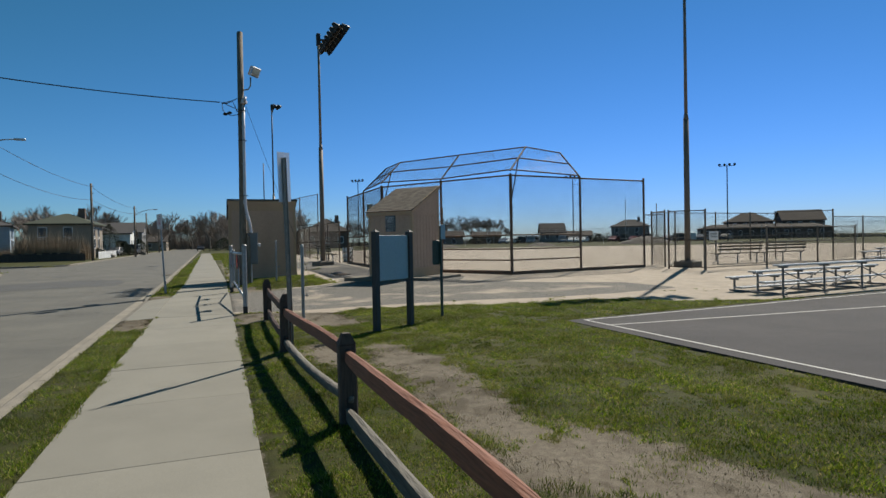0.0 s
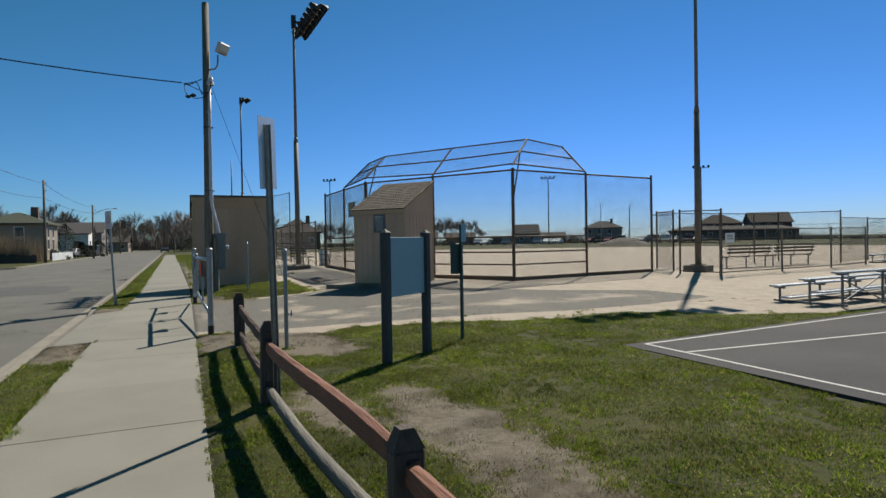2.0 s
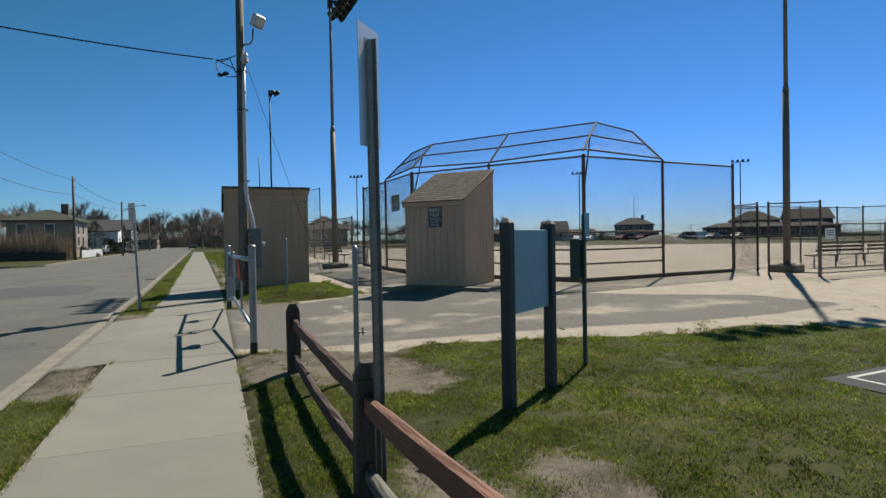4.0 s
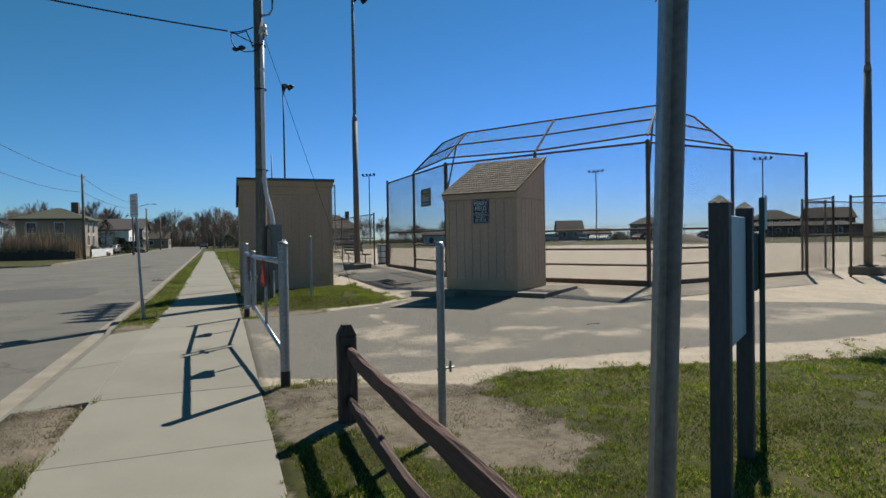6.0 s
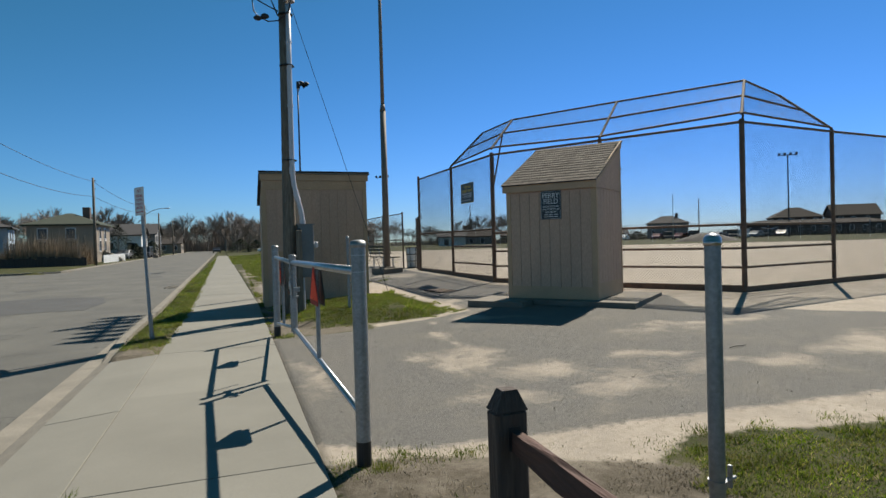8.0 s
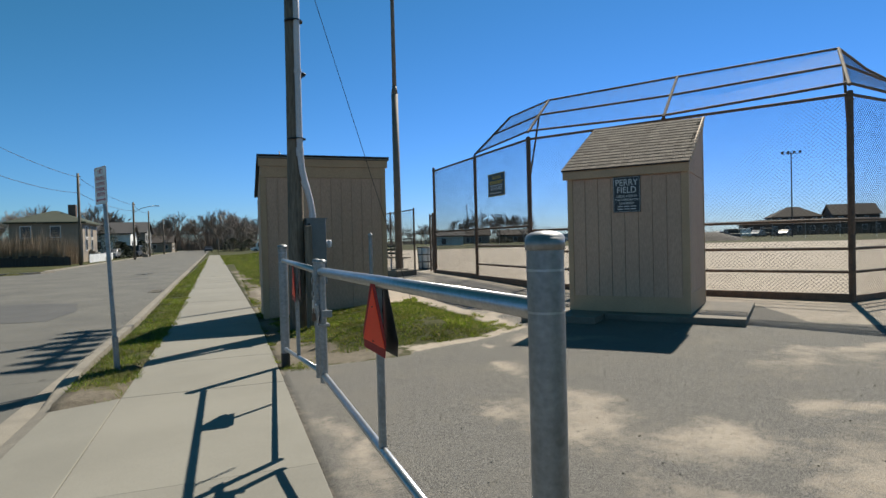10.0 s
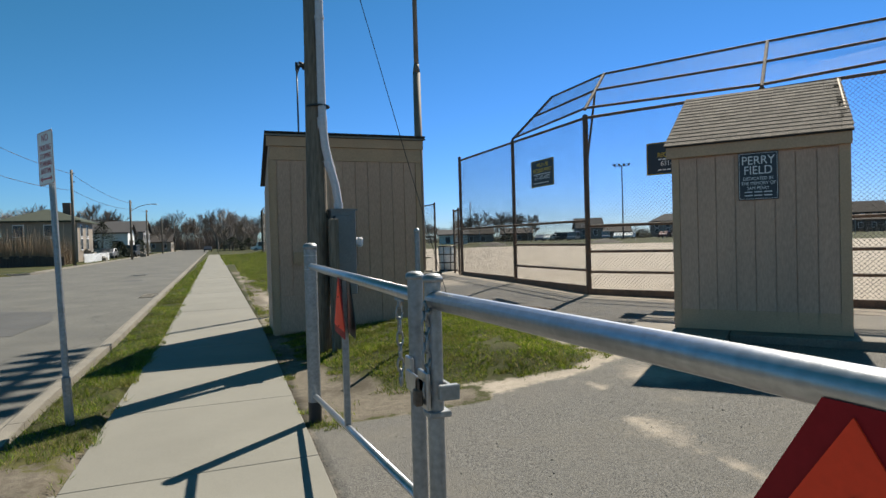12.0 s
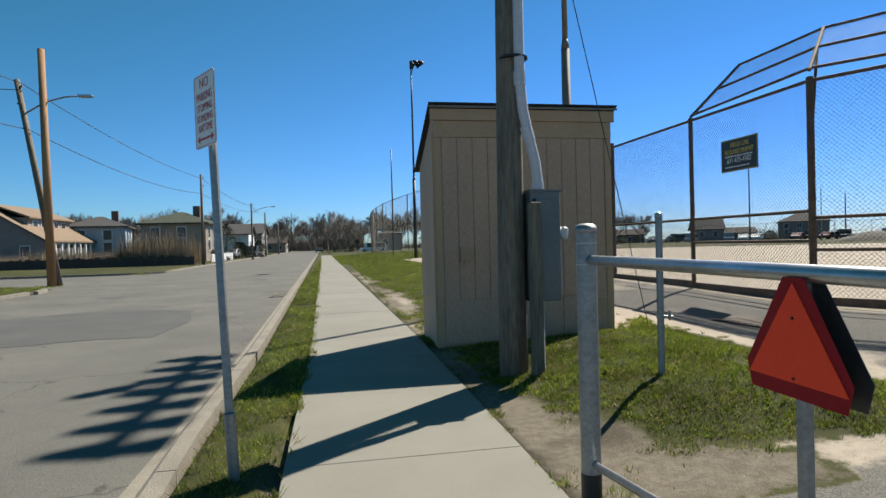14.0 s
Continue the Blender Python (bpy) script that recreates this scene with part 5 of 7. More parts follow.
def utility_pole_near():
    x, y = 1.175, 22.12
    g = hz(x, y)
    t = thing("utility_pole", (x, y, g), "weathered timber utility pole with conduit, meter cabinet and floodlight", "utility pole", "utility poles")
    bm = B()
    path(bm, [(0, 0, -0.3), (0.0, 0.0, 1), (0.02, 0, 4), (0.04, 0, 9.0)], [0.15, 0.139, 0.117, 0.1], 16)
    part("pole", bm, M_POLEWOOD, t, "weathered timber pole", smooth=True)
    bm = B()
    pts = [(0.1, -0.13, 6.4), (0.09, -0.13, 5), (0.085, -0.14, 3.3), (0.09, -0.14, 2.95), (0.115, -0.13, 2.68), (0.175, -0.12, 2.42), (0.235, -0.11, 2.18), (0.262, -0.1, 2.0), (0.265, -0.1, 1.85)]
    path(bm, pts, 0.052, 12)
    c = part("conduit", bm, M_PVC, t, "pale plastic conduit bending to the cabinet", smooth=True)
    for a, b in (((0.095, -0.13, 5.6), (0.095, -0.13, 5.65)), ((0.088, -0.135, 4.3), (0.088, -0.135, 4.35)), ((0.087, -0.14, 2.92), (0.085, -0.14, 3.06)), ((0.142, -0.125, 2.52), (0.182, -0.12, 2.38)), ((0.265, -0.1, 1.9), (0.265, -0.1, 1.97))):
        bm = B()
        tube(bm, a, b, 0.061, seg=12)
        part("coupling", bm, M_PVC, c)
    for z in (5.15, 3.2, 6.2):
        bm = B()
        tube(bm, (0.05, -0.05, z), (0.05, -0.05, z + 0.018), 0.15, seg=14)
        part("strap", bm, M_BLACK, c, "thin black strap")
    bm = B()
    dome(bm, (0.13, -0.14, 6.45), 0.11, 0.22, 12)
    path(bm, [(0.13, -0.14, 6.6), (0.16, -0.3, 6.62), (0.14, -0.34, 6.5)], 0.05, 10)
    part("weatherhead", bm, M_PVC, t, "rounded service head", smooth=True)
    # floodlight
    bm = B()
    path(bm, [(0.1, -0.03, 6.95), (0.28, -0.1, 6.97), (0.36, -0.12, 7.1), (0.37, -0.12, 7.4)], 0.025, 8)
    part("lamp_arm", bm, M_GALVD, t, smooth=True)
    bm = B()
    box(bm, (-0.17, -0.12, -0.17), (0.17, 0.1, 0.17), pose(0.5, -0.14, 7.6, 20, 12, 25), bevel=0.03)
    h = part("floodlight", bm, M_GALV, t, "square floodlight head")
    bm = B()
    box(bm, (-0.12, -0.128, -0.06), (0.12, -0.122, 0.1), pose(0.5, -0.14, 7.6, 20, 12, 25))
    part("lens", bm, M_LENS, h)
    # cabinet
    m = pose(0.31, -0.06, 0.1, 0, 0, 6)
    bm = B()
    box(bm, (-0.16, -0.1, 0.68), (0.16, 0.1, 1.78), m, bevel=0.01)
    box(bm, (-0.18, -0.12, 1.77), (0.18, 0.1, 1.79), m)
    k = part("cabinet", bm, M_BOX, t, "grey steel meter cabinet")
    bm = B()
    box(bm, (-0.13, -0.112, 0.74), (0.13, -0.101, 1.7), m, bevel=0.003)
    part("door", bm, M_BOX, k)
    bm = B()
    for z in (0.8, 1.2, 1.6):
        box(bm, (-0.15, -0.117, z), (-0.11, -0.1, z + 0.1), m, bevel=0.003)
    part("hinge", bm, M_BLACK, k)
    bm = B()
    tube(bm, m @ Vector((0.16, -0.02, 1.36)), m @ Vector((0.26, -0.02, 1.36)), 0.06, seg=12)
    box(bm, (0.18, -0.1, 1.29), (0.25, -0.03, 1.42), m, bevel=0.02)
    part("meter", bm, M_PVC, k, "round white meter")
    bm = B()
    box(bm, (0.11, -0.3, -0.3), (0.225, -0.2, 1.76), bevel=0.01)
    part("support_post", bm, M_POLEWOOD, t, "square weathered timber support")
    bm = B()
    tube(bm, (0.245, -0.17, -0.2), (0.245, -0.17, 0.78), 0.028, seg=10)
    part("lower_conduit", bm, M_PVC, t, "pale conduit down into the ground")
    # drop wires
    bm = B()

    def sag(a, b, r, dip, n=14):
        a, b = Vector(a), Vector(b)
        path(bm, [a.lerp(b, i / n) - Vector((0, 0, 4 * dip * (i / n) * (1 - i / n))) for i in range(n + 1)], r, 5)
    o = Vector((x, y, g))
    sag((-0.1, -0.1, 6.62), (-0.62, -0.27, 6.4), 0.014, 0.03, 6)
    path(bm, [(-0.6, -0.27, 6.38), (-0.45, -0.22, 6.4), (-0.25, -0.15, 6.5), (-0.1, -0.1, 6.15)], 0.014, 6)
    path(bm, [(-0.6, -0.27, 6.36), (-0.58, -0.27, 6.15), (-0.5, -0.25, 6.05), (-0.3, -0.17, 6.0), (-0.1, -0.12, 6.05)], 0.012, 6)
    path(bm, [(-0.55, -0.25, 6.4), (-0.3, -0.2, 6.3), (-0.1, -0.1, 6.25)], 0.012, 6)
    path(bm, [(-0.1, -0.12, 6.05), (0.1, -0.3, 6.2), (0.16, -0.33, 6.5)], 0.016, 6)
    part("service_cable", bm, M_CABLE, t, "looped black service cables", smooth=True)
    bm = B()
    for px, pz in ((-0.5, 6.03), (-0.36, 6.08)):
        bmesh.ops.create_uvsphere(bm, u_segments=8, v_segments=6, radius=0.06, matrix=Matrix.Translation((px, -0.22, pz)) @ Matrix.Diagonal((1.4, 1, 0.9, 1)))
    part("splice", bm, M_BLACK, t, "black cable splice")


utility_pole_near()


def cable(a, b, dip, r, label, cat="cable"):
    a, b = Vector(a), Vector(b)
    n = 24
    bm = B()
    path(bm, [a.lerp(b, i / n) - Vector((0, 0, 4 * dip * (i / n) * (1 - i / n))) for i in range(n + 1)], r, 5)
    tagged(finish("cable", bm, M_CABLE), label, cat, "overhead cables")


cable((0.5, 21.85, 6.5), (-14.0, 16.0, 6.95), 0.42, 0.017, "thick black service cable from the pole across the street")
cable((1.25, 22.1, 6.8), (3.75, 24.0, hz(3.7, 24)), 0.0, 0.006, "thin steel guy wire down to the asphalt")


def field_light(x, y, base, top, label, heads, lean, offset, foot=True, r=0.12, joint=6.35):
    t = thing("field_light", (x, y, base), label, "floodlight pole", "field lights")
    h = top - base
    bm = B()
    tube(bm, (0, 0, 0), (0, 0, joint - base), r, r * 0.9, seg=14)
    tube(bm, (0, 0, joint - base), (0, 0, joint - base + 0.25), r * 0.9, r * 0.62, seg=14)
    tube(bm, (0, 0, joint - base + 0.25), (0, 0, h), r * 0.6, r * 0.45, seg=12)
    part("pole", bm, M_POLESTEEL if foot else M_BLACK, t, "tapered brown steel pole", smooth=True)
    if foot:
        bm = B()
        box(bm, (-0.42, -0.42, -0.6), (0.42, 0.42, 0.16), pose(0, 0, 0, 0, 0, 20), bevel=0.03)
        box(bm, (-0.22, -0.22, 0.16), (0.22, 0.22, 0.2), pose(0, 0, 0, 0, 0, 20), bevel=0.01)
        part("footing", bm, M_PAD, t, "square concrete footing")
    if heads:
        ux, uy = math.sin(radians(lean)), math.cos(radians(lean))
        ox, oy = offset
        z = h - 0.25
        half = (heads - 1) * 0.31
        bm = B()
        for s in (-0.05, 0.05):
            tube(bm, (ox - ux * (half + 0.2) + uy * s, oy - uy * (half + 0.2) - ux * s, z), (ox + ux * (half + 0.2) + uy * s, oy + uy * (half + 0.2) - ux * s, z), 0.045, seg=6)
        tube(bm, (0, 0, z - 0.06), (ox, oy, z - 0.06), 0.06, seg=8)
        tube(bm, (0, 0, z - 0.7), (ox * 0.6, oy * 0.6, z - 0.05), 0.035, seg=6)
        box(bm, (-0.1, -0.1, -0.4), (0.1, 0.1, 0.2), pose(0, 0, h - 0.2), bevel=0.01)
        part("rack", bm, M_BLACK, t, "horizontal lamp rack on a short outrigger")
        for i in range(heads):
            for s in (-1, 1):
                k = -half + i * 0.62
                c = Vector((ox + ux * k + uy * s * 0.22, oy + uy * k - ux * s * 0.22, z - 0.02))
                bm = B()
                tube(bm, c - Vector((uy * s * 0.2, -ux * s * 0.2, 0)), c, 0.03, seg=5)
                tube(bm, c + Vector((-0.16, 0.04, 0.16)), c + Vector((0.0, 0, 0.0)), 0.08, 0.17, seg=10)
                tube(bm, c, c + Vector((0.1, -0.02, -0.1)), 0.17, 0.2, seg=10, cap=False)
                q = part("lamp_head", bm, M_BLACK, t, "round black floodlight head")
                bm = B()
                tube(bm, c + Vector((0.03, 0, -0.03)), c + Vector((0.04, 0, -0.04)), 0.16, seg=10)
                part("glass", bm, M_LENS, q)
    return t


field_light(5.37, 30.55, 0.45, 12.3, "tall brown field light pole with a long lamp rack", 7, 178, (0.7, -0.15))
field_light(18.6, 19.25, 0.36, 13.1, "tall brown field light pole in a concrete footing by the dugout", 7, 90, (-0.7, -0.1), joint=6.4)
field_light(5.57, 60.5, 0.4, 15.4, "dark field light pole with a short lamp rack", 2, 165, (0.4, -0.2), foot=False, r=0.13)
for k, (x, y, z) in enumerate(((94.2, 87.6, 15.4), (72.6, 108.8, 14.9), (29.5, 128, 15.2))):
    t = thing("stadium_light", (x, y, 0.4), "slim distant light mast with a row of lamps", "floodlight pole", "stadium lights", -45)
    bm = B()
    tube(bm, (0, 0, 0), (0, 0, z - 0.4), 0.13, 0.09, seg=8)
    part("mast", bm, M_BLACK, t)
    bm = B()
    tube(bm, (-1.4, 0, z - 0.6), (1.4, 0, z - 0.6), 0.06, seg=6)
    part("crossarm", bm, M_BLACK, t)
    for s in (-1.35, -0.45, 0.45, 1.35):
        bm = B()
        tube(bm, (s, 0, z - 0.55), (s, -0.3, z - 0.3), 0.16, 0.26, seg=8)
        part("lamp_head", bm, M_BLACK, t)

# ---- dugout fences, benches, bleachers ----


def wire_fence(name, pts, top, label, cell=0.075, r=0.002, rails=(), post_r=0.035, mat=None, mesh=True, category="fence"):
    t = thing(name, (0, 0, 0), label, category, "field fences")
    for i, (x, y) in enumerate(pts):
        g = hz(x, y)
        bm = B()
        fence_post(bm, x, y, g + top + 0.04, post_r, 8)
        part("post", bm, mat or M_RUST, t)
    for (xa, ya), (xb, yb) in zip(pts, pts[1:]):
        ga, gb = hz(xa, ya), hz(xb, yb)
        for z in (top, *rails):
            bm = B()
            tube(bm, (xa, ya, ga + z), (xb, yb, gb + z), post_r * 0.6, seg=6)
            part("rail", bm, mat or M_RUST, t)
        if mesh:
            bm = B()
            link_mesh(bm, [(xa, ya, ga + 0.05), (xb, yb, gb + 0.05), (xb, yb, gb + top), (xa, ya, ga + top)], cell, r)
            part("chain_link", bm, M_WIRE, t)
    return t


_low = wire_fence("dugout_fence", [(17.75, 17.5), (21.3, 17.75), (24.6, 18.0), (27.9, 18.6)], 1.62, "low weathered chain link fence in front of the dugout benches", rails=(0.1, 1.0), mat=M_OLDGALV)
wire_fence("dugout_fence", [(18.0, 19.9), (18.6, 21.4), (20.4, 21.9), (23.2, 22.2), (25.6, 22.3), (27.6, 22.5)], 2.35, "tall weathered chain link fence behind the dugout benches", rails=(1.2,), mat=M_OLDGALV)
wire_fence("dugout_fence", [(27.6, 22.5), (28.2, 19.85)], 2.4, "tall chain link fence panel at the dugout's end", rails=(1.3,), mat=M_OLDGALV)
wire_fence("dugout_fence", [(28.2, 19.85), (31.5, 20.6), (35, 21.4), (38.5, 22.2), (42, 23), (45.5, 23.8), (49, 24.6), (53, 25.5)], 2.1, "long chain link fence along the side of the field", mat=M_OLDGALV)
wire_fence("field_gate", [(17.25, 18.85), (17.8, 17.5)], 2.3, "open chain link gate beside the light pole", rails=(1.15, 0.1), mat=M_RUST)
wire_fence("backstop_wing", [(17.04, 20.05), (18.0, 19.9)], 2.2, "low chain link wing beside the backstop", mat=M_RUST)
wire_fence("dugout_fence", [(6.75, 33.2), (6.6, 36.0), (6.5, 39.5), (6.5, 43), (6.7, 47), (7.0, 52), (7.4, 57), (7.8, 62)], 2.3, "chain link fence along the foul line", rails=(1.2,), mat=M_RUST)
wire_fence("field_gate", [(6.77, 31.1), (7.05, 32.2)], 2.0, "narrow rusty chain link gate standing open", rails=(1.0, 0.1))
wire_fence("tall_net_fence", [(9.5, 58), (8.4, 63), (7.4, 68), (6.6, 73), (5.8, 79), (5.2, 85), (4.9, 91), (4.8, 97), (5.0, 104), (6.0, 112), (9, 120)], 5.9, "tall pale netting fence round the outfield corner", cell=0.35, r=0.006, rails=(3,), post_r=0.05, mat=M_OLDGALV)
_out = [(11 + 93 * math.cos(a), 22 + 93 * math.sin(a)) for a in np.linspace(0.02, 1.42, 30)]
wire_fence("outfield_fence", _out, 2.9, "distant chain link outfield fence", cell=0.6, r=0.006, rails=(1.4,), post_r=0.045, mat=M_GALVD)

bm = B()
box(bm, (-0.25, -0.01, -0.17), (0.25, 0.0, 0.17), pose(18.15, 17.44, 1.55, 0, 0, 4), bevel=0.003)
pl = part("notice_plate", bm, M_SIGNWH, _low, "small pale notice plate")
for z in (0.08, 0.02, -0.05):
    bm = B()
    box(bm, (-0.17, -0.013, z), (0.17, -0.0105, z + 0.025), pose(18.15, 17.44, 1.55, 0, 0, 4))
    part("text_bar", bm, M_BLACK, pl, "unreadable line of print")


def slat_bench(x, y, turn, length, label):
    t = thing("bench", (x, y, hz(x, y)), label, "bench", "slatted benches", turn)
    for i, (yy, z) in enumerate(((0.0, 0.45), (0.14, 0.45), (0.28, 0.45))):
        bm = B()
        box(bm, (-0.3 if i == 0 else 0, yy, z), (length, yy + 0.12, z + 0.035), bevel=0.006)
        part("seat_slat", bm, M_BENCH, t)
    for yy, z in ((-0.03, 0.6), (-0.06, 0.74), (-0.09, 0.88)):
        bm = B()
        box(bm, (0, yy - 0.03, z), (length, yy, z + 0.085), bevel=0.006)
        part("back_slat", bm, M_BENCH, t)
    k = 3
    for i in range(k):
        xx = 0.15 + (length - 0.3) * i / (k - 1)
        bm = B()
        path(bm, [(xx, 0.3, 0.44), (xx, 0.0, 0.44), (xx, -0.04, 0.6), (xx, -0.09, 0.97)], 0.025, 6)
        tube(bm, (xx, 0.12, 0.44), (xx, 0.12, -0.1), 0.03, seg=8)
        part("frame", bm, M_GALVD, t, "bent pipe frame")
    return t


slat_bench(21.0, 20.0, 1, 2.7, "weathered slatted bench inside the dugout")
slat_bench(23.9, 20.05, 1, 2.7, "weathered slatted bench inside the dugout")
slat_bench(6.0, 36.2, -80, 2.4, "weathered slatted bench by the light pole")


def bleachers(x, y, turn, length, label):
    t = thing("bleachers", (x, y, hz(x, y) - 0.01), label, "bleachers", "aluminium bleachers", turn)
    seats = ((0.0, 0.74), (0.68, 0.56), (1.36, 0.38))
    feet = ((0.42, 0.3), (1.1, 0.13))
    for yy, z in seats + feet:
        bm = B()
        box(bm, (-0.02, yy - 0.12, z), (length, yy + 0.12, z + 0.04), bevel=0.006)
        for s in (-0.07, 0.0, 0.07):
            box(bm, (-0.02, yy + s - 0.006, z + 0.04), (length, yy + s + 0.006, z + 0.044))
        part("plank", bm, M_ALU, t, "ribbed aluminium plank")
    for i in range(4):
        xx = 0.2 + (length - 0.4) * i / 3
        bm = B()
        for yy, z in seats:
            box(bm, (xx - 0.018, yy - 0.02, -0.1), (xx + 0.018, yy + 0.02, z - 0.04))
            box(bm, (xx - 0.025, yy - 0.12, z - 0.045), (xx + 0.025, yy + 0.12, z))
        box(bm, (xx - 0.02, -0.1, 0.03), (xx + 0.02, 1.5, 0.08))
        part("leg_frame", bm, M_LEGSTEEL, t, "angled steel leg frame")
        if i < 3:
            x2 = 0.2 + (length - 0.4) * (i + 1) / 3
            for za, zb in ((0.62, 0.1), (0.1, 0.62)):
                bm = B()
                tube(bm, (xx, 0.03, za), (x2, 0.03, zb), 0.014, seg=6)
                part("brace", bm, M_LEGSTEEL, t)
    return t


bleachers(13.0, 10.5, 4, 5.2, "low aluminium bleachers on the dirt beside the court")
bleachers(29.6, 17.9, 10, 4.57, "low aluminium bleachers by the far dugout fence")


def bin_():
    x, y = 7.25, 33.4
    t = thing("litter_bin", (x, y, hz(x, y)), "round black wire bin with a white liner bag", "bin")
    bm = B()
    tube(bm, (0, 0, 0.05), (0, 0, 0.86), 0.25, 0.3, seg=16)
    part("bag", bm, M_BAG, t, "white plastic liner", smooth=True)
    for z in (0.03, 0.3, 0.58, 0.86):
        bm = B()
        pts = [((0.28 + 0.05 * z) * math.cos(a), (0.28 + 0.05 * z) * math.sin(a), z) for a in np.linspace(0, 2 * math.pi, 17)]
        path(bm, pts, 0.018, 5)
        part("hoop", bm, M_BLACK, t)
    for i in range(8):
        a = i * math.pi / 4
        bm = B()
        tube(bm, (0.28 * math.cos(a), 0.28 * math.sin(a), 0), (0.325 * math.cos(a), 0.325 * math.sin(a), 0.88), 0.012, seg=5)
        part("bar", bm, M_BLACK, t)


bin_()

# sunk details of the hard ground
for x, y, w, d, turn, lab in ((4.95, 23.4, 0.55, 0.9, 8, "dark steel grate set in the slab"), (-2.35, 35.6, 0.45, 1.5, 0, "pale storm drain grate in the gutter")):
    z = hz(x, y) if x > 0 else hz(0, y) - 0.118
    t = thing("drain_grate", (x, y, z), lab, "drain grate", "drain grates", turn)
    bm = B()
    box(bm, (-w / 2, -d / 2, -0.02), (w / 2, d / 2, 0.006))
    part("frame", bm, M_BLACK, t)
    for k in range(int(d / 0.1)):
        bm = B()
        box(bm, (-w / 2 + 0.02, -d / 2 + 0.03 + k * 0.1, 0.006), (w / 2 - 0.02, -d / 2 + 0.08 + k * 0.1, 0.016))
        part("bar", bm, M_RUST if x > 0 else M_KERB, t)

# ---- poles across the street ----


def street_pole(x, y, h, label, mat=None, lean=(0, 0), arm=0.0, r=0.15, arms=True):
    g = 0.05
    t = thing("utility_pole", (x, y, g), label, "utility pole", "utility poles")
    bm = B()
    tube(bm, (0, 0, -0.2), (lean[0], lean[1], h), r, r * 0.75, seg=12)
    part("pole", bm, mat or M_POLEWOOD, t, smooth=True)
    if arm:
        z = h * 0.88
        bx, by = lean[0] * 0.88, lean[1] * 0.88
        bm = B()
        path(bm, [(bx, by, z - 0.5), (bx + arm * 0.4, by - 0.1, z + 0.1), (bx + arm * 0.75, by - 0.15, z + 0.35), (bx + arm, by - 0.2, z + 0.4)], 0.04, 8)
        a = part("lamp_arm", bm, M_GALVD, t, "curved steel lamp arm", smooth=True)
        bm = B()
        box(bm, (bx + arm - 0.05, by - 0.32, z + 0.33), (bx + arm + 0.62, by - 0.08, z + 0.46), bevel=0.04)
        part("lamp", bm, M_GALV, a, "flat street lamp head")
    if arms:
        for dz in (0.3, 1.1):
            bm = B()
            tube(bm, (lean[0], lean[1], h - dz), (lean[0] + 0.25, lean[1], h - dz), 0.05, seg=8)
            part("insulator", bm, M_GALVD, t)
    return t


street_pole(-13.49, 46.46, 10.9, "new orange-brown timber pole on the grass corner", M_ORANGEWOOD, (-0.15, 0), arms=False, r=0.19)
street_pole(-13.35, 46.9, 9.5, "old dark leaning timber pole with a street lamp", M_POLEWOOD, (-1.4, -0.3), arm=2.5, r=0.16)
street_pole(-13.1, 76.85, 8.8, "dark timber pole beside the reeds", M_POLEWOOD)
street_pole(-11.6, 100.8, 7.7, "dark timber pole with a street lamp", M_POLEWOOD, arm=2.6)
street_pole(-12.8, 128, 8.0, "distant dark timber pole", M_POLEWOOD)
street_pole(-13.4, 160, 8.0, "distant dark timber pole", M_POLEWOOD)
street_pole(-14.2, 205, 8.5, "distant dark timber pole", M_POLEWOOD)
street_pole(6.5, 86.3, 12.9, "plain slim dark pole behind the netting", M_BLACK, arms=False, r=0.09)
street_pole(82.1, 103.2, 9.5, "slim white flag mast across the field", M_SIGNBACK, arms=False, r=0.08)
street_pole(112, 128, 10.5, "distant dark timber pole", M_POLEWOOD)
street_pole(58, 150, 10.5, "distant dark timber pole", M_POLEWOOD)
for a, b, d in (((-14.4, 46.3, 9.3), (-13.1, 76.9, 8.5), 0.5), ((-14.2, 46.4, 7.2), (-13.1, 76.9, 7.0), 0.6), ((-13.1, 76.9, 8.5), (-11.6, 100.8, 7.4), 0.4), ((-13.1, 76.9, 7.0), (-11.6, 100.8, 6.6), 0.4), ((-11.6, 100.8, 7.4), (-12.8, 128, 7.8), 0.4),
                ((-14.4, 46.3, 9.3), (-14.5, 2, 8.6), 0.8), ((-14.2, 46.4, 7.2), (-14.5, 2, 6.6), 0.8), ((-60, 30, 8.8), (-14.4, 46.3, 9.0), 0.7)):
    cable(a, b, d, 0.02, "thin dark overhead cable between street poles")

# ---- houses ----
M_ROOFS = [plain("brown_roof", (0.032, 0.025, 0.023), 0.95), plain("green_grey_roof", (0.04, 0.05, 0.035), 0.95), plain("grey_roof", (0.05, 0.048, 0.052), 0.95), plain("tan_roof", (0.2, 0.145, 0.1), 0.95)]
M_WALLS = [plain("white_clapboard", (0.72, 0.72, 0.7)), plain("pale_blue_clapboard", (0.35, 0.45, 0.56)), plain("grey_clapboard", (0.2, 0.19, 0.185)), plain("dark_brown_clapboard", (0.055, 0.042, 0.038)), plain("brick_house_wall", (0.13, 0.085, 0.065)), plain("beige_clapboard", (0.27, 0.225, 0.18))]
M_FENCEW = plain("white_picket_paint", (0.72, 0.73, 0.74))


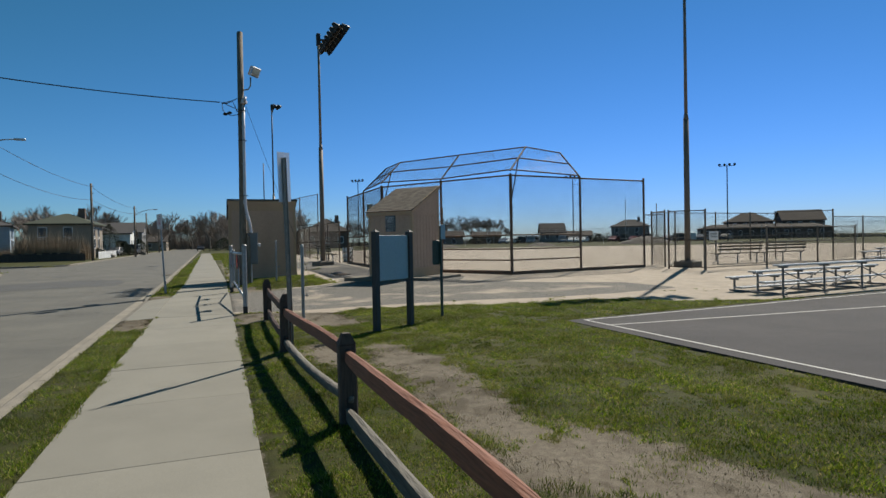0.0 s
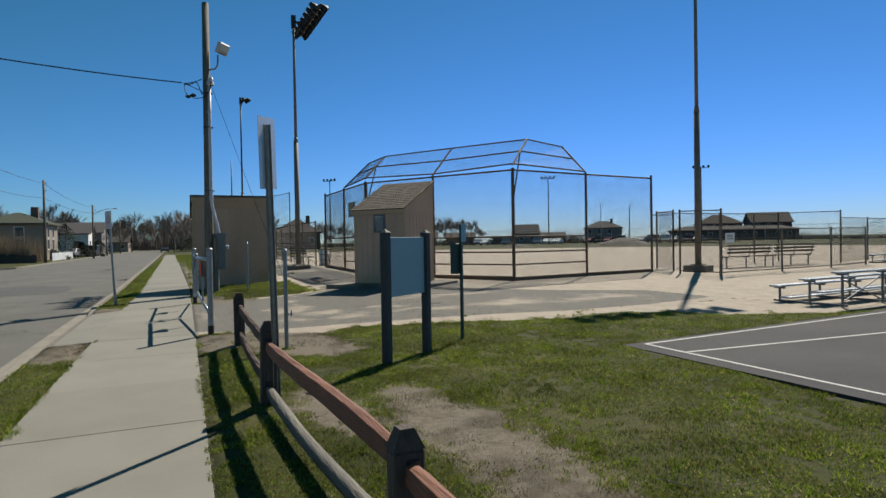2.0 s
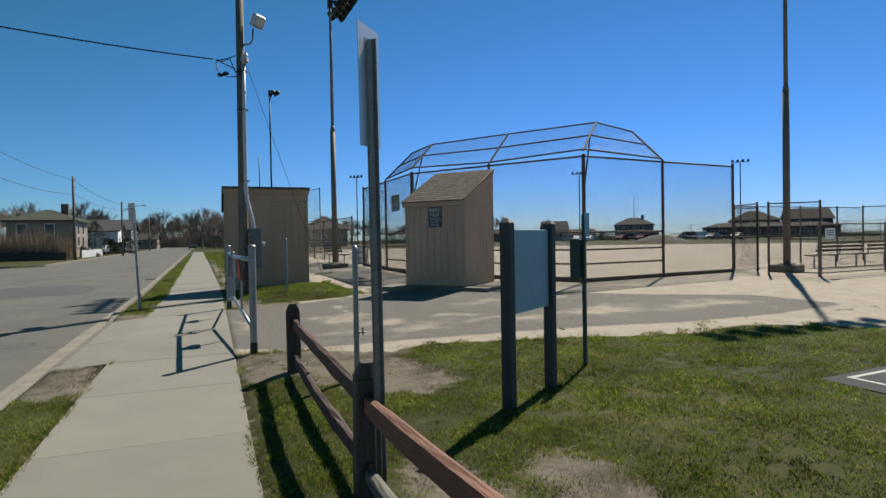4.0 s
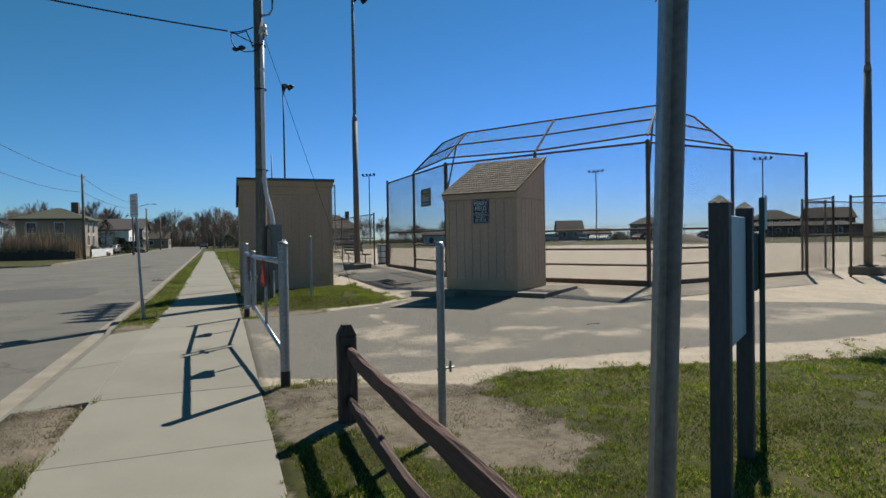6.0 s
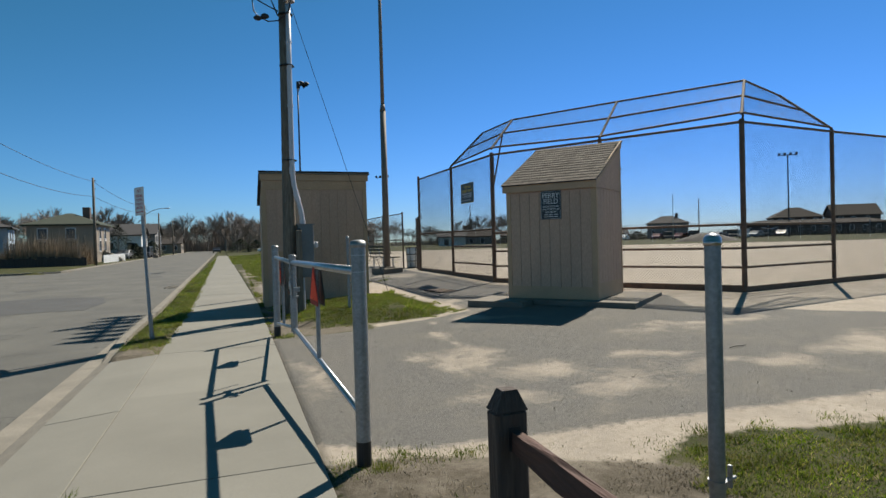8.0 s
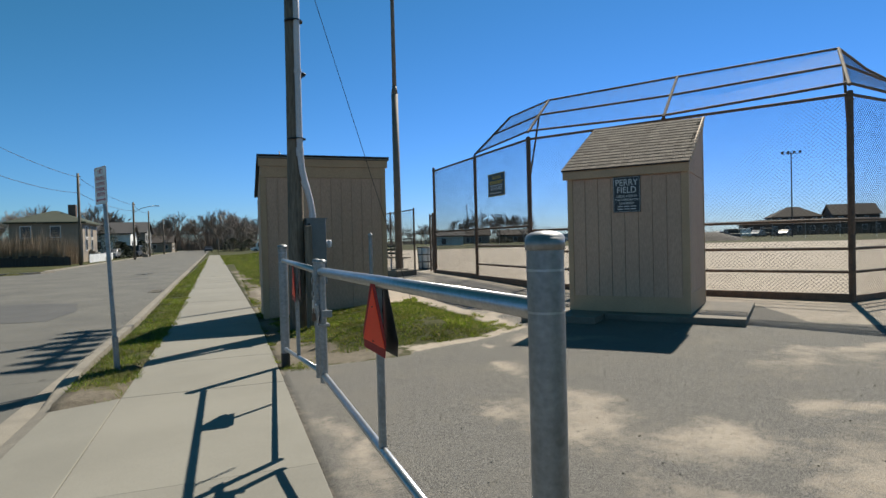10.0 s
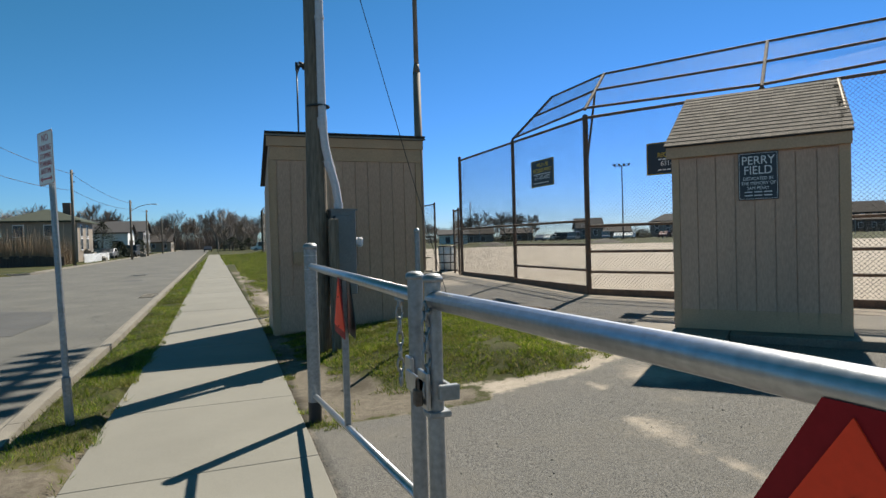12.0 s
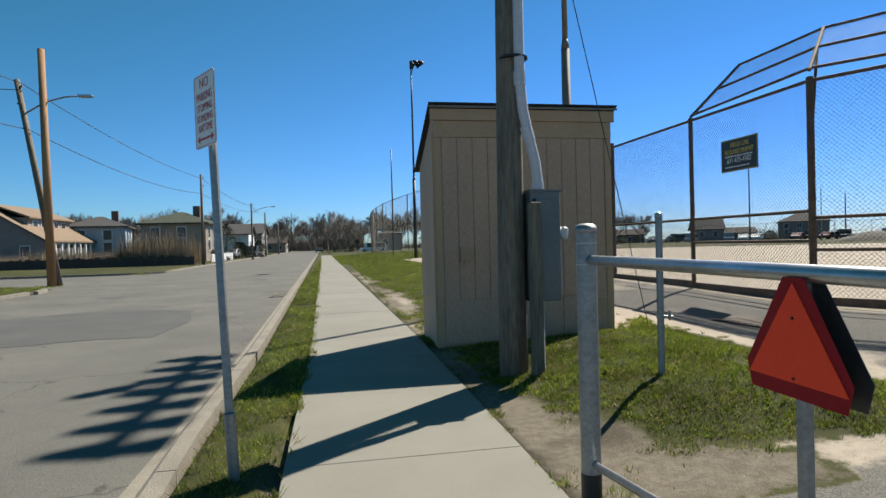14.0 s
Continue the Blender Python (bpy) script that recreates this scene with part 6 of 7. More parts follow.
def house(x, y, turn, w, d, eave, ridge, wall, roof, label, kind="gable", g=0.2, chimney=False, steps=False):
    """A house with its long side w along its own x, front on -y."""
    t = thing("house", (x, y, g), label, "house", "", turn)
    bm = B()
    if kind == "gable":
        a = [(-w / 2, -d / 2, -0.5), (w / 2, -d / 2, -0.5), (w / 2, d / 2, -0.5), (-w / 2, d / 2, -0.5), (-w / 2, -d / 2, eave), (w / 2, -d / 2, eave), (w / 2, d / 2, eave), (-w / 2, d / 2, eave), (-w / 2, 0, ridge - 0.15), (w / 2, 0, ridge - 0.15)]
        v = [bm.verts.new(p) for p in a]
        for f in ((0, 1, 5, 4), (1, 2, 6, 9, 5), (2, 3, 7, 6), (3, 0, 4, 8, 7)):
            bm.faces.new([v[i] for i in f])
    else:
        box(bm, (-w / 2, -d / 2, -0.5), (w / 2, d / 2, eave))
    part("wall", bm, wall, t)
    bm = B()
    o = 0.45
    rx = w / 2 + o if kind == "gable" else max(0.3, w / 2 - d / 2)
    lo, hi = [], []
    for e, lst in ((0, lo), (0.18, hi)):
        for p in ((-w / 2 - o, -d / 2 - o, eave - 0.1), (w / 2 + o, -d / 2 - o, eave - 0.1), (w / 2 + o, d / 2 + o, eave - 0.1), (-w / 2 - o, d / 2 + o, eave - 0.1), (-rx, 0, ridge), (rx, 0, ridge)):
            lst.append(bm.verts.new((p[0], p[1], p[2] + e)))
    for l, rev in ((lo, True), (hi, False)):
        for f in ((0, 1, 5, 4), (2, 3, 4, 5), (1, 2, 5), (3, 0, 4)):
            if kind == "gable" and len(f) == 3:
                continue
            q = [l[i] for i in f]
            bm.faces.new(q[::-1] if rev else q)
    edges = ((0, 1), (1, 2), (2, 3), (3, 0)) if kind != "gable" else ((0, 1), (2, 3), (1, 5), (5, 2), (3, 4), (4, 0))
    for i, j in edges:
        bm.faces.new((lo[i], lo[j], hi[j], hi[i]))
    bmesh.ops.recalc_face_normals(bm, faces=bm.faces)
    part("roof", bm, roof, t)
    storeys = [min(1.3, eave - 1.7)] + ([eave - 1.65] if eave > 4.2 else [])
    for z in storeys:
        for sx in np.arange(-w / 2 + 1.6, w / 2 - 1.0, 2.9):
            bm = B()
            box(bm, (sx - 0.55, -d / 2 - 0.06, z - 0.1), (sx + 0.55, -d / 2 - 0.005, z + 1.3))
            f = part("window", bm, M_FENCEW, t, "white framed window")
            bm = B()
            box(bm, (sx - 0.46, -d / 2 - 0.08, z), (sx + 0.46, -d / 2 - 0.061, z + 1.2))
            part("pane", bm, M_WIN, f)
        for sy in np.arange(-d / 2 + 1.8, d / 2 - 1.0, 3.0):
            for sgn in (-1, 1):
                bm = B()
                xx = sgn * (w / 2 + 0.03)
                box(bm, (xx - 0.028, sy - 0.5, z - 0.1), (xx + 0.028, sy + 0.5, z + 1.3))
                f = part("window", bm, M_FENCEW, t, "white framed window")
                bm = B()
                xx = sgn * (w / 2 + 0.07)
                box(bm, (xx - 0.01, sy - 0.42, z), (xx + 0.01, sy + 0.42, z + 1.2))
                part("pane", bm, M_WIN, f)
    if chimney:
        bm = B()
        box(bm, (w * 0.2, -0.4, eave), (w * 0.2 + 0.8, 0.4, ridge + 0.9))
        part("chimney", bm, M_WALLS[4], t, "brick chimney")
    if steps:
        bm = B()
        for k in range(7):
            box(bm, (w / 2 + 0.1 + k * 0.3, -1, -0.3), (w / 2 + 0.1 + (k + 1) * 0.3, 0.2, 1.3 - k * 0.18))
        part("steps", bm, M_KERB, t, "pale front steps")
    return t


house(-19.2, 94.5, 0, 7.2, 8, 4.5, 5.9, M_WALLS[5], M_ROOFS[1], "pale two storey house with a dark green hipped roof", "hip", steps=True, chimney=True)
house(-17.6, 122.0, 0, 6.2, 7, 3.7, 5.2, M_WALLS[0], M_ROOFS[2], "white house with grey roof behind an evergreen", "gable", steps=True)
house(-30.5, 100.0, 12, 6.5, 8, 4.5, 5.8, M_WALLS[1], M_ROOFS[2], "pale blue two storey house with a grey hipped roof", "hip", chimney=True)
house(-35.5, 90.0, 90, 13, 11, 2.6, 6.2, M_WALLS[2], M_ROOFS[3], "wide beige house with a broad tan roof", "gable")
def tan_house_front(x, y, turn, w, d, eave, ridge):
    """Dormer, veranda and white window row of the tan-roofed house."""
    t = thing("dormer", (x, y, 0.2), "shingled dormer with white windows on the broad tan roof", "dormer", turn=turn)
    sl = (ridge - eave) / (d / 2)
    yy = -d / 2 + 2.2
    zb = eave + sl * 1.9
    bm = B()
    box(bm, (-w / 2 + 1.5, yy, zb - 0.3), (w / 2 - 1.5, yy + 2.6, zb + 1.35))
    part("wall", bm, M_WALLS[5], t)
    bm = B()
    vs = [bm.verts.new(p) for p in ((-w / 2 + 1.1, yy - 0.4, zb + 1.25), (w / 2 - 1.1, yy - 0.4, zb + 1.25), (w / 2 - 1.1, 0, ridge + 0.35), (-w / 2 + 1.1, 0, ridge + 0.35), (-w / 2 + 1.1, yy - 0.4, zb + 1.42), (w / 2 - 1.1, yy - 0.4, zb + 1.42), (w / 2 - 1.1, 0, ridge + 0.52), (-w / 2 + 1.1, 0, ridge + 0.52))]
    for f in ((3, 2, 1, 0), (4, 5, 6, 7), (0, 1, 5, 4), (1, 2, 6, 5), (2, 3, 7, 6), (3, 0, 4, 7)):
        bm.faces.new([vs[i] for i in f])
    part("roof", bm, M_ROOFS[3], t, "tan dormer roof")
    for sx in (-3.4, -1.6, 1.4, 3.2):
        bm = B()
        box(bm, (sx - 0.6, yy - 0.05, zb + 0.15), (sx + 0.6, yy - 0.003, zb + 1.1))
        q = part("window", bm, M_FENCEW, t, "white framed dormer window")
        bm = B()
        box(bm, (sx - 0.48, yy - 0.07, zb + 0.25), (sx + 0.48, yy - 0.052, zb + 1.0))
        part("pane", bm, M_WIN, q)
    v = thing("veranda", (x, y, 0.2), "white-posted glazed veranda along the tan-roofed house", "veranda", turn=turn)
    for k in range(9):
        bm = B()
        xx = -w / 2 + 0.3 + k * (w - 0.6) / 8
        box(bm, (xx - 0.09, -d / 2 - 0.32, -0.3), (xx + 0.09, -d / 2 - 0.14, eave - 0.14))
        part("post", bm, M_FENCEW, v, "white square veranda post")
    for z in (0.7, eave - 0.3):
        bm = B()
        box(bm, (-w / 2 + 0.2, -d / 2 - 0.28, z), (w / 2 - 0.2, -d / 2 - 0.18, z + 0.12))
        part("rail", bm, M_FENCEW, v)


tan_house_front(-35.5, 90.0, 90, 13, 11, 2.6, 6.2)
house(-43.0, 92.0, 0, 14, 9, 3.0, 5.0, M_WALLS[2], M_ROOFS[2], "low grey house with a hipped roof", "hip")
house(-21.0, 160.0, 0, 9, 12, 4.6, 7.0, M_WALLS[2], M_ROOFS[2], "grey house with a pitched roof down the street", "gable")
house(-19.0, 200.0, 0, 9, 9, 2.6, 4.6, M_WALLS[5], M_ROOFS[0], "small pale bungalow down the street", "gable")
house(151, 133.0, -38, 12, 9, 5.2, 7.9, M_WALLS[3], M_ROOFS[0], "dark brown two storey house with a wide roof", "hip")
house(158.0, 121.5, -38, 10.5, 9, 5.2, 8.1, M_WALLS[3], M_ROOFS[0], "dark brown two storey house with a balcony end", "gable")
house(146.0, 124.0, -38, 33, 8, 3.2, 4.3, M_WALLS[3], M_ROOFS[0], "long low dark brown building", "hip")
house(120.0, 149.0, -38, 11, 8, 4.6, 6.6, M_WALLS[2], M_ROOFS[2], "grey two storey house with a hipped roof", "hip", chimney=True)
house(90.0, 146.0, -25, 6.5, 7, 3.0, 5.6, M_WALLS[2], M_ROOFS[2], "grey gabled house across the field", "gable")
house(102.0, 152.0, -30, 9, 8, 2.0, 3.4, M_WALLS[3], M_ROOFS[0], "low brown outbuilding across the field", "gable")
house(74.0, 156.0, -25, 8, 8, 2.2, 3.6, M_WALLS[4], M_ROOFS[0], "low brown house among bare trees", "gable")
house(21.6, 124.0, -10, 9, 9, 3.6, 6.2, M_WALLS[4], M_ROOFS[0], "brick house with a dark hipped roof", "hip", chimney=True)
house(43.0, 124.0, -20, 5.5, 5, 2.1, 3.0, M_WALLS[0], M_ROOFS[2], "small white shed across the field", "gable")
house(60.0, 150.0, -20, 7, 6, 2.2, 3.8, M_WALLS[2], M_ROOFS[0], "small grey outbuilding across the field", "gable")


def picket():
    t = thing("picket_fence", (0, 0, 0), "low white picket fence before the white house", "fence")
    for k in range(60):
        bm = B()
        y = 84.5 + k * 0.23
        box(bm, (-13.85, y, 0), (-13.81, y + 0.15, 1.0))
        part("picket", bm, M_FENCEW, t)
    for z in (0.3, 0.75):
        bm = B()
        box(bm, (-13.9, 84.4, z), (-13.86, 98.4, z + 0.08))
        part("rail", bm, M_FENCEW, t)


picket()


def dark_fence():
    t = thing("board_fence", (0, 0, 0), "dark weathered board fence in front of the reeds", "fence")
    rnd = random.Random(3)
    x = -62.0
    while x < -13.6:
        bm = B()
        box(bm, (x, 75.0, 0), (x + 0.23, 75.04, 0.95 + rnd.uniform(-0.12, 0.12)))
        part("board", bm, M_POSTWOOD, t)
        x += 0.24


dark_fence()


def car(x, y, turn, colour, label, van=False, g=0.42):
    t = thing("car", (x, y, g), label, "car", "parked cars", turn)
    L, W, Hh = (4.9, 1.9, 1.85) if van else (4.5, 1.78, 1.42)
    prof = [(-L / 2, 0.35), (-L / 2 + 0.05, 0.8), (-L / 2 + 0.9, 0.95), (-L / 2 + (1.2 if van else 1.6), Hh), (L / 2 - (0.3 if van else 1.1), Hh), (L / 2 - (0.1 if van else 0.3), 0.98), (L / 2, 0.85), (L / 2, 0.35)]
    bm = B()
    prism(bm, prof, -W / 2, W / 2, pose(0, 0, 0, 90))
    bmesh.ops.recalc_face_normals(bm, faces=bm.faces)
    bmesh.ops.bevel(bm, geom=bm.edges[:], offset=0.06, segments=1, affect="EDGES")
    part("body", bm, colour, t)
    bm = B()
    a = -L / 2 + (1.25 if van else 1.6)
    b = L / 2 - (0.4 if van else 1.15)
    box(bm, (a, -W / 2 - 0.01, 0.98), (b, W / 2 + 0.01, Hh - 0.12))
    part("side_glass", bm, M_WIN, t)
    for xx in (-L / 2 + 0.85, L / 2 - 0.85):
        for s in (-1, 1):
            bm = B()
            tube(bm, (xx, s * (W / 2 - 0.18), 0.33), (xx, s * (W / 2 + 0.02), 0.33), 0.33, seg=14)
            wv = part("wheel", bm, M_RUBBER, t)
            bm = B()
            tube(bm, (xx, s * (W / 2 - 0.1), 0.33), (xx, s * (W / 2 + 0.03), 0.33), 0.18, seg=10)
            part("rim", bm, M_GALVD, wv)
    return t


M_CARS = [plain("silver_car_paint", (0.3, 0.3, 0.32), 0.3, 0.3), plain("black_car_paint", (0.02, 0.02, 0.025), 0.3), plain("white_car_paint", (0.75, 0.75, 0.75), 0.3), plain("dark_red_car_paint", (0.12, 0.02, 0.02), 0.3), plain("blue_grey_car_paint", (0.1, 0.13, 0.18), 0.3)]
_rnd = random.Random(11)
for i in range(22):
    a = radians(27 + i * 0.95)
    d = 146 + _rnd.uniform(-4, 4)
    if i in (4, 5, 9, 10, 15):
        continue
    c = _rnd.choice((0, 1, 1, 2, 3, 4, 1, 1, 4))
    car(d * math.sin(a), d * math.cos(a), _rnd.uniform(20, 60), M_CARS[c], ("silver", "black", "white", "dark red", "blue-grey")[c] + " car parked beyond the outfield fence", _rnd.random() < 0.4)
car(-15.5, 108, 90, M_CARS[0], "silver car parked by the white house", g=0.1)
car(-14.0, 118, 90, M_CARS[1], "black van parked by the street", True, g=0.1)
car(-4.2, 170, 92, M_CARS[1], "black car driving lane far down the street", g=0.0)
car(6.6, 124, 0, M_CARS[2], "white van parked past the netting", True, g=0.2)
house(10.5, 136.0, 0, 5, 6, 3.6, 3.9, M_WALLS[2], M_ROOFS[2], "grey flat-roofed block behind the netting", "hip")

# ---- trees ----


def limb(v, f, a, b, ra, rb, seg=3):
    a, b = Vector(a), Vector(b)
    z = (b - a).normalized()
    x = z.orthogonal().normalized()
    y = z.cross(x)
    k = len(v)
    for p, r in ((a, ra), (b, rb)):
        for i in range(seg):
            t = i * 2 * math.pi / seg
            q = p + (x * math.cos(t) + y * math.sin(t)) * r
            v.append((q.x, q.y, q.z))
    for i in range(seg):
        j = (i + 1) % seg
        f.append((k + i, k + j, k + seg + j, k + seg + i))


def bare_tree(seed, h, spread, label, depth=6):
    rnd = random.Random(seed)
    t = thing("bare_tree", (0, 0, 0), label, "tree", "bare trees")
    v, f = [], []
    tv, tf = [], []

    def grow(p, d, ln, r, n):
        q = p + d * ln
        if n == depth:
            limb(tv, tf, p, q, r, r * 0.75, 8)
        else:
            limb(v, f, p, q, r, r * 0.7, 3)
        if n == 0:
            return
        k = 3
        for i in range(k):
            a = rnd.uniform(0, 2 * math.pi)
            e = Vector((math.cos(a), math.sin(a), 0)) * spread * rnd.uniform(0.5, 1.15)
            nd = (d + e + Vector((0, 0, 0.12))).normalized()
            grow(p + d * ln * rnd.uniform(0.5, 1.0), nd, ln * rnd.uniform(0.7, 0.9), max(r * 0.6, 0.035), n - 1)
    grow(Vector((0, 0, -0.2)), Vector((0.03, 0.02, 1)).normalized(), h * 0.225, h * 0.018, depth)
    for nm, vv, ff in (("trunk", tv, tf), ("crown", v, f)):
        me = bpy.data.meshes.new(nm)
        me.from_pydata(vv, [], ff)
        me.materials.append(M_BARK)
        o = new(nm, me)
        o.parent = t
    return t


TREES = [bare_tree(1, 13, 0.66, "bare deciduous tree with a wide fine crown"), bare_tree(2, 14, 0.5, "bare deciduous tree with upright limbs"), bare_tree(5, 12, 0.8, "bare broad deciduous tree with drooping twigs")]
_rnd = random.Random(21)
_spots = [(62, 138, 2, 0.8), (66.5, 136, 0, 0.75), (50, 160, 2, 0.6), (-38, 150, 0, 1.0), (-33, 145, 2, 0.95), (-47, 160, 1, 0.9), (-41.5, 138, 1, 0.75), (-28, 165, 0, 0.85), (-24, 150, 2, 0.8), (0.9, 165, 1, 0.98), (3.5, 172, 2, 0.8), (-0.2, 176, 0, 0.75), (7, 160, 2, 0.7),
          (83, 178, 0, 0.95), (76, 180, 2, 1.0), (70, 176, 1, 0.85), (33, 150, 0, 0.75), (40, 158, 2, 0.75), (28, 160, 1, 0.8), (52, 165, 2, 0.6), (64, 172, 1, 0.7), (95, 185, 1, 0.6), (-17.5, 135, 2, 0.6), (-20, 182, 0, 0.8), (-16, 190, 1, 0.75), (-22, 112, 1, 0.55)]
for i in range(84):
    x = -150 + i * 2.2 + _rnd.uniform(-2, 2)
    _spots.append((x, 245 + _rnd.uniform(-35, 40), _rnd.randrange(3), _rnd.uniform(1.0, 1.45)))
for i in range(14):
    _spots.append((10 + i * 6 + _rnd.uniform(-3, 3), 190 + _rnd.uniform(-15, 25), _rnd.randrange(3), _rnd.uniform(0.45, 0.7)))
for i, (x, y, k, s) in enumerate(_spots):
    m = pose(x, y, 0.1, 0, 0, _rnd.uniform(0, 360)) @ Matrix.Scale(s, 4)
    c = copy_thing(TREES[k], m)
    c.matrix_basis = m
for i, (x, y) in enumerate(((-52, 140), (-58, 165), (-66, 150))):
    TREES[i].matrix_basis = pose(x, y, 0.1, 0, 0, 40 * i)


def evergreen(x, y, h, r, label, seed=1, name="evergreen_tree"):
    rnd = random.Random(seed)
    t = thing(name, (x, y, 0.05), label, "tree" if h > 3 else "bush", "evergreens")
    tv, tf = [], []
    limb(tv, tf, (0, 0, -0.2), (0, 0, h * 0.7), 0.15, 0.05, 6)
    me = bpy.data.meshes.new("trunk")
    me.from_pydata(tv, [], tf)
    me.materials.append(M_BARK)
    new("trunk", me).parent = t
    v, f = [], []
    for i in range(2600):
        z = h * (0.05 + 0.95 * rnd.random() ** 1.2)
        rr = r * (1 - (z / h) ** 1.6) ** 0.8 * rnd.uniform(0.55, 1.08)
        a = rnd.uniform(0, 2 * math.pi)
        rr *= 1 + 0.25 * math.sin(3 * a + z * 2)
        p = Vector((rr * math.cos(a), rr * math.sin(a), z))
        d = Vector((math.cos(a), math.sin(a), rnd.uniform(-0.5, 0.6))).normalized() * rnd.uniform(0.15, 0.4)
        s = Vector((-math.sin(a), math.cos(a), rnd.uniform(-0.5, 0.5))) * rnd.uniform(0.04, 0.1)
        k = len(v)
        v += [tuple(p - s), tuple(p + s), tuple(p + d)]
        f.append((k, k + 1, k + 2))
    me = bpy.data.meshes.new("crown")
    me.from_pydata(v, [], f)
    me.materials.append(M_CONIFER)
    new("crown", me).parent = t
    return t


evergreen(-16.3, 108.5, 5.2, 2.2, "dark rounded evergreen beside the white house", 1)
evergreen(-14.6, 112, 2.4, 1.3, "dark rounded shrub at the kerb", 2, "shrub")
evergreen(1.5, 158, 3.2, 3.2, "dark dense shrub at the end of the verge", 3, "shrub")
evergreen(4.8, 150, 2.8, 2.6, "dark dense shrub at the end of the verge", 4, "shrub")
evergreen(-15.5, 140, 3.0, 2.2, "dark dense shrub in a front yard", 5, "shrub")
evergreen(62, 138, 2.2, 2.6, "dark scrubby bush across the field", 6, "shrub")
evergreen(96, 132, 2.5, 2.4, "dark scrubby bush across the field", 7, "shrub")


def blades(name, px, py, pz, hgt, wid, lean, mat, label, category, seed):
    """Thin upright leaves at the given places, one mesh."""
    rng = np.random.default_rng(seed)
    n = len(px)
    a = rng.uniform(0, 2 * np.pi, n)
    la = rng.uniform(0, 2 * np.pi, n)
    hgt = hgt * rng.uniform(0.55, 1.25, n)
    ln = lean * hgt * rng.uniform(0.1, 1.0, n)
    dx, dy = np.cos(a) * wid / 2, np.sin(a) * wid / 2
    v = np.empty((n, 3, 3), np.float32)
    v[:, 0] = np.stack([px - dx, py - dy, pz - 0.01], -1)
    v[:, 1] = np.stack([px + dx, py + dy, pz - 0.01], -1)
    v[:, 2] = np.stack([px + np.cos(la) * ln, py + np.sin(la) * ln, pz + hgt], -1)
    me = bpy.data.meshes.new(name)
    me.vertices.add(n * 3)
    me.vertices.foreach_set("co", v.ravel())
    me.loops.add(n * 3)
    me.loops.foreach_set("vertex_index", np.arange(n * 3, dtype=np.int32))
    me.polygons.add(n)
    me.polygons.foreach_set("loop_start", np.arange(0, n * 3, 3, dtype=np.int32))
    me.polygons.foreach_set("loop_total", np.full(n, 3, np.int32))
    me.update()
    me.validate()
    me.materials.append(mat)
    return tagged(new(name, me), label, category, kind="stuff")


def reeds():
    rng = np.random.default_rng(5)
    n = 42000
    x = rng.uniform(-62, -14.2, n)
    y = 75.6 + rng.random(n) ** 1.6 * 7
    h = np.where(x > -20.5, 2.7, 1.5) + 0.4 * np.sin(x * 0.45) * np.sin(x * 0.17 + 1)
    blades("reeds", x, y, np.full(n, 0.05), h * (0.75 + 0.5 * rng.random(n) ** 3), 0.05, 0.22, M_REED, "tall dry tan reeds behind the dark fence", "reeds", 6)
    n = 24000
    x = rng.uniform(-190, 12, n)
    y = 255 + rng.uniform(0, 40, n)
    h = 10.2 + 1.6 * np.sin(x * 0.11) + 1.4 * np.sin(x * 0.31 + 2)
    blades("far_woods", x, y, np.full(n, 0.0), h * 0.85, 0.16, 0.35, M_BARK, "hazy line of bare woods at the end of the street", "woods", 8)
    n = 9000
    a = rng.uniform(0.05, 1.35, n)
    d = rng.uniform(175, 215, n)
    blades("far_scrub", d * np.sin(a), d * np.cos(a), np.full(n, 0.2), 2.2 + 1.1 * np.sin(a * 23), 0.16, 0.5, M_BARK, "low brown scrub beyond the playing field", "scrub", 12)


reeds()


def mound(x, y, r, h, label):
    bm = B()
    rnd = random.Random(int(x))
    prev = None
    for j in range(7):
        rr = r * (1 - j / 7)
        zz = h * (1 - (1 - j / 7) ** 1.4)
        ring = []
        for i in range(20):
            k = i * math.pi / 10
            q = rr * (1 + rnd.uniform(-0.07, 0.07))
            ring.append(bm.verts.new((x + q * math.cos(k), y + q * math.sin(k), 0.4 + zz)))
        if prev:
            for i in range(20):
                bm.faces.new((prev[i], prev[(i + 1) % 20], ring[(i + 1) % 20], ring[i]))
        prev = ring
    bm.faces.new(prev)
    tagged(finish("gravel_mound", bm, M_MOUND, smooth=True), label, "mound", "heaps")


M_MOUND = material("grey_gravel", (0.085, 0.075, 0.068), 0.95, 0, 0.3, 1, 8, 0.3)
mound(67, 79, 4.6, 1.35, "grey gravel heap at the edge of the field")
mound(47.5, 80, 2.4, 0.6, "small pale sand heap at the edge of the field")
mound(34, 86, 2.2, 0.5, "small pale sand heap at the edge of the field")


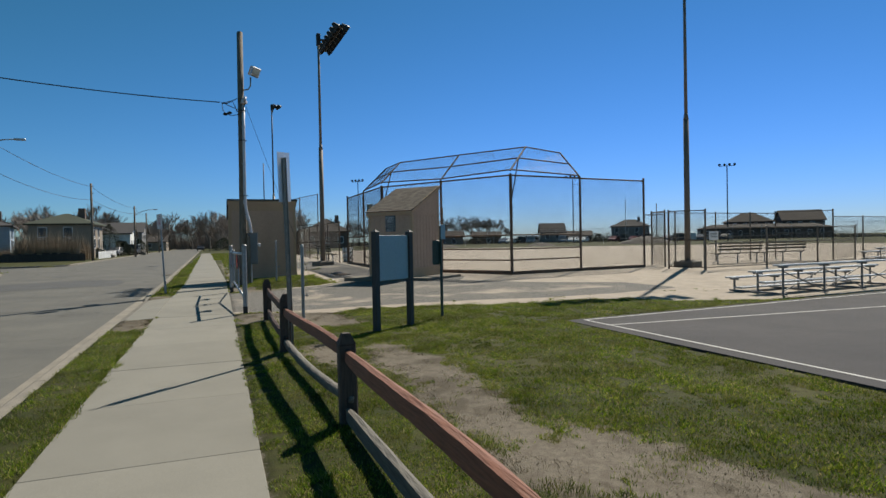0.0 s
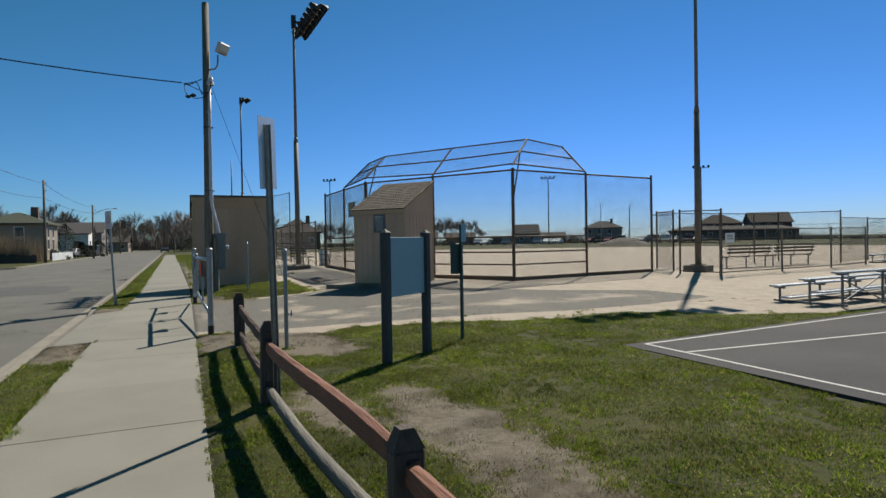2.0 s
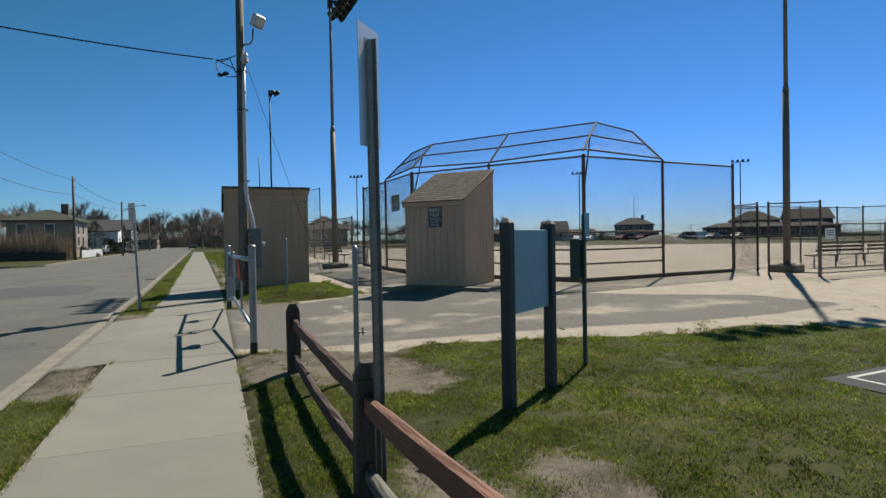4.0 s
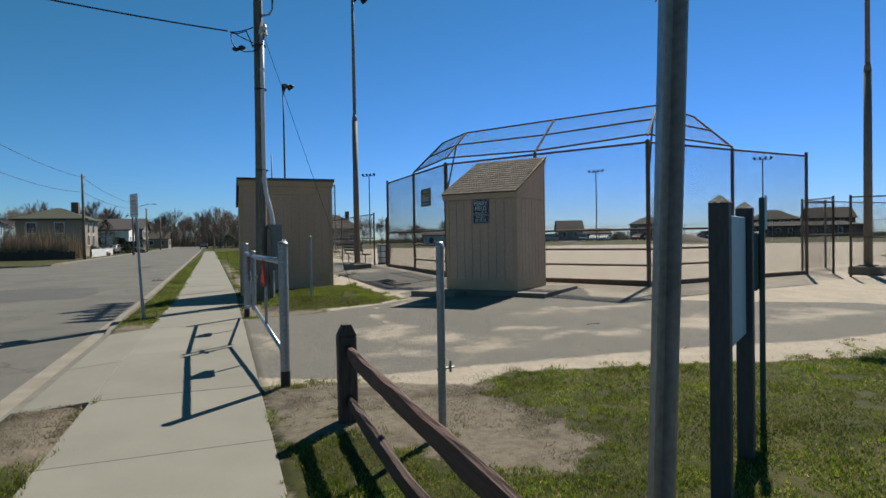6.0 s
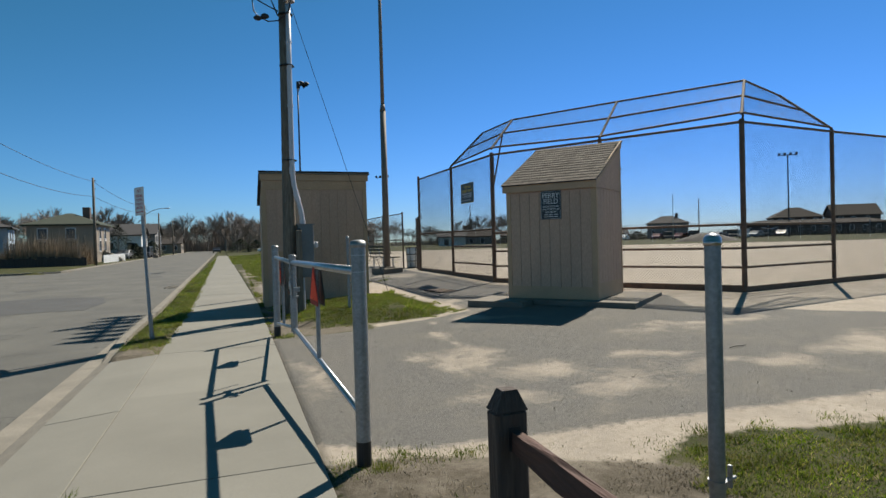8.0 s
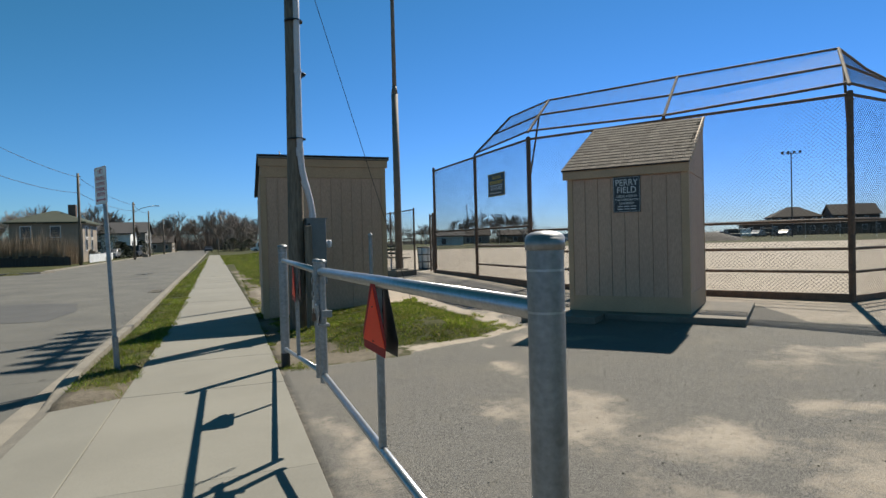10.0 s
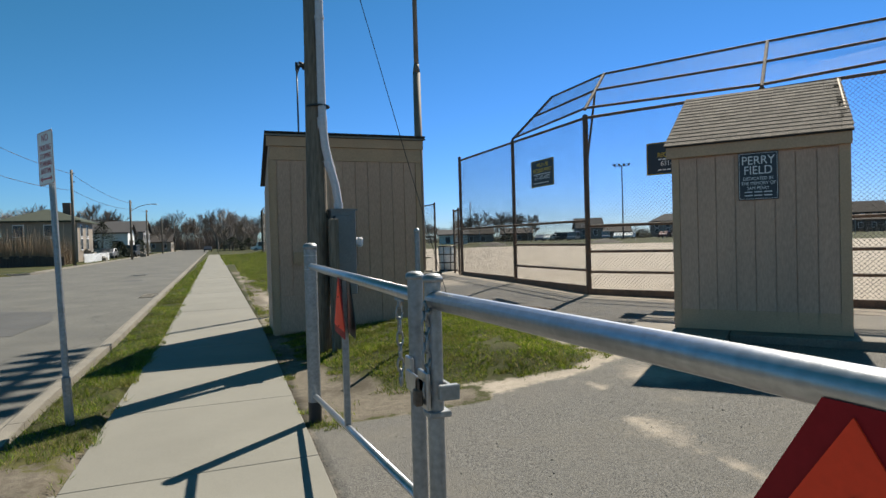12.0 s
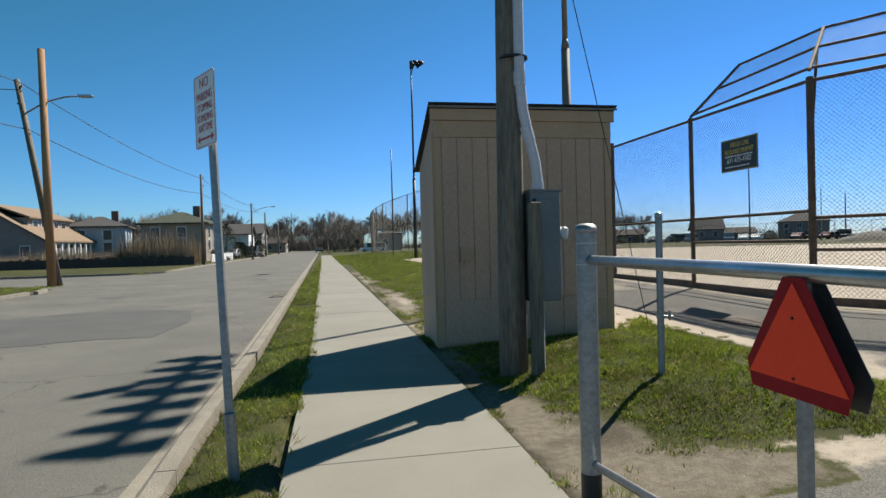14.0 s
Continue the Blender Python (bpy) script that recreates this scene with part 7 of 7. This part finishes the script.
def grass():
    rng = np.random.default_rng(9)
    zones_ = [  # x0, x1, y0, y1, per square metre, blade height, width
        (0.5, 3.2, -0.5, 12.8, 8500, 0.023, 0.008), (3.2, 7.0, -0.5, 13.2, 5000, 0.024, 0.011), (7.0, 13.0, 8.9, 13.2, 2500, 0.028, 0.011), (0.6, 4.2, 19.5, 24.8, 6500, 0.034, 0.0095),
        (-1.56, -0.82, -0.5, 13.7, 6000, 0.03, 0.0065), (-1.66, -0.82, 18.45, 34.0, 3600, 0.04, 0.007), (-1.8, -0.9, 34.0, 70.0, 900, 0.06, 0.014), (0.62, 5.0, 24.2, 60.0, 1300, 0.05, 0.016), (-16, -11.5, 30, 44, 250, 0.06, 0.02), (5.0, 9.0, 40.0, 62.0, 500, 0.06, 0.03), (-2.0, 12.0, 60.0, 105.0, 160, 0.07, 0.06)]
    X, Y, Hh, W = [], [], [], []
    for x0, x1, y0, y1, d, h, w in zones_:
        n = int((x1 - x0) * (y1 - y0) * d)
        x, y = rng.uniform(x0, x1, n), rng.uniform(y0, y1, n)
        sand, dirt, tar, smear = zones(x, y)
        c = value_noise(x + 40, y + 40, 2.3, 1) - 0.5
        f = value_noise(x + 40, y + 40, 9, 2) - 0.5
        u = x - drift(y)
        keep = (sand + c * 0.9 + f * 0.9 < 0.42) & (dirt + c * 0.9 + f * 0.9 < 0.45 + 0.25 * rng.random(n) ** 3)
        keep &= smear + 0.5 * c + 0.5 * f < 0.42
        over = 0.1 * value_noise(x + 40, y + 40, 2.2, 61) ** 2 + 0.03 * value_noise(x + 40, y + 40, 12, 62)
        keep &= ~((u > -0.94 + over) & (u < 0.62 - over)) & ((u > KERB_IN + 0.0) | (u < -11.5)) & (poly_sd(x, y, COURT) < -0.02)
        keep &= ~((u < -0.9) & (u > -3) & (y > GATE_S - 0.35 + 0.3 * c) & (y < GATE_N - 0.3))
        keep &= rng.random(n) < 0.3 + 1.0 * value_noise(x + 40, y + 40, 5, 3)
        bald = (u < -0.9) & (u > -3) & (np.abs(y - 12.7) < 0.7 + c) | (u < -0.9) & (u > -3) & (np.abs(y - 18.7) < 0.35)
        keep &= ~bald | (rng.random(n) < 0.15)
        hh = h * (0.6 + 0.9 * value_noise(x + 40, y + 40, 3.1, 4))
        tuft = value_noise(x + 40, y + 40, 4.3, 7) > 0.8
        hh = np.where(tuft, hh * 1.5, hh)
        X.append(x[keep]); Y.append(y[keep]); Hh.append(hh[keep]); W.append(np.full(keep.sum(), w))
    x, y, h, w = map(np.concatenate, (X, Y, Hh, W))
    z = H(np.where(x < 0.6, 0, x), y) + hump(x, y) + 0.014 * ((x > -0.93) & (x < 0.61) & (y < 25))
    blades("grass", x, y, z, h, w, 1.7, M_GRASS, "short patchy spring grass with straw-coloured blades", "grass", 10)


grass()


def tufts():
    """Coarser clumps along the edge of the bare dirt and at the feet of the posts."""
    rng = np.random.default_rng(31)
    X, Y, Hh = [], [], []
    cs = []
    for poly in BARE[1:2]:
        k = len(poly)
        for i in range(k):
            (ax, ay), (bx, by) = poly[i], poly[(i + 1) % k]
            for j in range(4):
                t = rng.random()
                cs.append((ax + (bx - ax) * t + rng.normal(0, 0.12), ay + (by - ay) * t + rng.normal(0, 0.12)))
    cs += [(0.95, 13.3), (0.8, 13.55), (0.75, 13.45), (1.0, 13.5), (0.82, 19.1), (0.6, 19.2), (0.9, 19.35), (2.95, 5.3), (3.0, 5.2), (2.9, 3.2), (3.6, 3.4), (1.85, 11.6), (1.25, 11.7), (1.3, 13.42), (1.55, 13.36), (1.7, 13.4), (1.15, 13.5), (1.95, 13.25), (2.9, 12.9), (3.3, 13.0), (3.7, 12.9), (4.4, 12.8), (5.0, 12.6), (5.7, 12.4), (6.6, 12.2), (7.7, 12.1), (1.15, 8.6), (1.4, 8.3), (1.35, 5.2), (1.3, 4.85), (3.3, 19.9), (1.5, 19.9), (2.2, 21.0), (0.95, 22.9), (0.9, 23.8), (1.1, 20.6), (2.9, 19.75), (2.0, 19.85), (3.8, 20.6), (1.3, 21.4), (2.0, 23.9)]
    for cx, cy in cs:
        n = int(rng.uniform(90, 220))
        r = rng.uniform(0.05, 0.13)
        X.append(cx + rng.normal(0, r, n)); Y.append(cy + rng.normal(0, r, n)); Hh.append(np.full(n, rng.uniform(0.02, 0.048)))
    x, y, h = map(np.concatenate, (X, Y, Hh))
    ok = x > 0.64
    x, y, h = x[ok], y[ok], h[ok]
    blades("grass_tufts", x, y, H(x, y) + hump(x, y), h, 0.006, 1.1, M_GRASS, "coarse grass tufts at the edges of bare dirt", "grass", 33)


tufts()


def dead_grass():
    """Flattened dead clumps lying in the bare dirt."""
    rng = np.random.default_rng(41)
    X, Y = [], []
    for x0, x1, y0, y1, n in ((0.8, 5.0, 0.6, 9.6, 230000), (0.65, 4.0, 9.6, 13.6, 70000), (-1.5, -0.95, 11.0, 13.6, 9000), (6.0, 13.0, 10.5, 13.2, 50000), (0.65, 2.0, 25.0, 45.0, 60000)):
        x, y = rng.uniform(x0, x1, n), rng.uniform(y0, y1, n)
        sand, dirt, tar, _ = zones(x, y)
        c = value_noise(x + 50, y + 50, 3.3, 51) * 0.6 + value_noise(x + 50, y + 50, 11.0, 52) * 0.4
        edge = np.exp(-((dirt - 0.62) / 0.28) ** 2)
        keep = (dirt > 0.2) & (sand < 0.6) & (rng.random(n) < 0.9 * ss(0.5, 0.62, c) * (0.15 + edge))
        X.append(x[keep])
        Y.append(y[keep])
    x, y = map(np.concatenate, (X, Y))
    blades("dead_grass", x, y, H(np.where(x < 0.6, 0, x), y) + hump(x, y) + 0.004, 0.014, 0.0055, 3.5, M_DEADGRASS, "flattened dead brown grass in the bare dirt", "grass", 42)


dead_grass()


def pebbles():
    rng = random.Random(17)
    v, f = [], []
    for i in range(1500):
        if i < 600:
            x, y = rng.uniform(1.6, 4.0), rng.uniform(1.0, 9.0)
        else:
            x, y = rng.uniform(0.8, 9.0), rng.uniform(12.6, 18.8)
        s = rng.uniform(0.003, 0.011)
        z = hz(x, y) + float(hump(np.array(x), np.array(y)))
        k = len(v)
        a = rng.uniform(0, 6)
        for j in range(4):
            v.append((x + s * math.cos(a + j * 1.57) * rng.uniform(0.7, 1.3), y + s * math.sin(a + j * 1.57) * rng.uniform(0.7, 1.3), z - 0.001))
        v.append((x, y, z + s * 0.8))
        f += [(k, k + 1, k + 4), (k + 1, k + 2, k + 4), (k + 2, k + 3, k + 4), (k + 3, k, k + 4)]
    me = bpy.data.meshes.new("pebbles")
    me.from_pydata(v, [], f)
    me.materials.append(M_KERB)
    tagged(new("pebbles", me), "small pale pebbles scattered on dirt and asphalt", "pebbles", kind="stuff")


pebbles()


def twig(x, y, turn, ln, label):
    g = hz(x, y) + float(hump(np.array(x), np.array(y)))
    t = thing("twig", (x, y, g + 0.012), label, "twig", "loose twigs", turn)
    bm = B()
    path(bm, [(0, 0, 0), (ln * 0.35, 0.012, 0.008), (ln * 0.7, -0.01, 0.002), (ln, 0.015, 0.008)], [0.006, 0.0055, 0.005, 0.003], 5)
    part("stem", bm, M_GREYWOOD, t)


for _x, _y, _turn, _ln, _lab in ((5.6, 15.0, 5, 0.3, "thin grey twig lying on the asphalt apron"), (1.9, 20.3, 60, 0.2, "pale twig lying on the grass bank"), (3.0, 21.4, 20, 0.25, "grey twig lying on the grass bank"),
                                 (2.7, 8.6, 40, 0.15, "short grey twig lying on bare dirt"), (3.3, 5.3, 120, 0.22, "grey twig lying on bare dirt")):
    twig(_x, _y, _turn, _ln, _lab)
